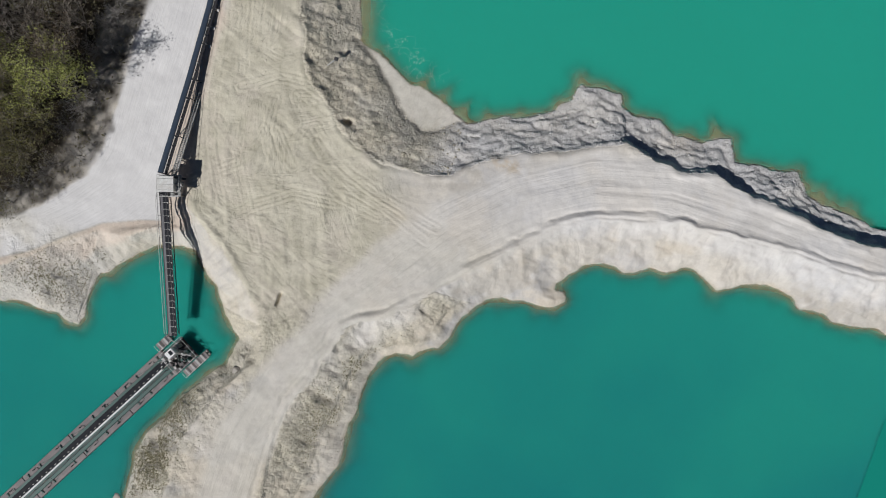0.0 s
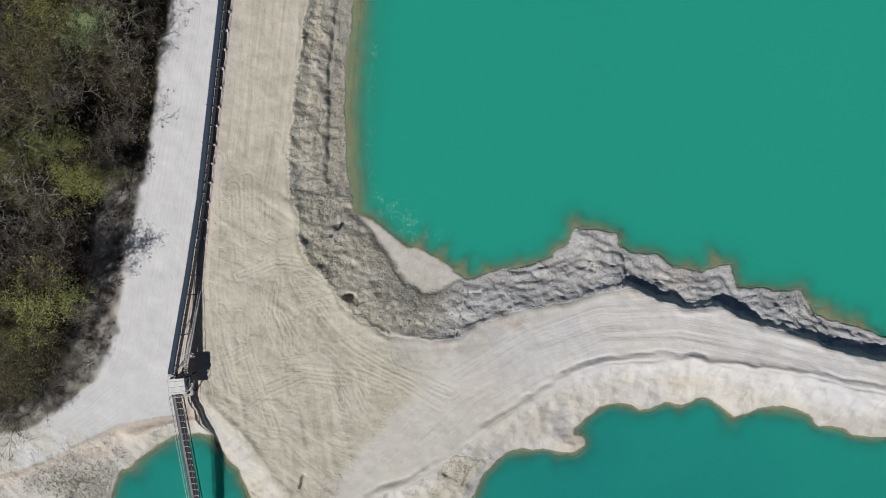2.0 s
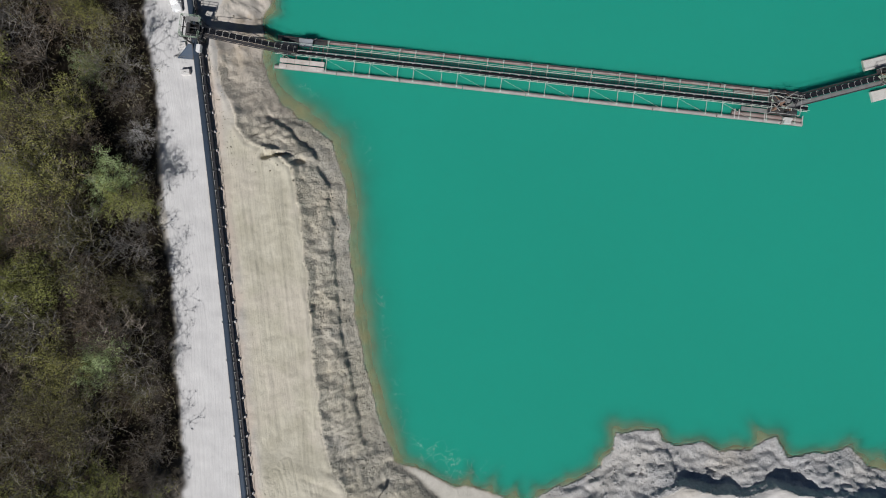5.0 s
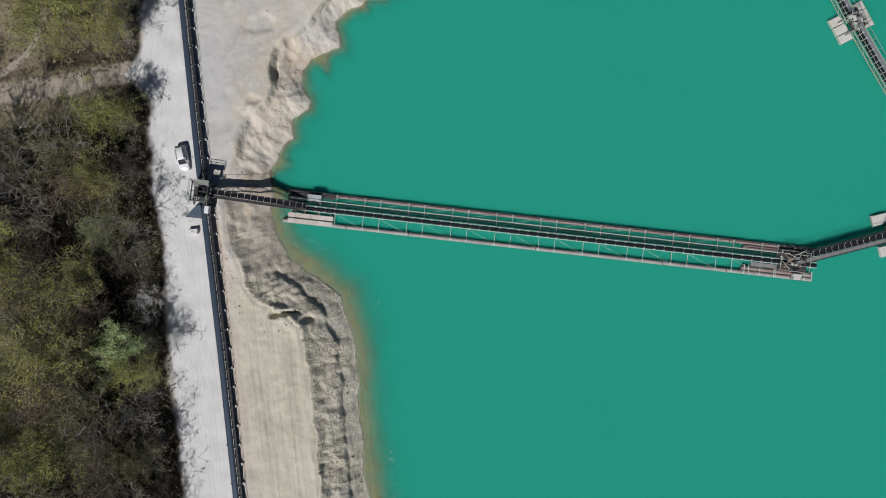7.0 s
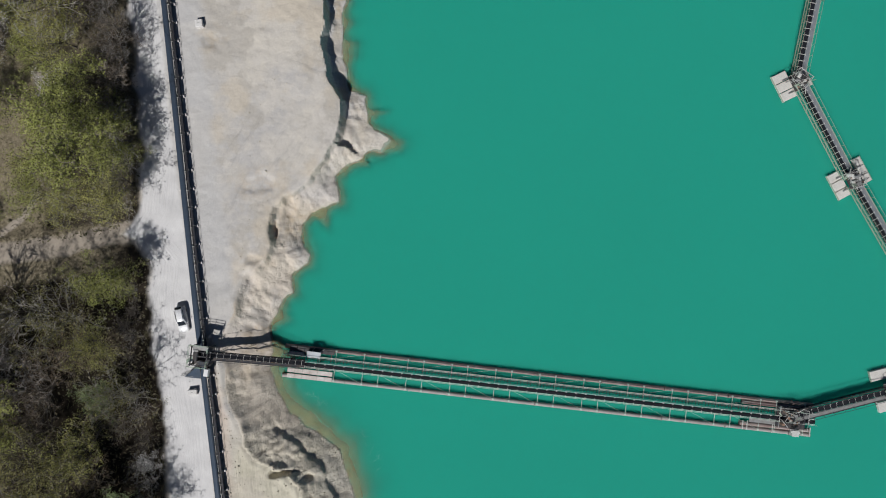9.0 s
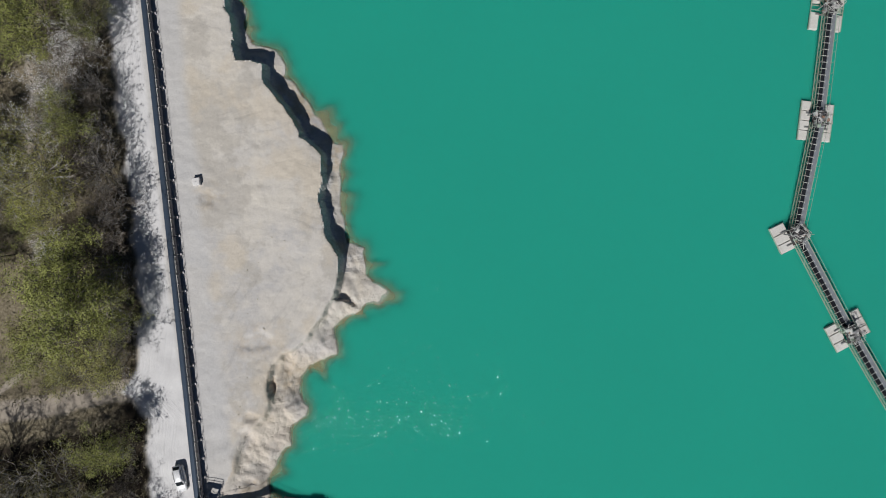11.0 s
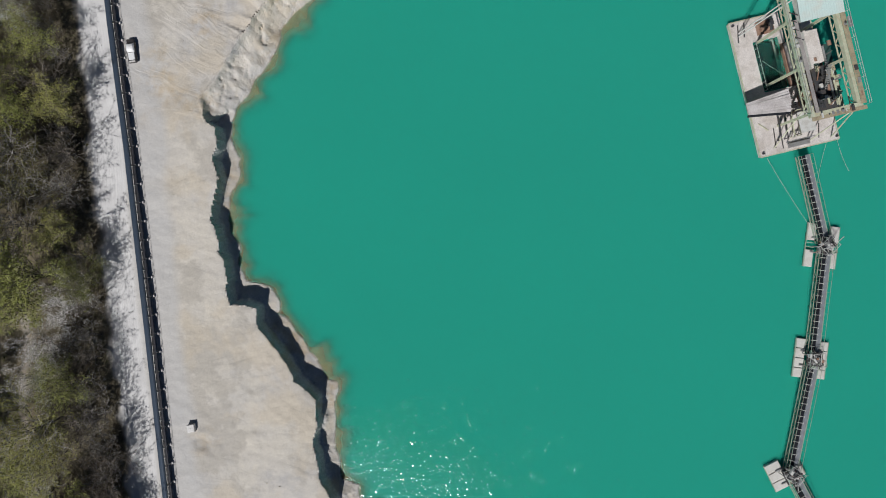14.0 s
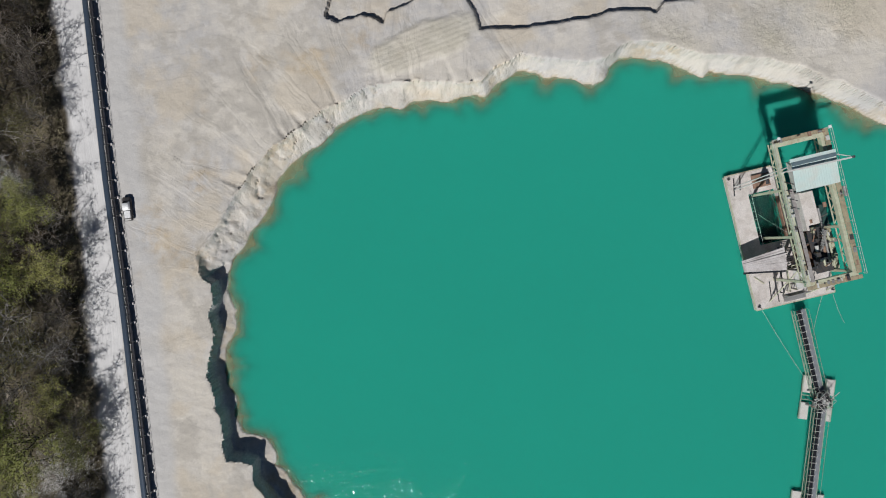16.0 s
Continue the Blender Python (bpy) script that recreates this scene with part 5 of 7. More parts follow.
def machinery(name, m, label, size, count, seed, height, mats=None):
    """A drive station: platform, motors, chutes, posts and rails in disorder."""
    rng = random.Random(seed)
    root = thing(name, m, label, "machinery", "drive stations")
    sx, sy = size
    part("platform", Kit().box(-sx / 2, sx / 2, -sy / 2, sy / 2, 0.9, 1.0), DARK_STEEL, root)
    mats = mats or [STEEL, DARK_STEEL, PALE_STEEL, GREEN_STEEL, DARK_STEEL, RUST]
    for q in range(count):
        x, y = rng.uniform(-sx / 2, sx / 2) * 0.85, rng.uniform(-sy / 2, sy / 2) * 0.85
        mat = rng.choice(mats)
        k, what = Kit(), rng.random()
        if what < 0.3:
            a, l, r = rng.uniform(0, 3.1), rng.uniform(0.4, 1.0), rng.uniform(0.12, 0.3)
            k.tube((x, y, 1.0 + r), (x + l * math.cos(a), y + l * math.sin(a), 1.0 + r), r, n=8)
            part("motor", k, mat, root)
        elif what < 0.6:
            w, h = rng.uniform(0.25, 0.7), rng.uniform(0.3, height)
            k.box(x - w / 2, x + w / 2, y - w / 2.4, y + w / 2.4, 1.0, 1.0 + h, 0.04)
            part("gearbox", k, mat, root)
        else:
            a, l, z = rng.uniform(0, 6.3), rng.uniform(0.8, 2.0), rng.uniform(1.2, 1 + height)
            k.beam((x, y, z), (x + l * math.cos(a), y + l * math.sin(a), z + rng.uniform(-0.4, 0.4)), 0.08).beam((x, y, 1), (x, y, z), 0.08)
            part("frame_bar", k, mat, root)
    rail = Kit()
    for a, b in (((-1, -1), (1, -1)), ((1, -1), (1, 1)), ((1, 1), (-1, 1)), ((-1, 1), (-1, -1))):
        p, q = (a[0] * sx / 2, a[1] * sy / 2), (b[0] * sx / 2, b[1] * sy / 2)
        rail.beam((*p, 2.0), (*q, 2.0), 0.05).beam((*p, 1.0), (*p, 2.0), 0.05)
    part("handrail", rail, PALE_STEEL, root)
    return root


machinery("drive_station", pose(41.3, 95.6, 0.3, 0, 0, -7), "crowded steel drive station at the end of the floating conveyor", (5.2, 3.6), 34, 5, 1.6)
gallery("belt_gallery", (-63.6, 107.65, 6.6), (-46.5, 105.3, 1.9), "sloping steel belt gallery from the bank to the floating conveyor", 1.35, 0.8, -1, DARK_STEEL, DARK_STEEL, ticks=True)
gallery("belt_gallery", (41.0, 95.7, 1.6), (72.2, 103.8, 1.7), "steel belt gallery leading away over the lake", 2.0, 0.9, -1, DARK_STEEL, STEEL, ticks=True)

# creek pontoon, seen at the start
MAUVE = plain("dusty_mauve_float", (0.175, 0.155, 0.155), 0.75, stain=(0.27, 0.245, 0.235), amount=0.7, scale=0.5, fine=6)
creek_run, creek_length = pontoon_conveyor((-42.2, -36.4), (-64.6, -78.0), 2.12, "floating belt conveyor on flat mauve-grey tanks in the creek", (MAUVE, MAUVE), True)
part("white_pipe", Kit().tube((1.5, 0.42, 1.75), (creek_length, 0.42, 1.75), 0.17, n=8), WHITE, creek_run, "white painted pipe")
for y0, y1 in ((-1.55, -0.92), (1.0, 1.55)):
    part("walkway", Kit().box(0, creek_length, y0, y1, 0.74, 0.80), GRATING, creek_run, "dark green grating walkway")
part("belt_cover", Kit().box(0, creek_length, -0.92, -0.22, 1.44, 1.50, 0.02), BELT, creek_run, "black rubber belt cover")
for q in range(int(creek_length / 1.1)):
    part("roller_bracket", Kit().box(q * 1.1 + 0.2, q * 1.1 + 0.50, -0.14, 0.0, 1.5, 1.58), PALE_STEEL, creek_run)
head = machinery("drive_station", pose(-40.6, -34.6, 0.3, 0, 0, -28.3), "steel drive station with cabin where two conveyors meet", (4.6, 5.0), 60, 8, 1.9, [STEEL, DARK_STEEL, STEEL, DARK_STEEL, PALE_STEEL, GRATING, MAUVE])
cabin = part("cabin", Kit().box(-1.6, -0.3, -0.8, 0.8, 1.0, 3.6, 0.05), WHITE, head, "white cabin with a dark roof hatch")
part("hatch", Kit().box(-1.35, -0.55, -0.1, 0.5, 3.6, 3.66), GLASS, cabin)
for x0, y0, w, l in ((-4.5, -2.4, 1.5, 3.0), (2.4, -1.9, 1.4, 5.8)):
    raft = thing("raft", pose(-40.6, -34.6, 0, 0, 0, -28.3), "mauve-grey timber and steel service raft afloat", "raft", "rafts")
    for q in range(int(l / 0.42)):
        part("plank", Kit().box(x0, x0 + w, y0 + q * 0.42, y0 + q * 0.42 + 0.38, 0.5, 0.62), (MAUVE, STEEL, DARK_STEEL)[q % 3], raft)
    for s in (0.2, w - 0.5):
        part("float_pipe", Kit().tube((x0 + s, y0, 0.2), (x0 + s, y0 + l, 0.2), 0.3, n=10), GREY_PIPE, raft)
    rail = Kit().beam((x0, y0, 1.4), (x0 + w, y0, 1.4), 0.05).beam((x0 + w, y0, 1.4), (x0 + w, y0 + l, 1.4), 0.05)
    for q in range(4):
        rail.beam((x0 + w, y0 + l * q / 3, 0.6), (x0 + w, y0 + l * q / 3, 1.4), 0.05)
    part("handrail", rail, PALE_STEEL, raft)


# ---- chain of floating galleries up to the dredger ----
NODES = [(72.0, 104.5), (52.3, 138.5), (42.7, 156.6), (46.85, 177.2), (49.2, 197.8), (45.2, 214.6)]
for p, q in zip(NODES[:-1], NODES[1:]):
    p, q = Vector(p), Vector(q)
    d = (q - p).normalized()
    gallery("belt_gallery", (*(p + d * 0.6), 1.5), (*(q - d * 0.5), 1.9), "floating belt gallery with pale green truss and grey walkway", 2.1, 0.9, -1, GREEN_STEEL)


def float_unit(at, turn, left, right, seed):
    """Two rows of tanks under a gallery joint. Each row: offset, width, length, number of tanks."""
    root = thing("float_raft", pose(at[0], at[1], 0, 0, 0, turn), "paired off-white float tanks carrying a conveyor joint", "float", "float rafts")
    for (x, y, w, l, n), side in ((left, -1), (right, 1)):
        each = l / n
        for q in range(n):
            y0 = y - l / 2 + q * each
            # a pair of long tanks leaves room for a frame between them
            lo, hi = (0.85, 0.0) if n == 2 and q else (0.0, 0.85) if n == 2 else (0.0, 0.0)
            part("tank", Kit().box(x - w / 2, x + w / 2, y0 + 0.06 + lo, y0 + each - 0.06 - hi, -0.4, 0.62, 0.06), TANK, root)
        if n == 2:
            part("tank_frame", Kit().beam((x - w / 2, y - 0.4, 0.5), (x + w / 2, y - 0.4, 0.5), 0.12).beam((x - w / 2, y + 0.4, 0.5), (x + w / 2, y + 0.4, 0.5), 0.12), GREEN_STEEL, root)
        part("edge_beam", Kit().beam((x + side * (w / 2 + 0.09), y - l / 2, 0.45), (x + side * (w / 2 + 0.09), y + l / 2, 0.45), 0.14), GREEN_STEEL, root)
    cross = Kit()
    for y in (-1.3, 1.3):
        cross.beam((left[0], y, 0.75), (right[0], y, 0.75), 0.2)
    part("cross_beam", cross, STEEL, root)
    hub = machinery("drive_station", pose(at[0], at[1], 0.6, 0, 0, turn), "steel transfer point with small motors on a float", (2.6, 3.0), 22, seed, 1.3)
    return root


float_unit((49.2, 197.7), -7.8, (-2.1, 0.0, 1.45, 8.1, 2), (2.1, 0.0, 1.45, 7.8, 2), 11)
float_unit((47.0, 177.1), -7.5, (-2.05, 0.0, 1.65, 7.2, 4), (2.1, 0.0, 1.45, 6.9, 4), 12)
float_unit((42.7, 156.4), 26, (-2.0, 0.3, 2.7, 5.2, 3), (2.1, -0.2, 1.3, 3.0, 1), 13)
float_unit((52.6, 138.8), 28, (-2.3, 0.0, 2.3, 5.0, 3), (2.7, 0.5, 1.4, 5.0, 3), 14)
float_unit((59.3, 100.7), 14, (0.0, 2.9, 5.0, 2.0, 1), (0.0, -2.9, 5.0, 2.0, 1), 15)
float_unit((72.0, 104.5), 40, (-2.3, 0.0, 2.3, 5.0, 3), (2.7, 0.0, 1.4, 5.0, 3), 16)

# transfer heads where two galleries meet
for q, (x, y) in enumerate(NODES[1:-1]):
    head_unit = machinery("transfer_station", pose(x, y, 1.2, 0, 0, 15 + 40 * q), "cluttered pale steel transfer station between floating galleries", (2.4, 2.8), 26, 60 + q, 0.8, [PALE_STEEL, STEEL, PALE_STEEL, DARK_STEEL, STEEL])
    for sx, sy in ((-1, -1), (1, -1), (-1, 1), (1, 1)):
        part("leg", Kit().beam((sx * 1.1, sy * 1.3, -2.2), (sx * 1.1, sy * 1.3, 0.95), 0.14), STEEL, head_unit)



# ---- grab dredger ----
def dredger():
    root = thing("dredger", pose(38.1, 214.0, 0, 0, 0, 13.2), "weathered green gantry dredger on a pale pontoon hull", "dredger")
    for x0, x1, y0, y1 in ((0, 3.45, 0, 25), (3.45, 14.6, 0, 11.3), (3.45, 8.6, 20.9, 25), (8.6, 9.2, 19.45, 25), (12.8, 14.6, 11.3, 25)):
        part("hull", Kit().box(x0, x1, y0, y1, -0.7, 0.92, 0.02), DECK, root)
    part("inner_deck", Kit().box(8.6, 12.8, 11.35, 19.4, -0.7, 0.75, 0.02), RUST, root, "rust-brown machine deck")
    # plate added under the water to darken the well like the gantry's shadow
    part("well_floor", Kit().box(3.5, 8.55, 11.4, 20.8, -2.4, -1.9, 0.02), BELT, root, "added black plate that gives the well its shade")
    for a, b in (((-0.06, 0), (-0.06, 25)), ((0, 25.06), (8.6, 25.06)), ((0, -0.06), (14.6, -0.06)), ((14.66, 0), (14.66, 25))):
        part("fender", Kit().beam((*a, 0.82), (*b, 0.82), 0.2), MINT_STEEL, root)
    seams = ((0.9, 21.2, 1.5, 24.4), (2.2, 22, 2.7, 24.6), (0.15, 18.0, 3.3, 18.1), (0.15, 9.6, 3.3, 9.7))
    for x0, y0, x1, y1 in seams[:2]:
        part("rail_strip", Kit().beam((x0, y0, 0.98), (x1, y1, 0.98), 0.2, 0.12), DARK_STEEL, root)
    # gantry: legs, top ring with walkways
    top = 11.5
    for x in (4.4, 12.2):
        for y in (4.8, 12.5, 20.5):
            part("gantry_leg", Kit().beam((x, y, 0.9), (x, y, top - 0.4), 0.42), MINT_STEEL, root)
        part("gantry_girder", Kit().box(x - 0.30, x + 0.28, 4.2, 28.8, top - 0.9, top, 0.03), MINT_STEEL, root)
        walk_x = x + (0.75 if x > 8 else 0.75)
        web = Kit()
        for q in range(10):
            y = 4.6 + q * 2.4
            web.beam((x, y, top - 0.9), (x, y + 1.2, top - 2.2), 0.12).beam((x, y + 1.2, top - 2.2), (x, y + 2.4, top - 0.9), 0.12)
        web.beam((x, 4.6, top - 2.2), (x, 28.5, top - 2.2), 0.16)
        part("girder_truss", web, MINT_STEEL, root)
    for q in range(34):
        part("walkway_plank", Kit().box(12.53, 13.4, 4.4 + q * 0.72, 4.4 + q * 0.72 + 0.70, top - 0.06, top + 0.02, 0.01), PLANK, root)
    for q in range(22):
        part("walkway_plank", Kit().box(4.9, 5.5, 4.6 + q * 0.72, 4.6 + q * 0.72 + 0.69, top - 0.1, top - 0.02, 0.01), GREY_PIPE, root)
    for y in (28.0, 4.4):
        part("end_girder", Kit().box(3.9, 12.8, y - 0.35, y + 0.35, top - 0.7, top - 0.04, 0.03), MINT_STEEL, root)
        for q in range(12):
            part("walkway_plank", Kit().box(4.0 + q * 0.78, 4.74 + q * 0.78, y + (0.36 if y > 9 else -1.0), y + (1.0 if y > 9 else -0.36), top - 0.08, top, 0.01), PLANK, root)
    for x, y in ((4.1, 28.9), (12.6, 28.9)):
        post = part("lamp_post", Kit().tube((x, y, top), (x, y, top + 1.8), 0.06, n=6), PALE_STEEL, root)
        part("lamp", Kit().box(x - 0.22, x + 0.22, y - 0.22, y + 0.22, top + 1.8, top + 2.05, 0.03), WHITE, post)
    for x, lean in ((3.7, 0), (13.5, 0)):
        rail = Kit().beam((x, 4.2, top + 1.0), (x, 28.8, top + 1.0), 0.05).beam((x, 4.2, top + 0.5), (x, 28.8, top + 0.5), 0.04)
        for q in range(12):
            rail.beam((x, 4.2 + q * 2.23, top), (x, 4.2 + q * 2.23, top + 1), 0.05)
        part("handrail", rail, PALE_STEEL, root)
    # winch house roof with ridge strip
    house = part("winch_house", Kit().box(5.9, 12.8, 20.0, 24.9, top - 0.9, top + 0.45), PALE_STEEL, root)
    for q in range(18):
        roof = Kit()
        x = 5.6 + q * 0.415
        roof.plate([(x, 19.7, top + 0.55), (x + 0.39, 19.7, top + 0.55), (x + 0.39, 24.6, top + 1.1), (x, 24.6, top + 1.1)], 0.05)
        part("roof_sheet", roof, ROOFING, house, "pale mint roof sheet")
    part("ridge_strip", Kit().plate([(5.6, 24.0, top + 1.12), (13.1, 24.0, top + 1.12), (13.1, 24.62, top + 1.16), (5.6, 24.62, top + 1.16)], 0.05), SLATE, house, "dark slate-grey strip")
    part("eave", Kit().box(5.5, 13.15, 24.62, 25.2, top + 0.98, top + 1.1), ROOFING, house)
    # jib across the house, stayed to the hull
    jib = part("jib", Kit().beam((4.4, 23.4, top + 1.45), (15.6, 23.2, top + 1.45), 0.26), PALE_STEEL, root)
    part("sheave", Kit().tube((15.4, 23.05, top + 1.45), (15.4, 23.45, top + 1.45), 0.3, n=10), DARK_STEEL, jib)
    part("jib_brace", Kit().beam((13.2, 24.3, top + 1.0), (15.4, 23.3, top + 1.4), 0.12), PALE_STEEL, jib)
    for dy in (0, 0.55):
        part("stay", Kit().tube((1.2, 22.3 + dy, 1.0), (4.8, 23.5 + dy, top + 1.2), 0.11, n=6), PALE_STEEL, root)
    for q, y in enumerate((17.6, 19.0, 20.4, 21.8)):
        part("bracket", Kit().beam((4.4, y, top + 0.1), (5.9, y - 0.7, top - 0.2), 0.13), DARK_STEEL, root)
    # anchor winch on the fore deck
    win = part("anchor_winch", Kit().box(4.6, 7.7, 21.7, 24.1, 0.9, 1.3, 0.03), RUST, root, "rust-brown anchor winch")
    part("drum", Kit().tube((5.0, 22.4, 1.8), (6.4, 22.4, 1.8), 0.45), RUST, win)
    part("drum", Kit().tube((6.9, 22.0, 1.7), (6.9, 23.4, 1.7), 0.38), DARK_STEEL, win)
    part("gear_case", Kit().box(6.5, 7.5, 22.9, 23.9, 1.3, 2.0, 0.05), DARK_STEEL, win)
    # receiving trough: a tapering box of heavy timber and plate
    trough = Kit()
    outer = [(-1.9, 7.7, 3.9), (5.0, 6.5, 4.6), (5.0, 10.6, 4.6), (-1.9, 9.8, 3.9)]
    trough.plate(outer, 0.2)
    chute = part("receiving_trough", trough, TIMBER, root, "grey-brown tapering receiving trough")
    for q in range(8):
        f, g = q / 8, (q + 0.92) / 8
        h = 0.06 + 0.05 * (q % 3) + 0.35 * math.sin(math.pi * (f + g) / 2)
        part("trough_board", Kit().plate([(-1.9, 7.7 + 2.1 * f, 3.92 + h * 0.6), (5.0 + 0.5 * f, 6.5 + 4.1 * f, 4.62 + h), (5.0 + 0.5 * g, 6.5 + 4.1 * g, 4.62 + h), (-1.9, 7.7 + 2.1 * g, 3.92 + h * 0.6)], 0.06), TIMBER, chute)
    # no real part: black strip added as the dark gap along the south edge
    part("side_skirt", Kit().plate([(-2.0, 7.35, 3.6), (5.1, 6.15, 4.2), (5.1, 6.5, 4.5), (-2.0, 7.7, 3.8)], 0.3), BELT, chute, "black strip added for the dark gap beside the trough")
    for x, y in ((-0.4, 8.2), (-0.4, 9.3), (4.4, 7.0), (4.4, 10.0)):
        part("trough_leg", Kit().beam((x, y, 0.9), (x, y, 4.1), 0.22), MINT_STEEL, root)
    for q in range(10):
        part("grizzly_bar", Kit().beam((5.15, 6.7 + q * 0.4, 4.6), (6.5, 6.7 + q * 0.4, 4.2), 0.12), DARK_STEEL, root)
    # house, hopper and plant inside the gantry
    part("plant_house", Kit().box(8.9, 11.3, 13.4, 19.2, 0.75, 7.0, 0.05).box(8.7, 9.1, 12.6, 19.3, 5.6, 7.25), DECK, root, "pale flat-roofed plant house")
    part("hopper", Kit().add([(6.2, 6.0, 6.2), (10.4, 6.0, 6.2), (10.4, 10.4, 6.2), (6.2, 10.4, 6.2), (7.6, 7.4, 3.0), (9.0, 7.4, 3.0), (9.0, 9.0, 3.0), (7.6, 9.0, 3.0)],
                             [(0, 4, 5, 1), (1, 5, 6, 2), (2, 6, 7, 3), (3, 7, 4, 0), (4, 7, 6, 5), (1, 5, 4, 0), (2, 6, 5, 1), (3, 7, 6, 2), (0, 4, 7, 3)]), RUST, root, "rust-red feed hopper")
    hop = Kit()
    for x0, x1, y0, y1 in ((6.1, 10.5, 5.9, 6.1), (6.1, 10.5, 10.3, 10.5), (6.1, 6.3, 6.1, 10.3), (10.3, 10.5, 6.1, 10.3)):
        hop.box(x0, x1, y0, y1, 5.9, 6.3)
    part("hopper_rim", hop, DARK_STEEL, root)
    for x in (6.4, 10.2):
        for y in (6.2, 10.2):
            part("hopper_leg", Kit().beam((x, y, 0.9), (x, y, 6.0), 0.25), DARK_STEEL, root)
    mid = Kit().box(9.0, 13.2, 4.9, 12.8, 6.3, 6.45)
    part("machine_floor", mid, DARK_STEEL, root, "dark oily machine floor")
    part("machine_floor", Kit().box(11.6, 13.2, 12.85, 16.4, 6.2, 6.35), GRATING, root)
    for q in range(12):
        part("floor_plate", Kit().box(12.25, 13.1, 5.0 + q * 0.64, 5.6 + q * 0.64, 6.46, 6.52), PLANK if q % 3 else MINT_STEEL, root)
    part("pipe", Kit().tube((11.9, 5.4, 7.2), (11.9, 11.8, 7.2), 0.16, n=8), MINT_STEEL, root)
    part("pipe", Kit().tube((11.4, 6.4, 7.0), (11.5, 16.0, 7.0), 0.2, n=8), STEEL, root)
    stair = Kit()
    for q in range(14):
        stair.box(10.2, 10.9, 8.4 + q * 0.28, 8.6 + q * 0.28, 6.5 + q * 0.2, 6.55 + q * 0.2)
    part("stair", stair, STEEL, root)
    rng = random.Random(99)
    for q in range(44):
        x, y = rng.uniform(9.2, 13.0), rng.uniform(5.0, 12.6 if q % 4 else 16.0)
        mat = rng.choice([STEEL, PALE_STEEL, DARK_STEEL, MINT_STEEL, RUST, DARK_STEEL, PALE_STEEL])
        k = Kit()
        if q % 3 == 0:
            w, h = rng.uniform(0.25, 0.8), rng.uniform(0.3, 1.5)
            k.box(x - w / 2, x + w / 2, y - w / 2, y + w / 2, 6.4, 6.4 + h, 0.04)
            part("machine_box", k, mat, root)
        elif q % 3 == 1:
            a, l = rng.uniform(0, 3.1), rng.uniform(0.6, 2.0)
            k.beam((x, y, 6.6), (x + l * math.cos(a) * 0.5, y + l * math.sin(a), 6.9 + rng.uniform(0, 1.2)), 0.12).beam((x, y, 6.4), (x, y, 6.7), 0.14)
            part("frame_bar", k, mat, root)
        else:
            r = rng.uniform(0.15, 0.35)
            k.tube((x, y, 6.45 + r), (x, y + rng.uniform(0.5, 1.3), 6.45 + r), r, n=8)
            part("motor", k, mat, root)
    # loose gear on the gantry walkways
    for q in range(40):
        side = q % 4
        x, y = ((4.4, rng.uniform(5, 20)), (13.0, rng.uniform(5, 28)), (rng.uniform(4, 13), 28.6), (rng.uniform(5, 13), 4.0))[side]
        w, l, h = rng.uniform(0.08, 0.3), rng.uniform(0.2, 0.9), rng.uniform(0.05, 0.4)
        part("gear_box", Kit().box(x - w, x + w, y - l / 2, y + l / 2, top - 0.02, top + h, 0.02), rng.choice([STEEL, DARK_STEEL, PALE_STEEL, RUST, PLANK]), root)
    rng = random.Random(77)
    for q in range(46):
        x, y, z = rng.uniform(9.4, 12.6), rng.uniform(5.2, 15.5), rng.uniform(1.0, 4.2)
        mat = rng.choice([STEEL, PALE_STEEL, DARK_STEEL, MINT_STEEL, RUST, DARK_STEEL])
        k = Kit()
        if q % 3 == 0:
            w, h = rng.uniform(0.3, 0.9), rng.uniform(0.4, 1.2)
            k.box(x - w / 2, x + w / 2, y - w / 2, y + w / 2, 0.75, z + h, 0.04)
            part("machine_box", k, mat, root)
        elif q % 3 == 1:
            a, l = rng.uniform(0, 3.1), rng.uniform(0.6, 2.2)
            k.beam((x, y, z + 1), (x + l * math.cos(a) * 0.6, y + l * math.sin(a), z + 1 + rng.uniform(-0.5, 0.5)), 0.12).beam((x, y, 0.75), (x, y, z + 1), 0.1)
            part("frame_bar", k, mat, root)
        else:
            k.tube((x, y, z), (x, y + rng.uniform(0.5, 1.3), z), rng.uniform(0.15, 0.35), n=8).beam((x, y, 0.75), (x, y, z), 0.2)
            part("motor", k, mat, root)
    # inclined feed belt inside the gantry
    part("feed_belt", Kit().plate([(11.0, 5.0, 5.9), (11.9, 5.0, 5.9), (11.9, 14.5, 2.6), (11.0, 14.5, 2.6)], 0.3), STEEL, root)
    part("feed_frame", Kit().beam((10.9, 5.0, 6.1), (10.9, 14.5, 2.7), 0.15).beam((12.0, 5.0, 6.1), (12.0, 14.5, 2.7), 0.15).beam((11, 6.0, 0.75), (11, 6.0, 5.6), 0.18).beam((11.9, 6.0, 0.75), (11.9, 6.0, 5.6), 0.18), MINT_STEEL, root)
    # aft deck: bracing and conveyor head
    for a, b in (((2.6, 1.0, 1.0), (7.2, 6.8, 6.0)), ((12.4, 3.8, 9.0), (9.0, 0.8, 1.0)), ((13.4, 4.2, 9.0), (13.2, 0.6, 1.0))):
        part("strut", Kit().beam(a, b, 0.16), MINT_STEEL, root)
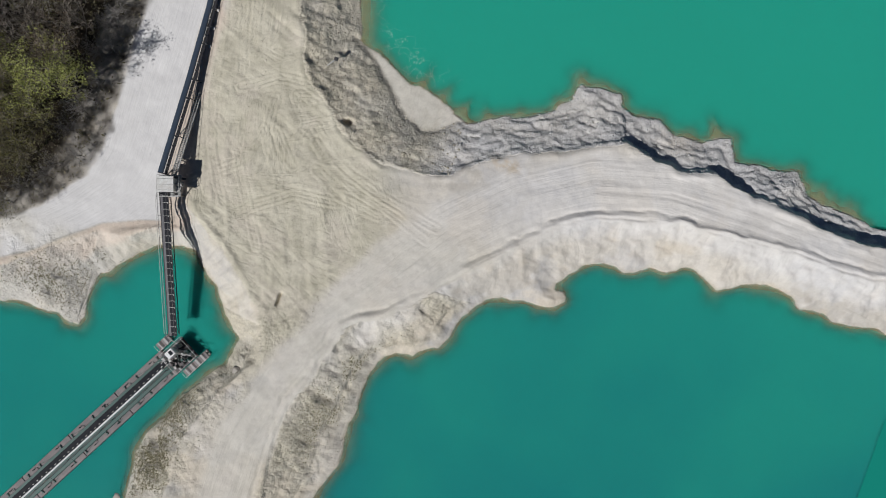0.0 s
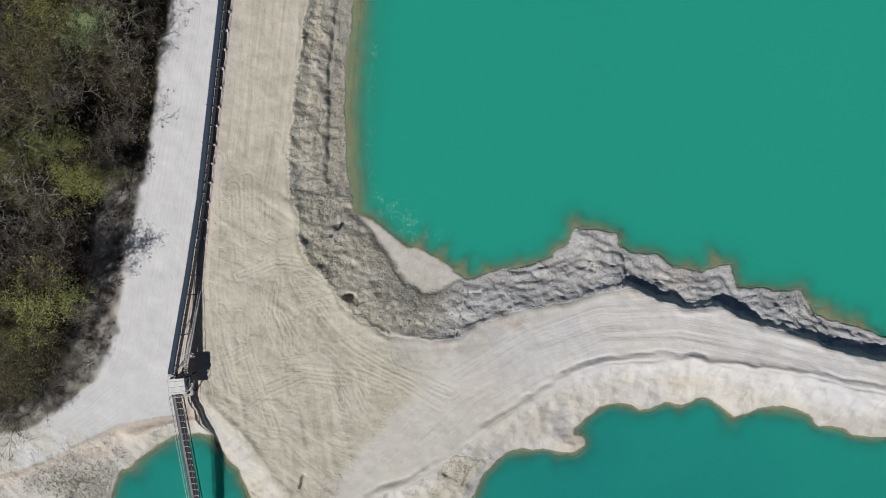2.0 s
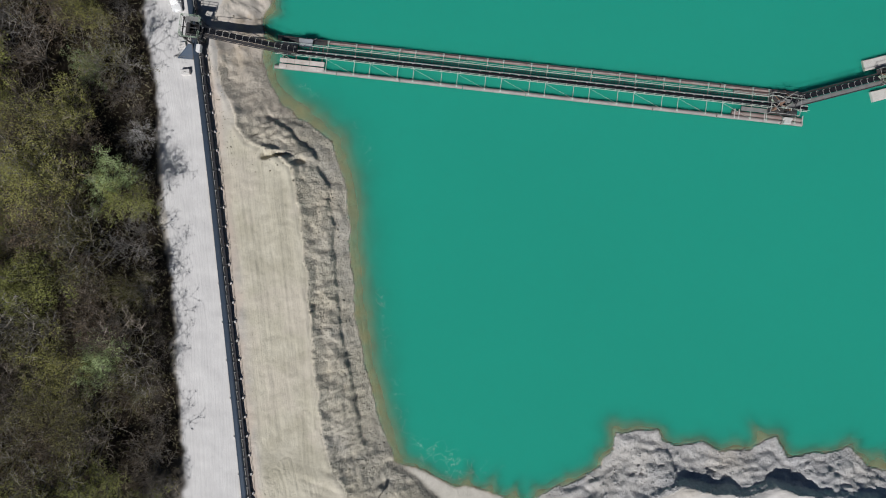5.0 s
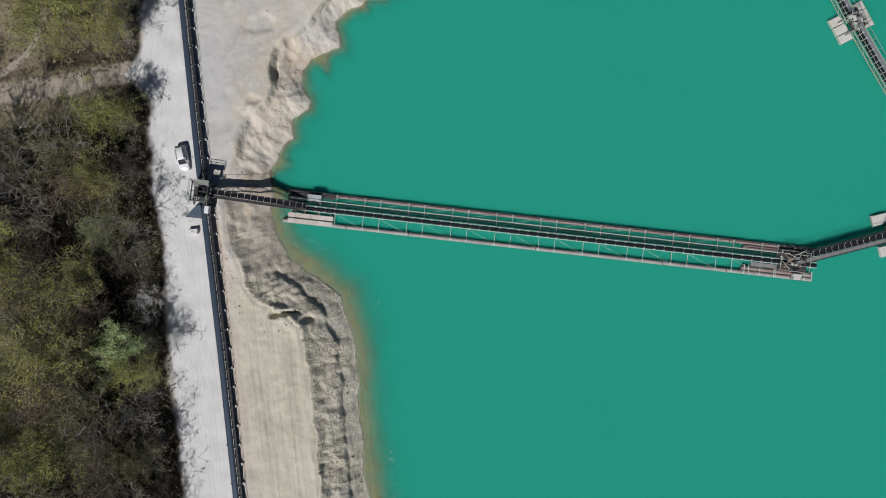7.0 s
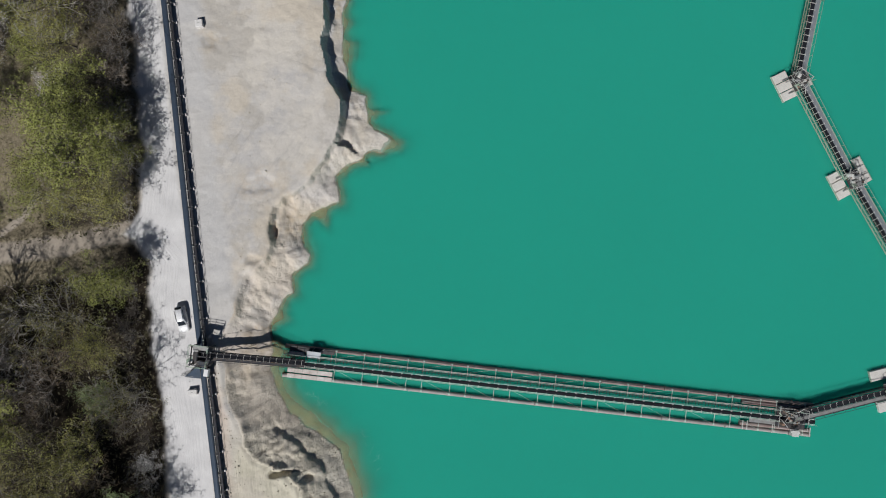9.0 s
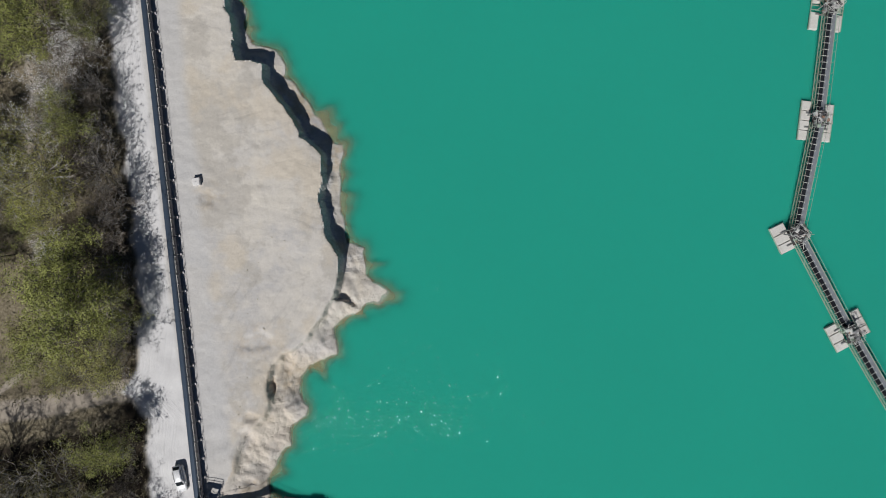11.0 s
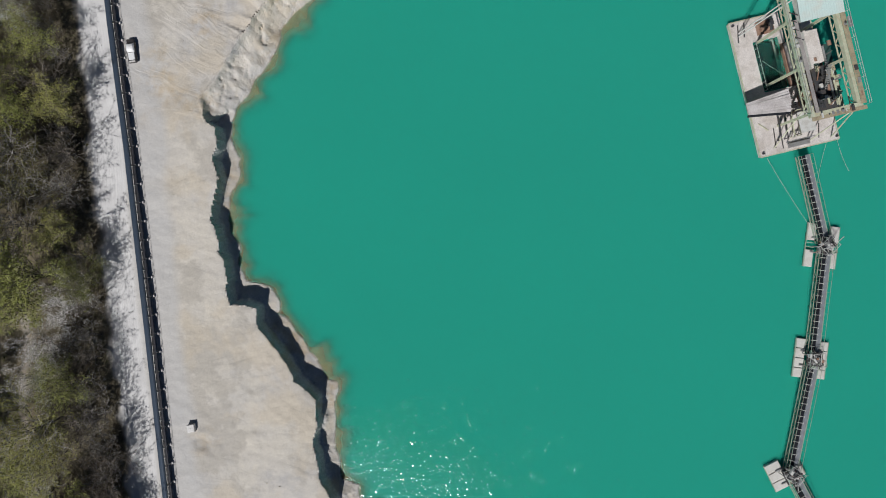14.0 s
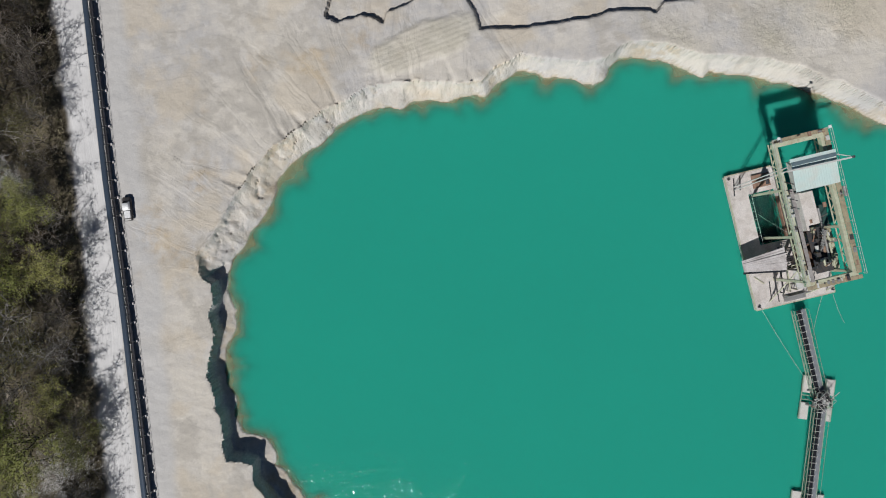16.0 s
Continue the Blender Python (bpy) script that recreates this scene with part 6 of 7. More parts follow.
    for q in range(5):
        part("floor_beam", Kit().beam((3.6 + q * 0.25, 6.6 - 0.02 * q, 2.6), (8.8 + q * 0.1, 6.0 + 0.25 * q, 2.6), 0.14), MINT_STEEL if q % 2 else DARK_STEEL, root)
    for x in (3.7, 4.9, 6.1, 7.3):
        part("floor_beam", Kit().beam((x, 2.2, 2.2), (x + 0.2, 6.4, 2.5), 0.18).beam((x, 2.2, 0.9), (x, 2.2, 2.2), 0.14), DARK_STEEL if x < 5 else MINT_STEEL, root)
    part("control_platform", Kit().box(6.9, 9.6, 2.4, 6.2, 3.0, 3.15), PALE_STEEL, root)
    for x, y in ((7.0, 2.5), (9.5, 2.5), (7.0, 6.1), (9.5, 6.1)):
        part("platform_leg", Kit().beam((x, y, 0.9), (x, y, 3.0), 0.14), DARK_STEEL, root)
    part("head_frame", Kit().box(5.2, 9.0, 0.4, 1.2, 0.92, 1.5).beam((5.2, 1.5, 0.9), (5.2, 1.5, 3.2), 0.16).beam((9.0, 1.5, 0.9), (9.0, 1.5, 3.2), 0.16).beam((5.2, 1.5, 3.2), (9.0, 1.5, 3.2), 0.18), STEEL, root)
    for x0, y0, x1, y1 in ((3.0, 1.0, 3.4, 4.6), (4.3, 0.6, 4.5, 3.6), (11.0, 1.0, 11.6, 3.6), (0.9, 6.0, 2.4, 4.4)):
        part("deck_bar", Kit().beam((x0, y0, 1.0), (x1, y1, 1.0), 0.14), DARK_STEEL if x0 > 1 else MINT_STEEL, root)
    for x in (0.5, 14.2):
        for y in (0.5, 24.4) if x < 1 else (0.5, 12.0):
            part("bollard", Kit().tube((x, y, 0.9), (x, y, 1.35), 0.16, n=8).tube((x - 0.3, y, 1.2), (x + 0.3, y, 1.2), 0.07, n=6), DARK_STEEL, root)
    pool = Kit().beam((3.5, 11.6, 1.9), (3.5, 20.8, 1.9), 0.05)
    for q in range(7):
        pool.beam((3.5, 11.6 + q * 1.53, 0.9), (3.5, 11.6 + q * 1.53, 1.9), 0.05)
    part("pool_rail", pool, PALE_STEEL, root)
    part("life_raft", Kit().tube((13.75, 17.2, top + 0.1), (13.75, 18.9, top + 0.1), 0.3, n=10), STEEL, root)


dredger()


def rope(name, a, b, sag, label):
    """A thin slack line."""
    k, last = Kit(), None
    for q in range(13):
        f = q / 12
        p = Vector(a).lerp(Vector(b), f) - Vector((0, 0, sag * 4 * f * (1 - f)))
        if last is not None:
            k.tube(last, p, 0.03, n=4, caps=False)
        last = p
    ob = new(name, k.mesh(name, ROPE))
    return tagged(ob, label, "rope", "mooring lines")


for a, b in (((38.6, 214.6, 1.2), (46.6, 202.0, 0.7)), ((51.8, 217.0, 1.2), (54.6, 211.5, 0.05)), ((49.9, 216.8, 1.2), (48.6, 208.0, 0.05)), ((38.3, 231.5, 1.2), (46.4, 226.5, 1.5))):
    rope("mooring_line", a, b, 0.3, "thin pale slack mooring line")


# ---- transfer station over the long conveyor ----
def transfer_station():
    root = thing("transfer_station", pose(-63.3, 107.6, 4.0, 0, 0, -7), "open steel transfer station straddling the conveyor beside the road", "tower")
    for x in (-1.5, 1.3):
        for y in (-1.6, 1.6):
            part("leg", Kit().beam((x, y, -0.4), (x, y, 3.6), 0.2), DARK_STEEL, root)
    deck = Kit()
    for q in range(9):
        deck.box(-1.6 + q * 0.36, -1.34 + q * 0.36, -1.7, 0.4, 2.2, 2.26)
    part("grating", deck, DARK_STEEL, root)
    beams = Kit()
    for y in (-1.6, 0.0, 1.6):
        beams.beam((-1.7, y, 3.5), (1.5, y, 3.5), 0.16)
    for x in (-1.5, 1.3):
        beams.beam((x, -1.8, 3.5), (x, 1.8, 3.5), 0.16).beam((x, -1.6, 0), (x, 1.6, 3.3), 0.09)
    part("top_frame", beams, DARK_STEEL, root)
    part("chute", Kit().add([(-0.9, -0.9, 3.2), (0.9, -0.9, 3.2), (0.9, 0.7, 3.2), (-0.9, 0.7, 3.2), (-0.45, -0.5, 1.5), (0.45, -0.5, 1.5), (0.45, 0.4, 1.5), (-0.45, 0.4, 1.5)],
                            [(0, 4, 5, 1), (1, 5, 6, 2), (2, 6, 7, 3), (3, 7, 4, 0), (1, 5, 4, 0), (2, 6, 5, 1), (3, 7, 6, 2), (0, 4, 7, 3)]), DARK_STEEL, root)
    part("drum", Kit().tube((-0.6, -0.75, 3.4), (-0.6, 0.75, 3.4), 0.36, n=12), DARK_STEEL, root)
    part("drive_motor", Kit().tube((-0.6, 0.9, 3.4), (-0.6, 1.7, 3.4), 0.26, n=10).box(-1.0, -0.2, 0.8, 1.1, 3.0, 3.8), STEEL, root)
    part("top_plate", Kit().box(-1.2, 1.4, 1.1, 1.9, 3.6, 3.68), STEEL, root)
    rail = Kit()
    for a, b in (((-1.7, -1.8), (-1.7, 1.8)), ((-1.7, -1.8), (1.5, -1.8)), ((-1.7, 1.9), (1.5, 1.9)), ((1.5, -1.8), (1.5, -0.6)), ((1.5, 0.8), (1.5, 1.9))):
        rail.beam((*a, 4.5), (*b, 4.5), 0.06).beam((*a, 4.0), (*b, 4.0), 0.05)
        for q in range(3):
            x, y = a[0] + (b[0] - a[0]) * q / 2, a[1] + (b[1] - a[1]) * q / 2
            rail.beam((x, y, 3.4), (x, y, 4.5), 0.06)
    part("handrail", rail, GREEN_STEEL, root)
    part("cabinet", Kit().box(0.6, 1.35, -3.6, -2.3, 1.4, 2.3, 0.05), WHITE, root, "white switch cabinet")
    ladder = Kit()
    for s in (-0.25, 0.25):
        ladder.beam((-2.6, -1.0 + s, -0.1), (-1.8, -1.0 + s, 4.2), 0.06)
    for q in range(12):
        ladder.beam((-2.6 + 0.8 * q / 12, -1.25, 0.1 + q * 0.34), (-2.6 + 0.8 * q / 12, -0.75, 0.1 + q * 0.34), 0.05)
    part("ladder", ladder, GREEN_STEEL, root)
    # open hopper beside it
    hop = thing("feed_hopper", pose(-65.0, 104.6, ground_z(-65.2, 104.6), 0, 0, -14), "blue-grey steel feed hopper standing on the gravel", "hopper")
    k = Kit().plate([(-1.9, -1.7, 0.25), (0.9, -1.3, 0.3), (0.9, 0.9, 1.9), (0.2, 0.9, 1.9)], 0.08)
    part("ramp_plate", k, HOOD, hop)
    part("back_plate", Kit().plate([(0.9, -1.3, 0.3), (1.0, -1.3, 0.3), (1.0, 1.0, 2.1), (0.9, 1.0, 2.1)], 0.3), DARK_STEEL, hop)
    bars = Kit()
    for q in range(7):
        bars.beam((-2.6 + q * 0.32, -1.75 + 0.1 * q, 0.05), (-2.3 + q * 0.32, -1.25 + 0.1 * q, 0.5), 0.07)
    bars.beam((-2.7, -1.6, 0.3), (-0.4, -1.2, 0.5), 0.07)
    part("grid", bars, STEEL, hop)
    for x, y in ((-1.4, -1.5), (0.8, -1.2), (0.8, 0.8), (0.2, 0.8)):
        part("leg", Kit().beam((x, y, -0.2), (x, y, 0.4 if y < 0 else 1.8), 0.12), DARK_STEEL, hop)


transfer_station()


def block(at, turn, size, label, name="concrete_block"):
    z = ground_z(*at)
    root = thing(name, pose(at[0], at[1], z, 0, 0, turn), label, "block", "loose blocks")
    x, y, h = size
    part("body", Kit().box(-x / 2, x / 2, -y / 2, y / 2, -0.15, h, 0.05), CONCRETE, root)
    part("lifting_eye", Kit().beam((-0.15, 0, h), (0.15, 0, h), 0.08).beam((-0.15, 0, h - 0.05), (-0.15, 0, h + 0.05), 0.06), STEEL, root)


block((-65.7, 100.8), 6, (1.6, 0.9, 0.75), "pale concrete block lying on the gravel road")
block((-66.3, 105.8), 10, (1.1, 0.75, 0.5), "small pale concrete block beside the transfer station")
block((-64.7, 166.1), 8, (1.25, 1.3, 0.9), "pale concrete block on churned bare ground")


# ---- vehicles ----
def loft(rows):
    """A closed shell through cross sections (x, half width low, half width high, z low, z high)."""
    k, n = Kit(), 8
    verts, faces = [], []
    for x, wl, wh, z0, z1 in rows:
        verts += [(x, -wl, z0), (x, -wl * 1.02, (z0 + z1) * 0.5), (x, -wh, z1 - 0.04), (x, -wh * 0.85, z1), (x, wh * 0.85, z1), (x, wh, z1 - 0.04), (x, wl * 1.02, (z0 + z1) * 0.5), (x, wl, z0)]
    for r in range(len(rows) - 1):
        for q in range(n):
            a, b = r * n + q, r * n + (q + 1) % n
            faces.append((a, a + n, b + n, b))
    faces += [tuple(range(n)), tuple(reversed(range((len(rows) - 1) * n, len(rows) * n)))]
    return k.add(verts, faces)


def car():
    root = thing("car", pose(-67.6, 113.7, ground_z(-67.6, 113.7), 0, 0, -77) @ Matrix.Scale(1.04, 4), "white estate car parked on the gravel road", "car")
    body = part("body", loft([(2.2, 0.70, 0.62, 0.34, 0.62), (2.05, 0.84, 0.76, 0.25, 0.78), (1.2, 0.89, 0.80, 0.22, 0.92), (0.0, 0.90, 0.84, 0.2, 0.98), (-1.4, 0.90, 0.84, 0.22, 1.0), (-2.0, 0.86, 0.80, 0.26, 0.98), (-2.2, 0.78, 0.72, 0.4, 0.9)]), WHITE, root, soft=True)
    shell = part("cabin", loft([(1.05, 0.76, 0.66, 0.9, 0.94), (0.3, 0.76, 0.60, 0.9, 1.44), (-0.6, 0.76, 0.60, 0.9, 1.50), (-1.7, 0.74, 0.58, 0.9, 1.45), (-2.12, 0.72, 0.62, 0.9, 0.98)]), WHITE, root, soft=True)
    part("windscreen", Kit().plate([(1.06, -0.64, 1.00), (1.06, 0.64, 1.00), (0.36, 0.55, 1.455), (0.36, -0.55, 1.455)], 0.02), GLASS, shell, "dark windscreen")
    part("rear_window", Kit().plate([(-1.74, -0.52, 1.47), (-1.74, 0.52, 1.47), (-2.13, 0.58, 1.08), (-2.13, -0.58, 1.08)], 0.02), GLASS, shell)
    for s in (-1, 1):
        part("side_window", Kit().beam((0.2, s * 0.70, 1.2), (-1.6, s * 0.70, 1.2), 0.05, 0.3), GLASS, shell)
        part("roof_rail", Kit().beam((0.1, s * 0.54, 1.52), (-1.5, s * 0.54, 1.53), 0.04), STEEL, shell)
        part("mirror", Kit().box(0.62, 0.8, s * 1.0 - 0.1, s * 1.0 + 0.1, 0.95, 1.1, 0.03), WHITE, body)
        part("headlight", Kit().box(1.95, 2.16, s * 0.62 - 0.14, s * 0.62 + 0.14, 0.6, 0.72, 0.03), PALE_STEEL, body)
        part("tail_light", Kit().box(-2.2, -2.08, s * 0.7 - 0.08, s * 0.7 + 0.08, 0.7, 0.95, 0.02), RUST, body)
        for x in (1.35, -1.3):
            wheel = part("wheel", Kit().tube((x, s * 0.70, 0.31), (x, s * 0.90, 0.31), 0.31, n=16), TYRE, root)
            part("rim", Kit().tube((x, s * 0.895, 0.31), (x, s * 0.915, 0.31), 0.2, n=12), STEEL, wheel)


def pickup():
    root = thing("pickup_truck", pose(-75.0, 233.0, ground_z(-75.0, 233.0), 0, 0, 97) @ Matrix.Diagonal((0.98, 0.88, 0.9, 1)), "white and black pickup truck parked beside the conveyor", "truck")
    body = part("body", loft([(2.15, 0.68, 0.6, 0.4, 0.75), (1.95, 0.78, 0.72, 0.35, 0.9), (0.0, 0.82, 0.78, 0.35, 0.95), (-2.0, 0.82, 0.78, 0.4, 0.95), (-2.2, 0.76, 0.7, 0.5, 0.9)]), DARK_STEEL, root, "dark painted body", soft=True)
    cab = part("cab", loft([(1.3, 0.72, 0.62, 0.9, 0.96), (0.95, 0.72, 0.62, 0.9, 1.5), (-0.1, 0.72, 0.62, 0.9, 1.56), (-0.3, 0.72, 0.66, 0.9, 1.0)]), WHITE, root, soft=True)
    part("windscreen", Kit().plate([(1.42, -0.6, 1.0), (1.42, 0.6, 1.0), (1.02, 0.55, 1.47), (1.02, -0.55, 1.47)], 0.02), GLASS, cab)
    part("cargo_cover", Kit().box(-1.7, -0.42, -0.62, 0.62, 0.95, 1.08, 0.03), WHITE, root, "white cargo cover")
    part("tail_board", Kit().box(-2.12, -1.85, -0.62, 0.62, 0.92, 1.0, 0.02), PALE_STEEL, root)
    for s in (-1, 1):
        for x in (1.35, -1.35):
            wheel = part("wheel", Kit().tube((x, s * 0.66, 0.34), (x, s * 0.84, 0.34), 0.34, n=14), TYRE, root)
            part("rim", Kit().tube((x, s * 0.835, 0.34), (x, s * 0.855, 0.34), 0.2, n=10), STEEL, wheel)


car()
pickup()

# survey pole on the slope, boulder by the creek
pole = thing("marker_pole", pose(-31.6, 23.9, ground_z(-31.6, 23.9)), "dark leaning marker pole on the silt slope", "pole")
part("shaft", Kit().tube((-1.2, -1.0, -0.2), (0.9, 1.0, 1.3), 0.09, n=8), STEEL, pole)
part("head", Kit().box(0.6, 1.2, 0.7, 1.3, 1.1, 1.6, 0.05), DARK_STEEL, pole)


def boulder(at, r, seed):
    rng = random.Random(seed)
    bm = bmesh.new()
    bmesh.ops.create_icosphere(bm, subdivisions=3, radius=r)
    for v in bm.verts:
        v.co *= 1 + 0.28 * noise.noise(v.co * 1.3 / r + Vector((seed, 0, 0)))
        v.co.z *= 0.62
    mesh = bpy.data.meshes.new("boulder")
    bm.to_mesh(mesh)
    bm.free()
    mesh.materials.append(STONE)
    ob = new("boulder", mesh)
    ob.matrix_basis = pose(at[0], at[1], ground_z(*at) + r * 0.25, 0, 0, rng.uniform(0, 360))
    return tagged(ob, "pale grey weathered boulder on the bank", "boulder", "boulders")


boulder((-29.6, -33.2), 0.75, 3)
boulder((-35.2, -31.6), 0.8, 4)
boulder((-43.5, -63.5), 0.9, 6)


# ---- loose clods on the banks ----
def clods(name, label, mat, areas, seed):
    """Lumps of broken clay strewn over stretches of bank: x0, x1, y0, y1, number, largest, wet ground only."""
    rng = np.random.default_rng(seed)
    corners = np.array([(1, 0, 0), (0, 1, 0), (-1, 0, 0), (0, -1, 0), (0, 0, 1), (0.7, 0.7, -0.5), (-0.7, 0.7, -0.5), (0, -0.8, -0.6)], float)
    sides = np.array([(0, 1, 4), (1, 2, 4), (2, 3, 4), (3, 0, 4), (0, 5, 1), (1, 6, 2), (2, 7, 3), (3, 7, 0)])
    cos, faces, total = [], [], 0
    for x0, x1, y0, y1, n, most, wet_only in areas:
        x, y = rng.uniform(x0, x1, n), rng.uniform(y0, y1, n)
        i, j = np.clip(np.searchsorted(gys, y), 0, len(gys) - 1), np.clip(np.searchsorted(gxs, x), 0, len(gxs) - 1)
        ok = (WATER_D[i, j] < 0) & (MASKS["road"][i, j] < 0.2) & ((MASKS["damp_shade"][i, j] > 0.25) | (not wet_only)) & (wave(x, y, 5, 90, 2) > -0.25)
        x, y, z = x[ok], y[ok], LAND_Z[i, j][ok]
        m = len(x)
        r = 0.07 + (most - 0.07) * rng.random(m) ** 3
        shape = corners[None] * rng.uniform(0.6, 1.3, (m, 8, 1)) * rng.uniform(0.6, 1.2, (m, 1, 3)) * r[:, None, None]
        a = rng.uniform(0, 6.28, m)
        ca, sa = np.cos(a)[:, None], np.sin(a)[:, None]
        co = np.stack([shape[..., 0] * ca - shape[..., 1] * sa + x[:, None], shape[..., 0] * sa + shape[..., 1] * ca + y[:, None], shape[..., 2] * 0.75 + (z + 0.15 * r)[:, None]], -1)
        cos.append(co.reshape(-1, 3))
        faces.append((sides[None] + 8 * np.arange(m)[:, None, None] + total).reshape(-1, 3))
        total += 8 * m
    mesh = bpy.data.meshes.new(name)
    mesh.from_pydata(np.concatenate(cos).tolist(), [], np.concatenate(faces).tolist())
    mesh.materials.append(mat)
    tagged(new(name, mesh), label, "clods", kind="stuff")


def clod_material(name, a, b):
    m, t, p = material(name, 0.95)
    geo = t.nodes.new("ShaderNodeNewGeometry")
    c = blend(t, geo.outputs["Random Per Island"], a, b)
    t.links.new(blend(t, 0.5, c, ramp(t, noise_of(t, 5.0, 4), (0.3, 0.7), (0.7, 1.2)), "MULTIPLY"), p.inputs["Base Color"])
    p.inputs["Specular IOR Level"].default_value = 0.2
    return m


clods("clay_clods", "khaki lumps of broken clay strewn on the bank", clod_material("broken_clay", (0.27, 0.245, 0.19), (0.44, 0.40, 0.32)), ((-48, -29, 28, 100, 5000, 0.26, True), (-40, -5, 9, 32, 2600, 0.28, True), (-62, -47, 82, 112, 500, 0.22, False)), 21)
clods("pale_clods", "pale lumps of dry clay on the quarry floor", clod_material("dry_clay", (0.42, 0.39, 0.31), (0.55, 0.51, 0.42)), ((-52, -20, -12, 32, 250, 0.2, False), (-58, -40, 112, 160, 120, 0.2, False), (-42, -30, -60, -28, 500, 0.2, False), (-20, -4, -45, -12, 500, 0.2, False)), 22)
clods("grey_clods", "blue-grey lumps of silt under the spit's ledges", clod_material("broken_silt", (0.33, 0.325, 0.32), (0.58, 0.57, 0.555)), ((-8, 72, 17, 37, 6000, 0.24, True),), 23)


# ---- the wood beside the road ----
def leaf_material(name, a, b, rough=0.6):
    m, t, p = material(name, rough)
    info = t.nodes.new("ShaderNodeObjectInfo")
    geo = t.nodes.new("ShaderNodeNewGeometry")
    c = blend(t, geo.outputs["Random Per Island"], a, b)
    c = blend(t, 1.0, c, ramp(t, info.outputs["Random"], (0.0, 0.65), (1.0, 1.35)), "MULTIPLY")
    t.links.new(c, p.inputs["Base Color"])
    p.inputs["Specular IOR Level"].default_value = 0.25
    return m


BARK = plain("grey_brown_bark", (0.13, 0.11, 0.09), 0.9, stain=(0.20, 0.185, 0.16), amount=0.8)
TWIG = leaf_material("thin_twigs", (0.10, 0.085, 0.068), (0.23, 0.20, 0.17), 0.9)
TWIG_PALE = leaf_material("pale_twigs", (0.19, 0.172, 0.155), (0.33, 0.31, 0.285), 0.9)
LEAF_OLIVE = leaf_material("olive_buds", (0.16, 0.155, 0.040), (0.32, 0.31, 0.10))
LEAF_DUSK = leaf_material("dusky_olive_leaves", (0.075, 0.070, 0.022), (0.19, 0.175, 0.06))
LEAF_GREEN = leaf_material("fresh_green_leaves", (0.155, 0.165, 0.04), (0.30, 0.315, 0.09))
LEAF_PALE = leaf_material("silvery_green_leaves", (0.20, 0.28, 0.09), (0.44, 0.52, 0.27))
LEAF_BROWN = leaf_material("brown_buds", (0.09, 0.066, 0.042), (0.20, 0.15, 0.095))
BLOSSOM = leaf_material("white_blossom", (0.50, 0.48, 0.45), (0.75, 0.73, 0.70))
WEED = leaf_material("low_weeds", (0.13, 0.125, 0.055), (0.34, 0.30, 0.20), 0.9)
SCRUB = leaf_material("dry_scrub", (0.06, 0.055, 0.025), (0.19, 0.165, 0.105), 0.9)


def tree_meshes(seed, height, spread, leaves, leaf_size, leaf_mat, twig_mat, droop=0.0):
    """Trunk with limbs, fine twigs, and leaf clumps of one tree."""
    rng = random.Random(seed)
    wood_kit, twig_kit, tips = Kit(), Kit(), []

    def grow(base, way, length, r, level):
        end, at, r0 = base, base, r
        steps = 3 if level < 2 else 2 if level == 2 else 1
        for q in range(steps):
            way = (way + Vector((rng.gauss(0, 0.16), rng.gauss(0, 0.16), rng.gauss(0.05, 0.1) - droop * level * 0.05))).normalized()
            end = at + way * (length / steps)
            r0 = max(r0, 0.026) if level > 2 else r0
            r1 = 0.0 if level == 4 else r0 * (0.80 if level else 0.86)
            if level == 4:
                twig_kit.spike(at, end, r0)
            else:
                (wood_kit if level < 2 else twig_kit).tube(at, end, r0, r1, n=6 if level == 0 else 4 if level < 2 else 3, caps=False)
            if level >= 2:
                tips.append((end, way))
            if level and level < 4:
                for _ in range(2 if level < 3 else 5):
                    side = Vector((rng.gauss(0, 1), rng.gauss(0, 1), rng.gauss(0.15, 0.5))).normalized()
                    grow(end, (way * 0.75 + side * 0.75).normalized(), length * rng.uniform(0.42, 0.62), r1 * 0.55, level + 1)
            at, r0 = end, r1
        return end

    trunk_h = height * 0.42
    top = grow(Vector((0, 0, -0.3)), Vector((rng.gauss(0, 0.06), rng.gauss(0, 0.06), 1)), trunk_h, 0.16, 0)
    limbs = 6
    for q in range(limbs):
        a = 2 * math.pi * (q + rng.uniform(-0.3, 0.3)) / limbs
        out = spread / height * rng.uniform(0.9, 1.6)
        base = Vector((0, 0, 0)).lerp(top, rng.uniform(0.6, 1.0))
        grow(base, Vector((math.cos(a) * out, math.sin(a) * out, rng.uniform(0.5, 1.0))).normalized(), height * rng.uniform(0.42, 0.58), 0.085, 1)
    grow(top, Vector((0, 0, 1)), height * 0.42, 0.09, 1)
    crown = Kit()
    for q in range(leaves):
        p, way = rng.choice(tips)
        p = p + Vector((rng.gauss(0, 0.3), rng.gauss(0, 0.3), rng.gauss(0, 0.25)))
        s = leaf_size * rng.uniform(0.6, 1.3)
        u = Vector((rng.gauss(0, 1), rng.gauss(0, 1), rng.gauss(0, 0.5))).normalized()
        v = u.cross(Vector((rng.gauss(0, 0.6), rng.gauss(0, 0.6), 1))).normalized()
        crown.add([p - u * s, p - v * s * 0.7, p + u * s * 0.8 + v * s * 0.5], [(0, 1, 2)])
    return wood_kit.mesh("trunk", BARK), twig_kit.mesh("branchwork", twig_mat), crown.mesh("crown", leaf_mat) if leaves else None


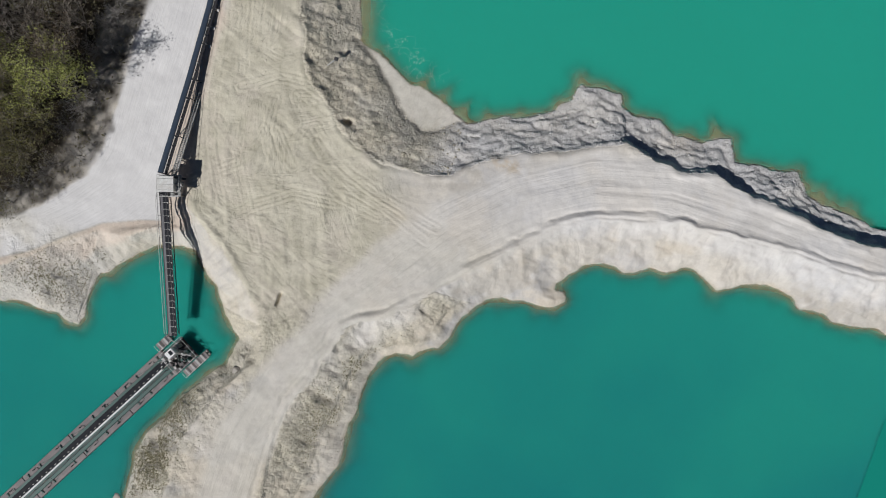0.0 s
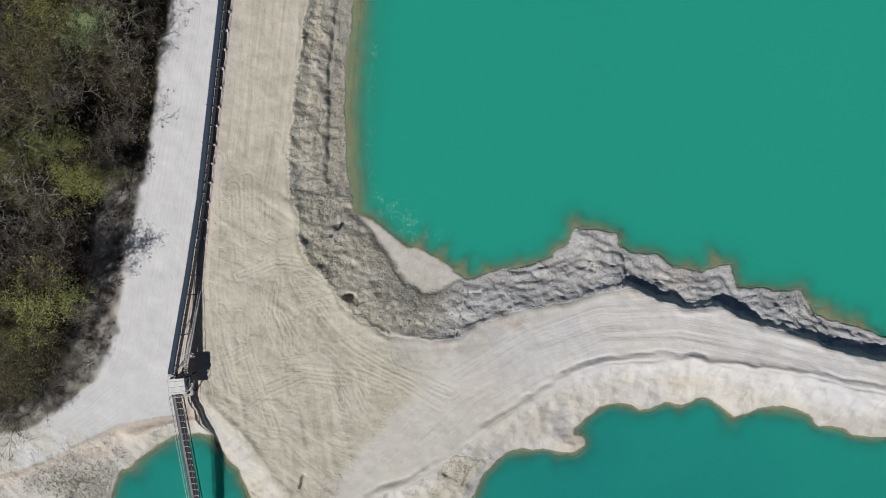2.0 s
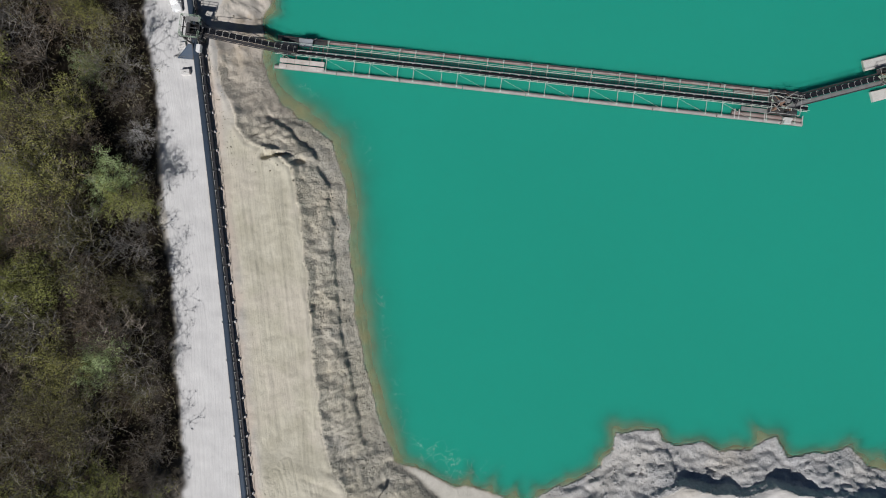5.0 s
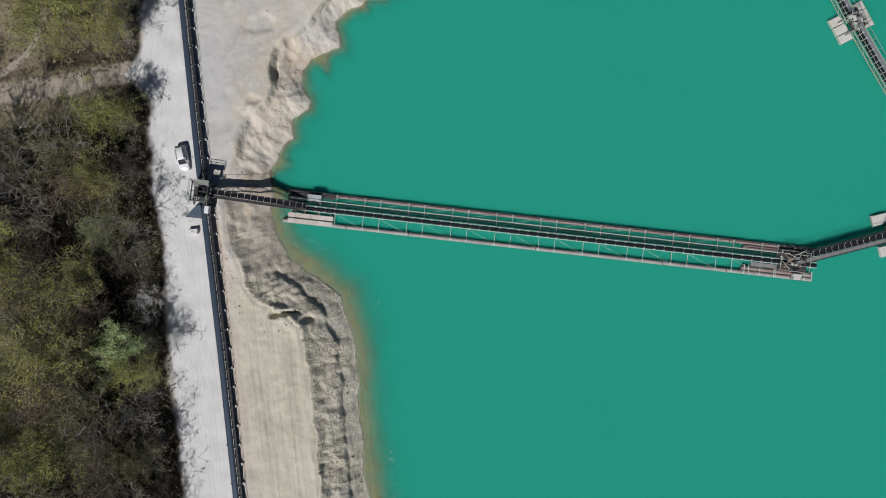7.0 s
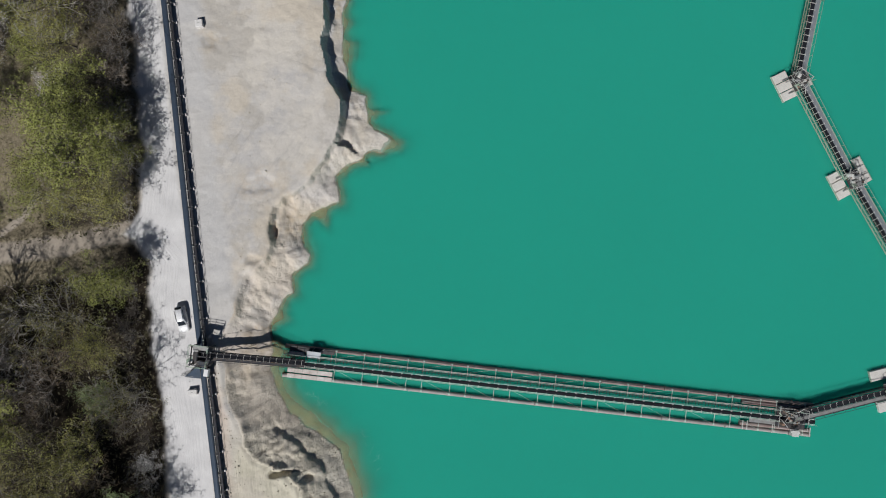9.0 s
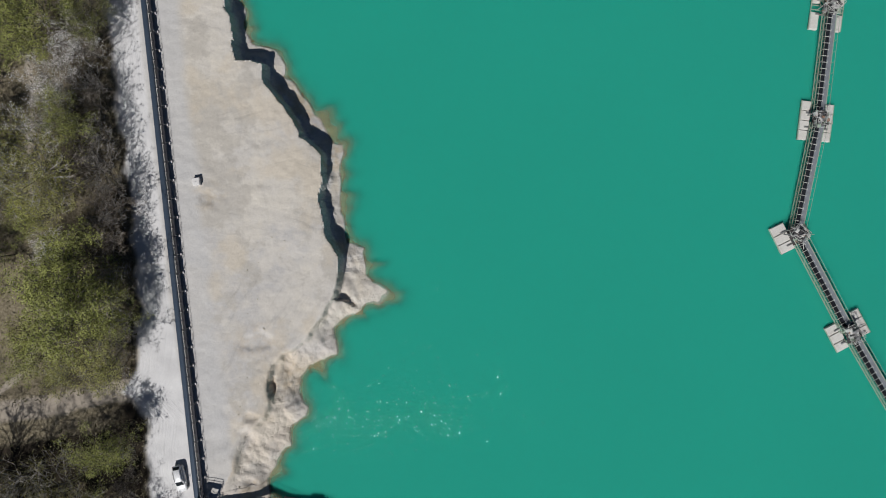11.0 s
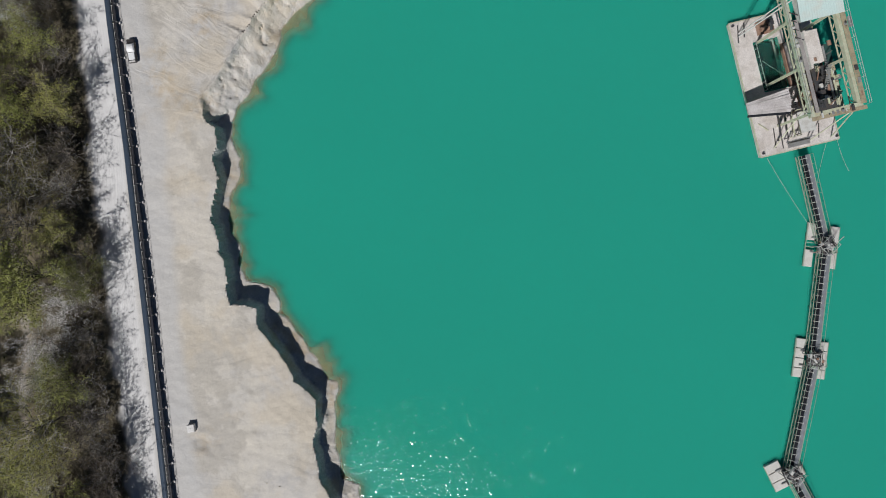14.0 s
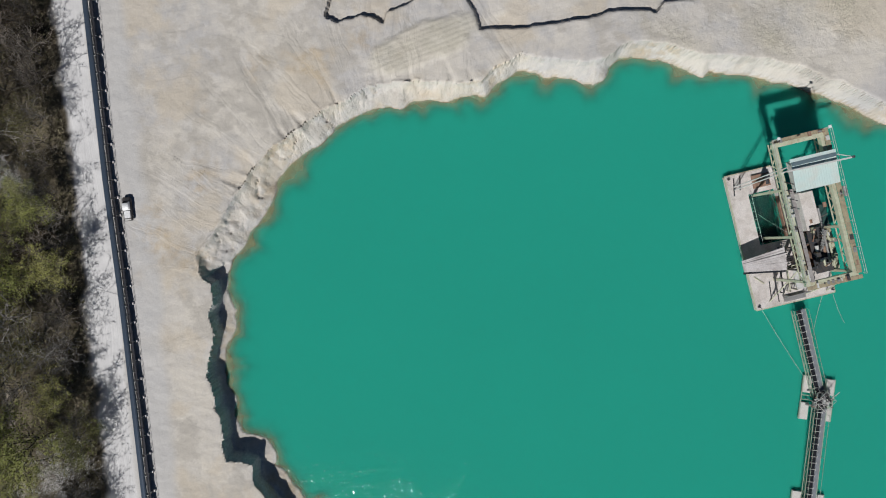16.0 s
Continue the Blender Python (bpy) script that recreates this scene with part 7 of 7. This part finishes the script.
KINDS = {
    "bare": [(41, 9.0, 3.6, 0, 0.08, LEAF_BROWN, TWIG), (42, 10.0, 4.0, 0, 0.08, LEAF_BROWN, TWIG_PALE), (43, 8.0, 3.2, 1500, 0.07, LEAF_BROWN, TWIG)],
    "dusky": [(54, 9.5, 3.8, 4200, 0.10, LEAF_DUSK, TWIG), (55, 10.5, 4.2, 3000, 0.10, LEAF_DUSK, TWIG_PALE), (53, 8.0, 3.4, 3400, 0.09, LEAF_BROWN, TWIG)],
    "olive": [(51, 9.5, 3.8, 5200, 0.11, LEAF_OLIVE, TWIG), (52, 10.5, 4.2, 4600, 0.11, LEAF_OLIVE, TWIG_PALE)],
    "green": [(61, 9.0, 3.6, 6000, 0.12, LEAF_GREEN, TWIG), (62, 10.0, 4.0, 5000, 0.12, LEAF_GREEN, TWIG)],
    "pale": [(71, 10.5, 4.0, 8500, 0.13, LEAF_PALE, TWIG), (72, 9.5, 3.6, 7500, 0.13, LEAF_PALE, TWIG)],
    "blossom": [(81, 7.5, 3.4, 4200, 0.07, BLOSSOM, TWIG_PALE)],
}
LABELS = {
    "bare": "leafless grey-brown deciduous tree in the roadside wood",
    "olive": "olive-brown budding deciduous tree in the roadside wood",
    "dusky": "dark olive-brown tree with sparse young leaves in the wood",
    "green": "fresh green deciduous tree in the roadside wood",
    "pale": "silvery pale green tree in full young leaf",
    "blossom": "white-blossoming bare-branched tree at the wood's edge",
}
MODELS = {kind: [tree_meshes(*row) for row in rows] for kind, rows in KINDS.items()}


def plant(kind, which, x, y, size, turn):
    trunk, twigs, crown = MODELS[kind][which % len(MODELS[kind])]
    root = thing("tree", pose(x, y, ground_z(x, y) - 0.1, 0, 0, turn) @ Matrix.Scale(size, 4), LABELS[kind], "tree", "trees of the wood")
    stem = part("trunk", trunk, None, root)
    part("branchwork", twigs, None, root)
    if crown is not None:
        part("crown", crown, None, root)


def clearing(x, y):
    """Open scrub west of the path, and the track into the wood."""
    return (x < -92.5 and 129 < y < 147) or (147 <= y < 206 and -96.5 < x < -93) or (-110 < x < -72 and 122.5 < y - 0.15 * (x + 80) < 130.5)


# single trees that stand out
SINGLES = (("pale", -76.6, 80.9, 0.85), ("pale", -77.2, 50.7, 0.85), ("pale", -80.6, 100.0, 0.62), ("green", -77.8, 119.0, 1.05), ("blossom", -72.8, 88.4, 0.55), ("blossom", -84.0, 187.0, 1.1), ("blossom", -86.0, 179.5, 1.15), ("blossom", -88.5, 174.5, 0.95), ("blossom", -92.0, 238.0, 0.9), ("green", -88.5, 8.0, 0.9), ("green", -79.5, 147, 0.9))
rng = random.Random(9)
planted = 0
spot_y = -30.0
while spot_y < 286:
    edge = float(at_y(ROAD_WEST, spot_y))
    x = edge - (8.0 if spot_y < 26 else 4.2 if spot_y > 200 else 2.4 if spot_y > 128 else 5.0) + rng.uniform(-0.8, 0.8)
    while x > (-113 if spot_y < 60 else -107):
        px_, py_ = x + rng.uniform(-1.5, 1.5), spot_y + rng.uniform(-1.6, 1.6)
        roll_ = rng.random()
        if py_ < 60:
            kind = "bare" if roll_ < 0.24 else "dusky" if roll_ < 0.84 else "olive" if roll_ < 0.92 else "green"
        elif py_ < 122:
            kind = "bare" if roll_ < 0.16 else "dusky" if roll_ < 0.62 else "olive" if roll_ < 0.82 else "green"
        elif py_ < 205:
            kind = "bare" if roll_ < 0.18 else "olive" if roll_ < 0.60 else "green" if roll_ < 0.95 else "blossom"
        else:
            kind = "bare" if roll_ < 0.22 else "dusky" if roll_ < 0.52 else "olive" if roll_ < 0.78 else "green"
        if py_ > 130 and edge - px_ < 3.0 and rng.random() < 0.6:
            kind = "bare"
        if not clearing(px_, py_) and all(math.hypot(px_ - q[1], py_ - q[2]) > 3.4 * q[3] + 1.6 for q in SINGLES) and px_ < float(at_y(ROAD_WEST, py_)) - 1.2:
            near_edge = edge - px_ < 6
            plant(kind, rng.randrange(3), px_, py_, rng.uniform(0.85, 1.1) if near_edge else rng.uniform(1.0, 1.6) * (0.7 if py_ > 112 and (clearing(px_ + 3, py_) or clearing(px_ - 3.5, py_) or clearing(px_, py_ + 4.5) or clearing(px_, py_ - 4.5)) else 1.0), rng.uniform(0, 360))
            planted += 1
        x -= 6.5
    spot_y += 6.6
edge_y = -24.0
while edge_y < 286:
    edge = float(at_y(ROAD_WEST, edge_y))
    if not 121 < edge_y < 132:
        plant("bare", rng.randrange(2) if edge_y > 26 else 1, edge - rng.uniform(0.9, 2.2) - (1.6 if edge_y > 200 else 0.0 if edge_y > 128 else 1.0 if edge_y > 26 else rng.uniform(0.8, 3.0)), edge_y, rng.uniform(0.6, 0.9) * (0.75 if edge_y > 200 else 1.0 if edge_y > 128 else 0.62), rng.uniform(0, 360))
        planted += 1
    edge_y += rng.uniform(2.4, 4.0) * (1.35 if edge_y > 128 else 1.0)
for kind, x, y, size in SINGLES:
    plant(kind, planted, x, y, size, 31 * planted % 360)
    planted += 1


def weeds():
    """Low weeds and dead stalks on the creek's banks."""
    rng = random.Random(14)
    k = Kit()
    for cx, cy, rx, ry, n in ((-39, -50, 4.5, 12, 7000), (-10, -24, 4, 8, 1800), (-12, -38, 4, 8, 1500), (-66, -29, 9, 5, 2500), (-58, -22, 4, 4, 500)):
        for q in range(n):
            x, y = rng.gauss(cx, rx * 0.5), rng.gauss(cy, ry * 0.5)
            i, j = min(int(np.searchsorted(gys, y)), len(gys) - 1), min(int(np.searchsorted(gxs, x)), len(gxs) - 1)
            if WATER_D[i, j] > 0.4 or MASKS["road"][i, j] > 0.06 or MASKS["damp_shade"][i, j] < 0.2 + 0.3 * rng.random():
                continue
            s, a = rng.uniform(0.05, 0.2), rng.uniform(0, 6.3)
            u = Vector((math.cos(a), math.sin(a), rng.uniform(0, 0.5))) * s
            v = Vector((-math.sin(a), math.cos(a), rng.uniform(-0.2, 0.3))) * s * 0.45
            p = Vector((x, y, max(float(LAND_Z[i, j]), 0) + 0.06))
            k.add([p - u, p - v, p + u, p + v], [(0, 1, 2, 3)])
    ob = new("bank_weeds", k.mesh("bank_weeds", WEED))
    tagged(ob, "olive and brown weeds on the creek bank", "weeds", kind="stuff")


def scrub():
    """Dead stalks, brambles and seedlings over the floor of the wood."""
    rng = random.Random(4)
    k = Kit()
    for q in range(26000):
        y = rng.uniform(-45, 284)
        edge = float(at_y(ROAD_WEST, y))
        x = edge - abs(rng.gauss(0, 1)) * 16 - 0.2
        if x < -112 or (123.5 < y - 0.15 * (x + 80) < 129.0):
            continue
        if y < 26 and edge - x < 6 and rng.random() < 0.7:
            continue
        z, s = ground_z(x, y), rng.uniform(0.12, 0.42)
        a = rng.uniform(0, 6.3)
        u = Vector((math.cos(a), math.sin(a), rng.uniform(-0.2, 0.6))) * s
        v = Vector((-math.sin(a), math.cos(a), rng.uniform(-0.3, 0.5))) * s * rng.uniform(0.12, 0.5)
        p = Vector((x, y, z + rng.uniform(0.05, 0.9)))
        k.add([p - u, p - v, p + u, p + v], [(0, 1, 2, 3)])
    ob = new("undergrowth", k.mesh("undergrowth", SCRUB))
    tagged(ob, "dry brown brambles and seedlings on the wood's floor", "undergrowth", kind="stuff")


scrub()
weeds()
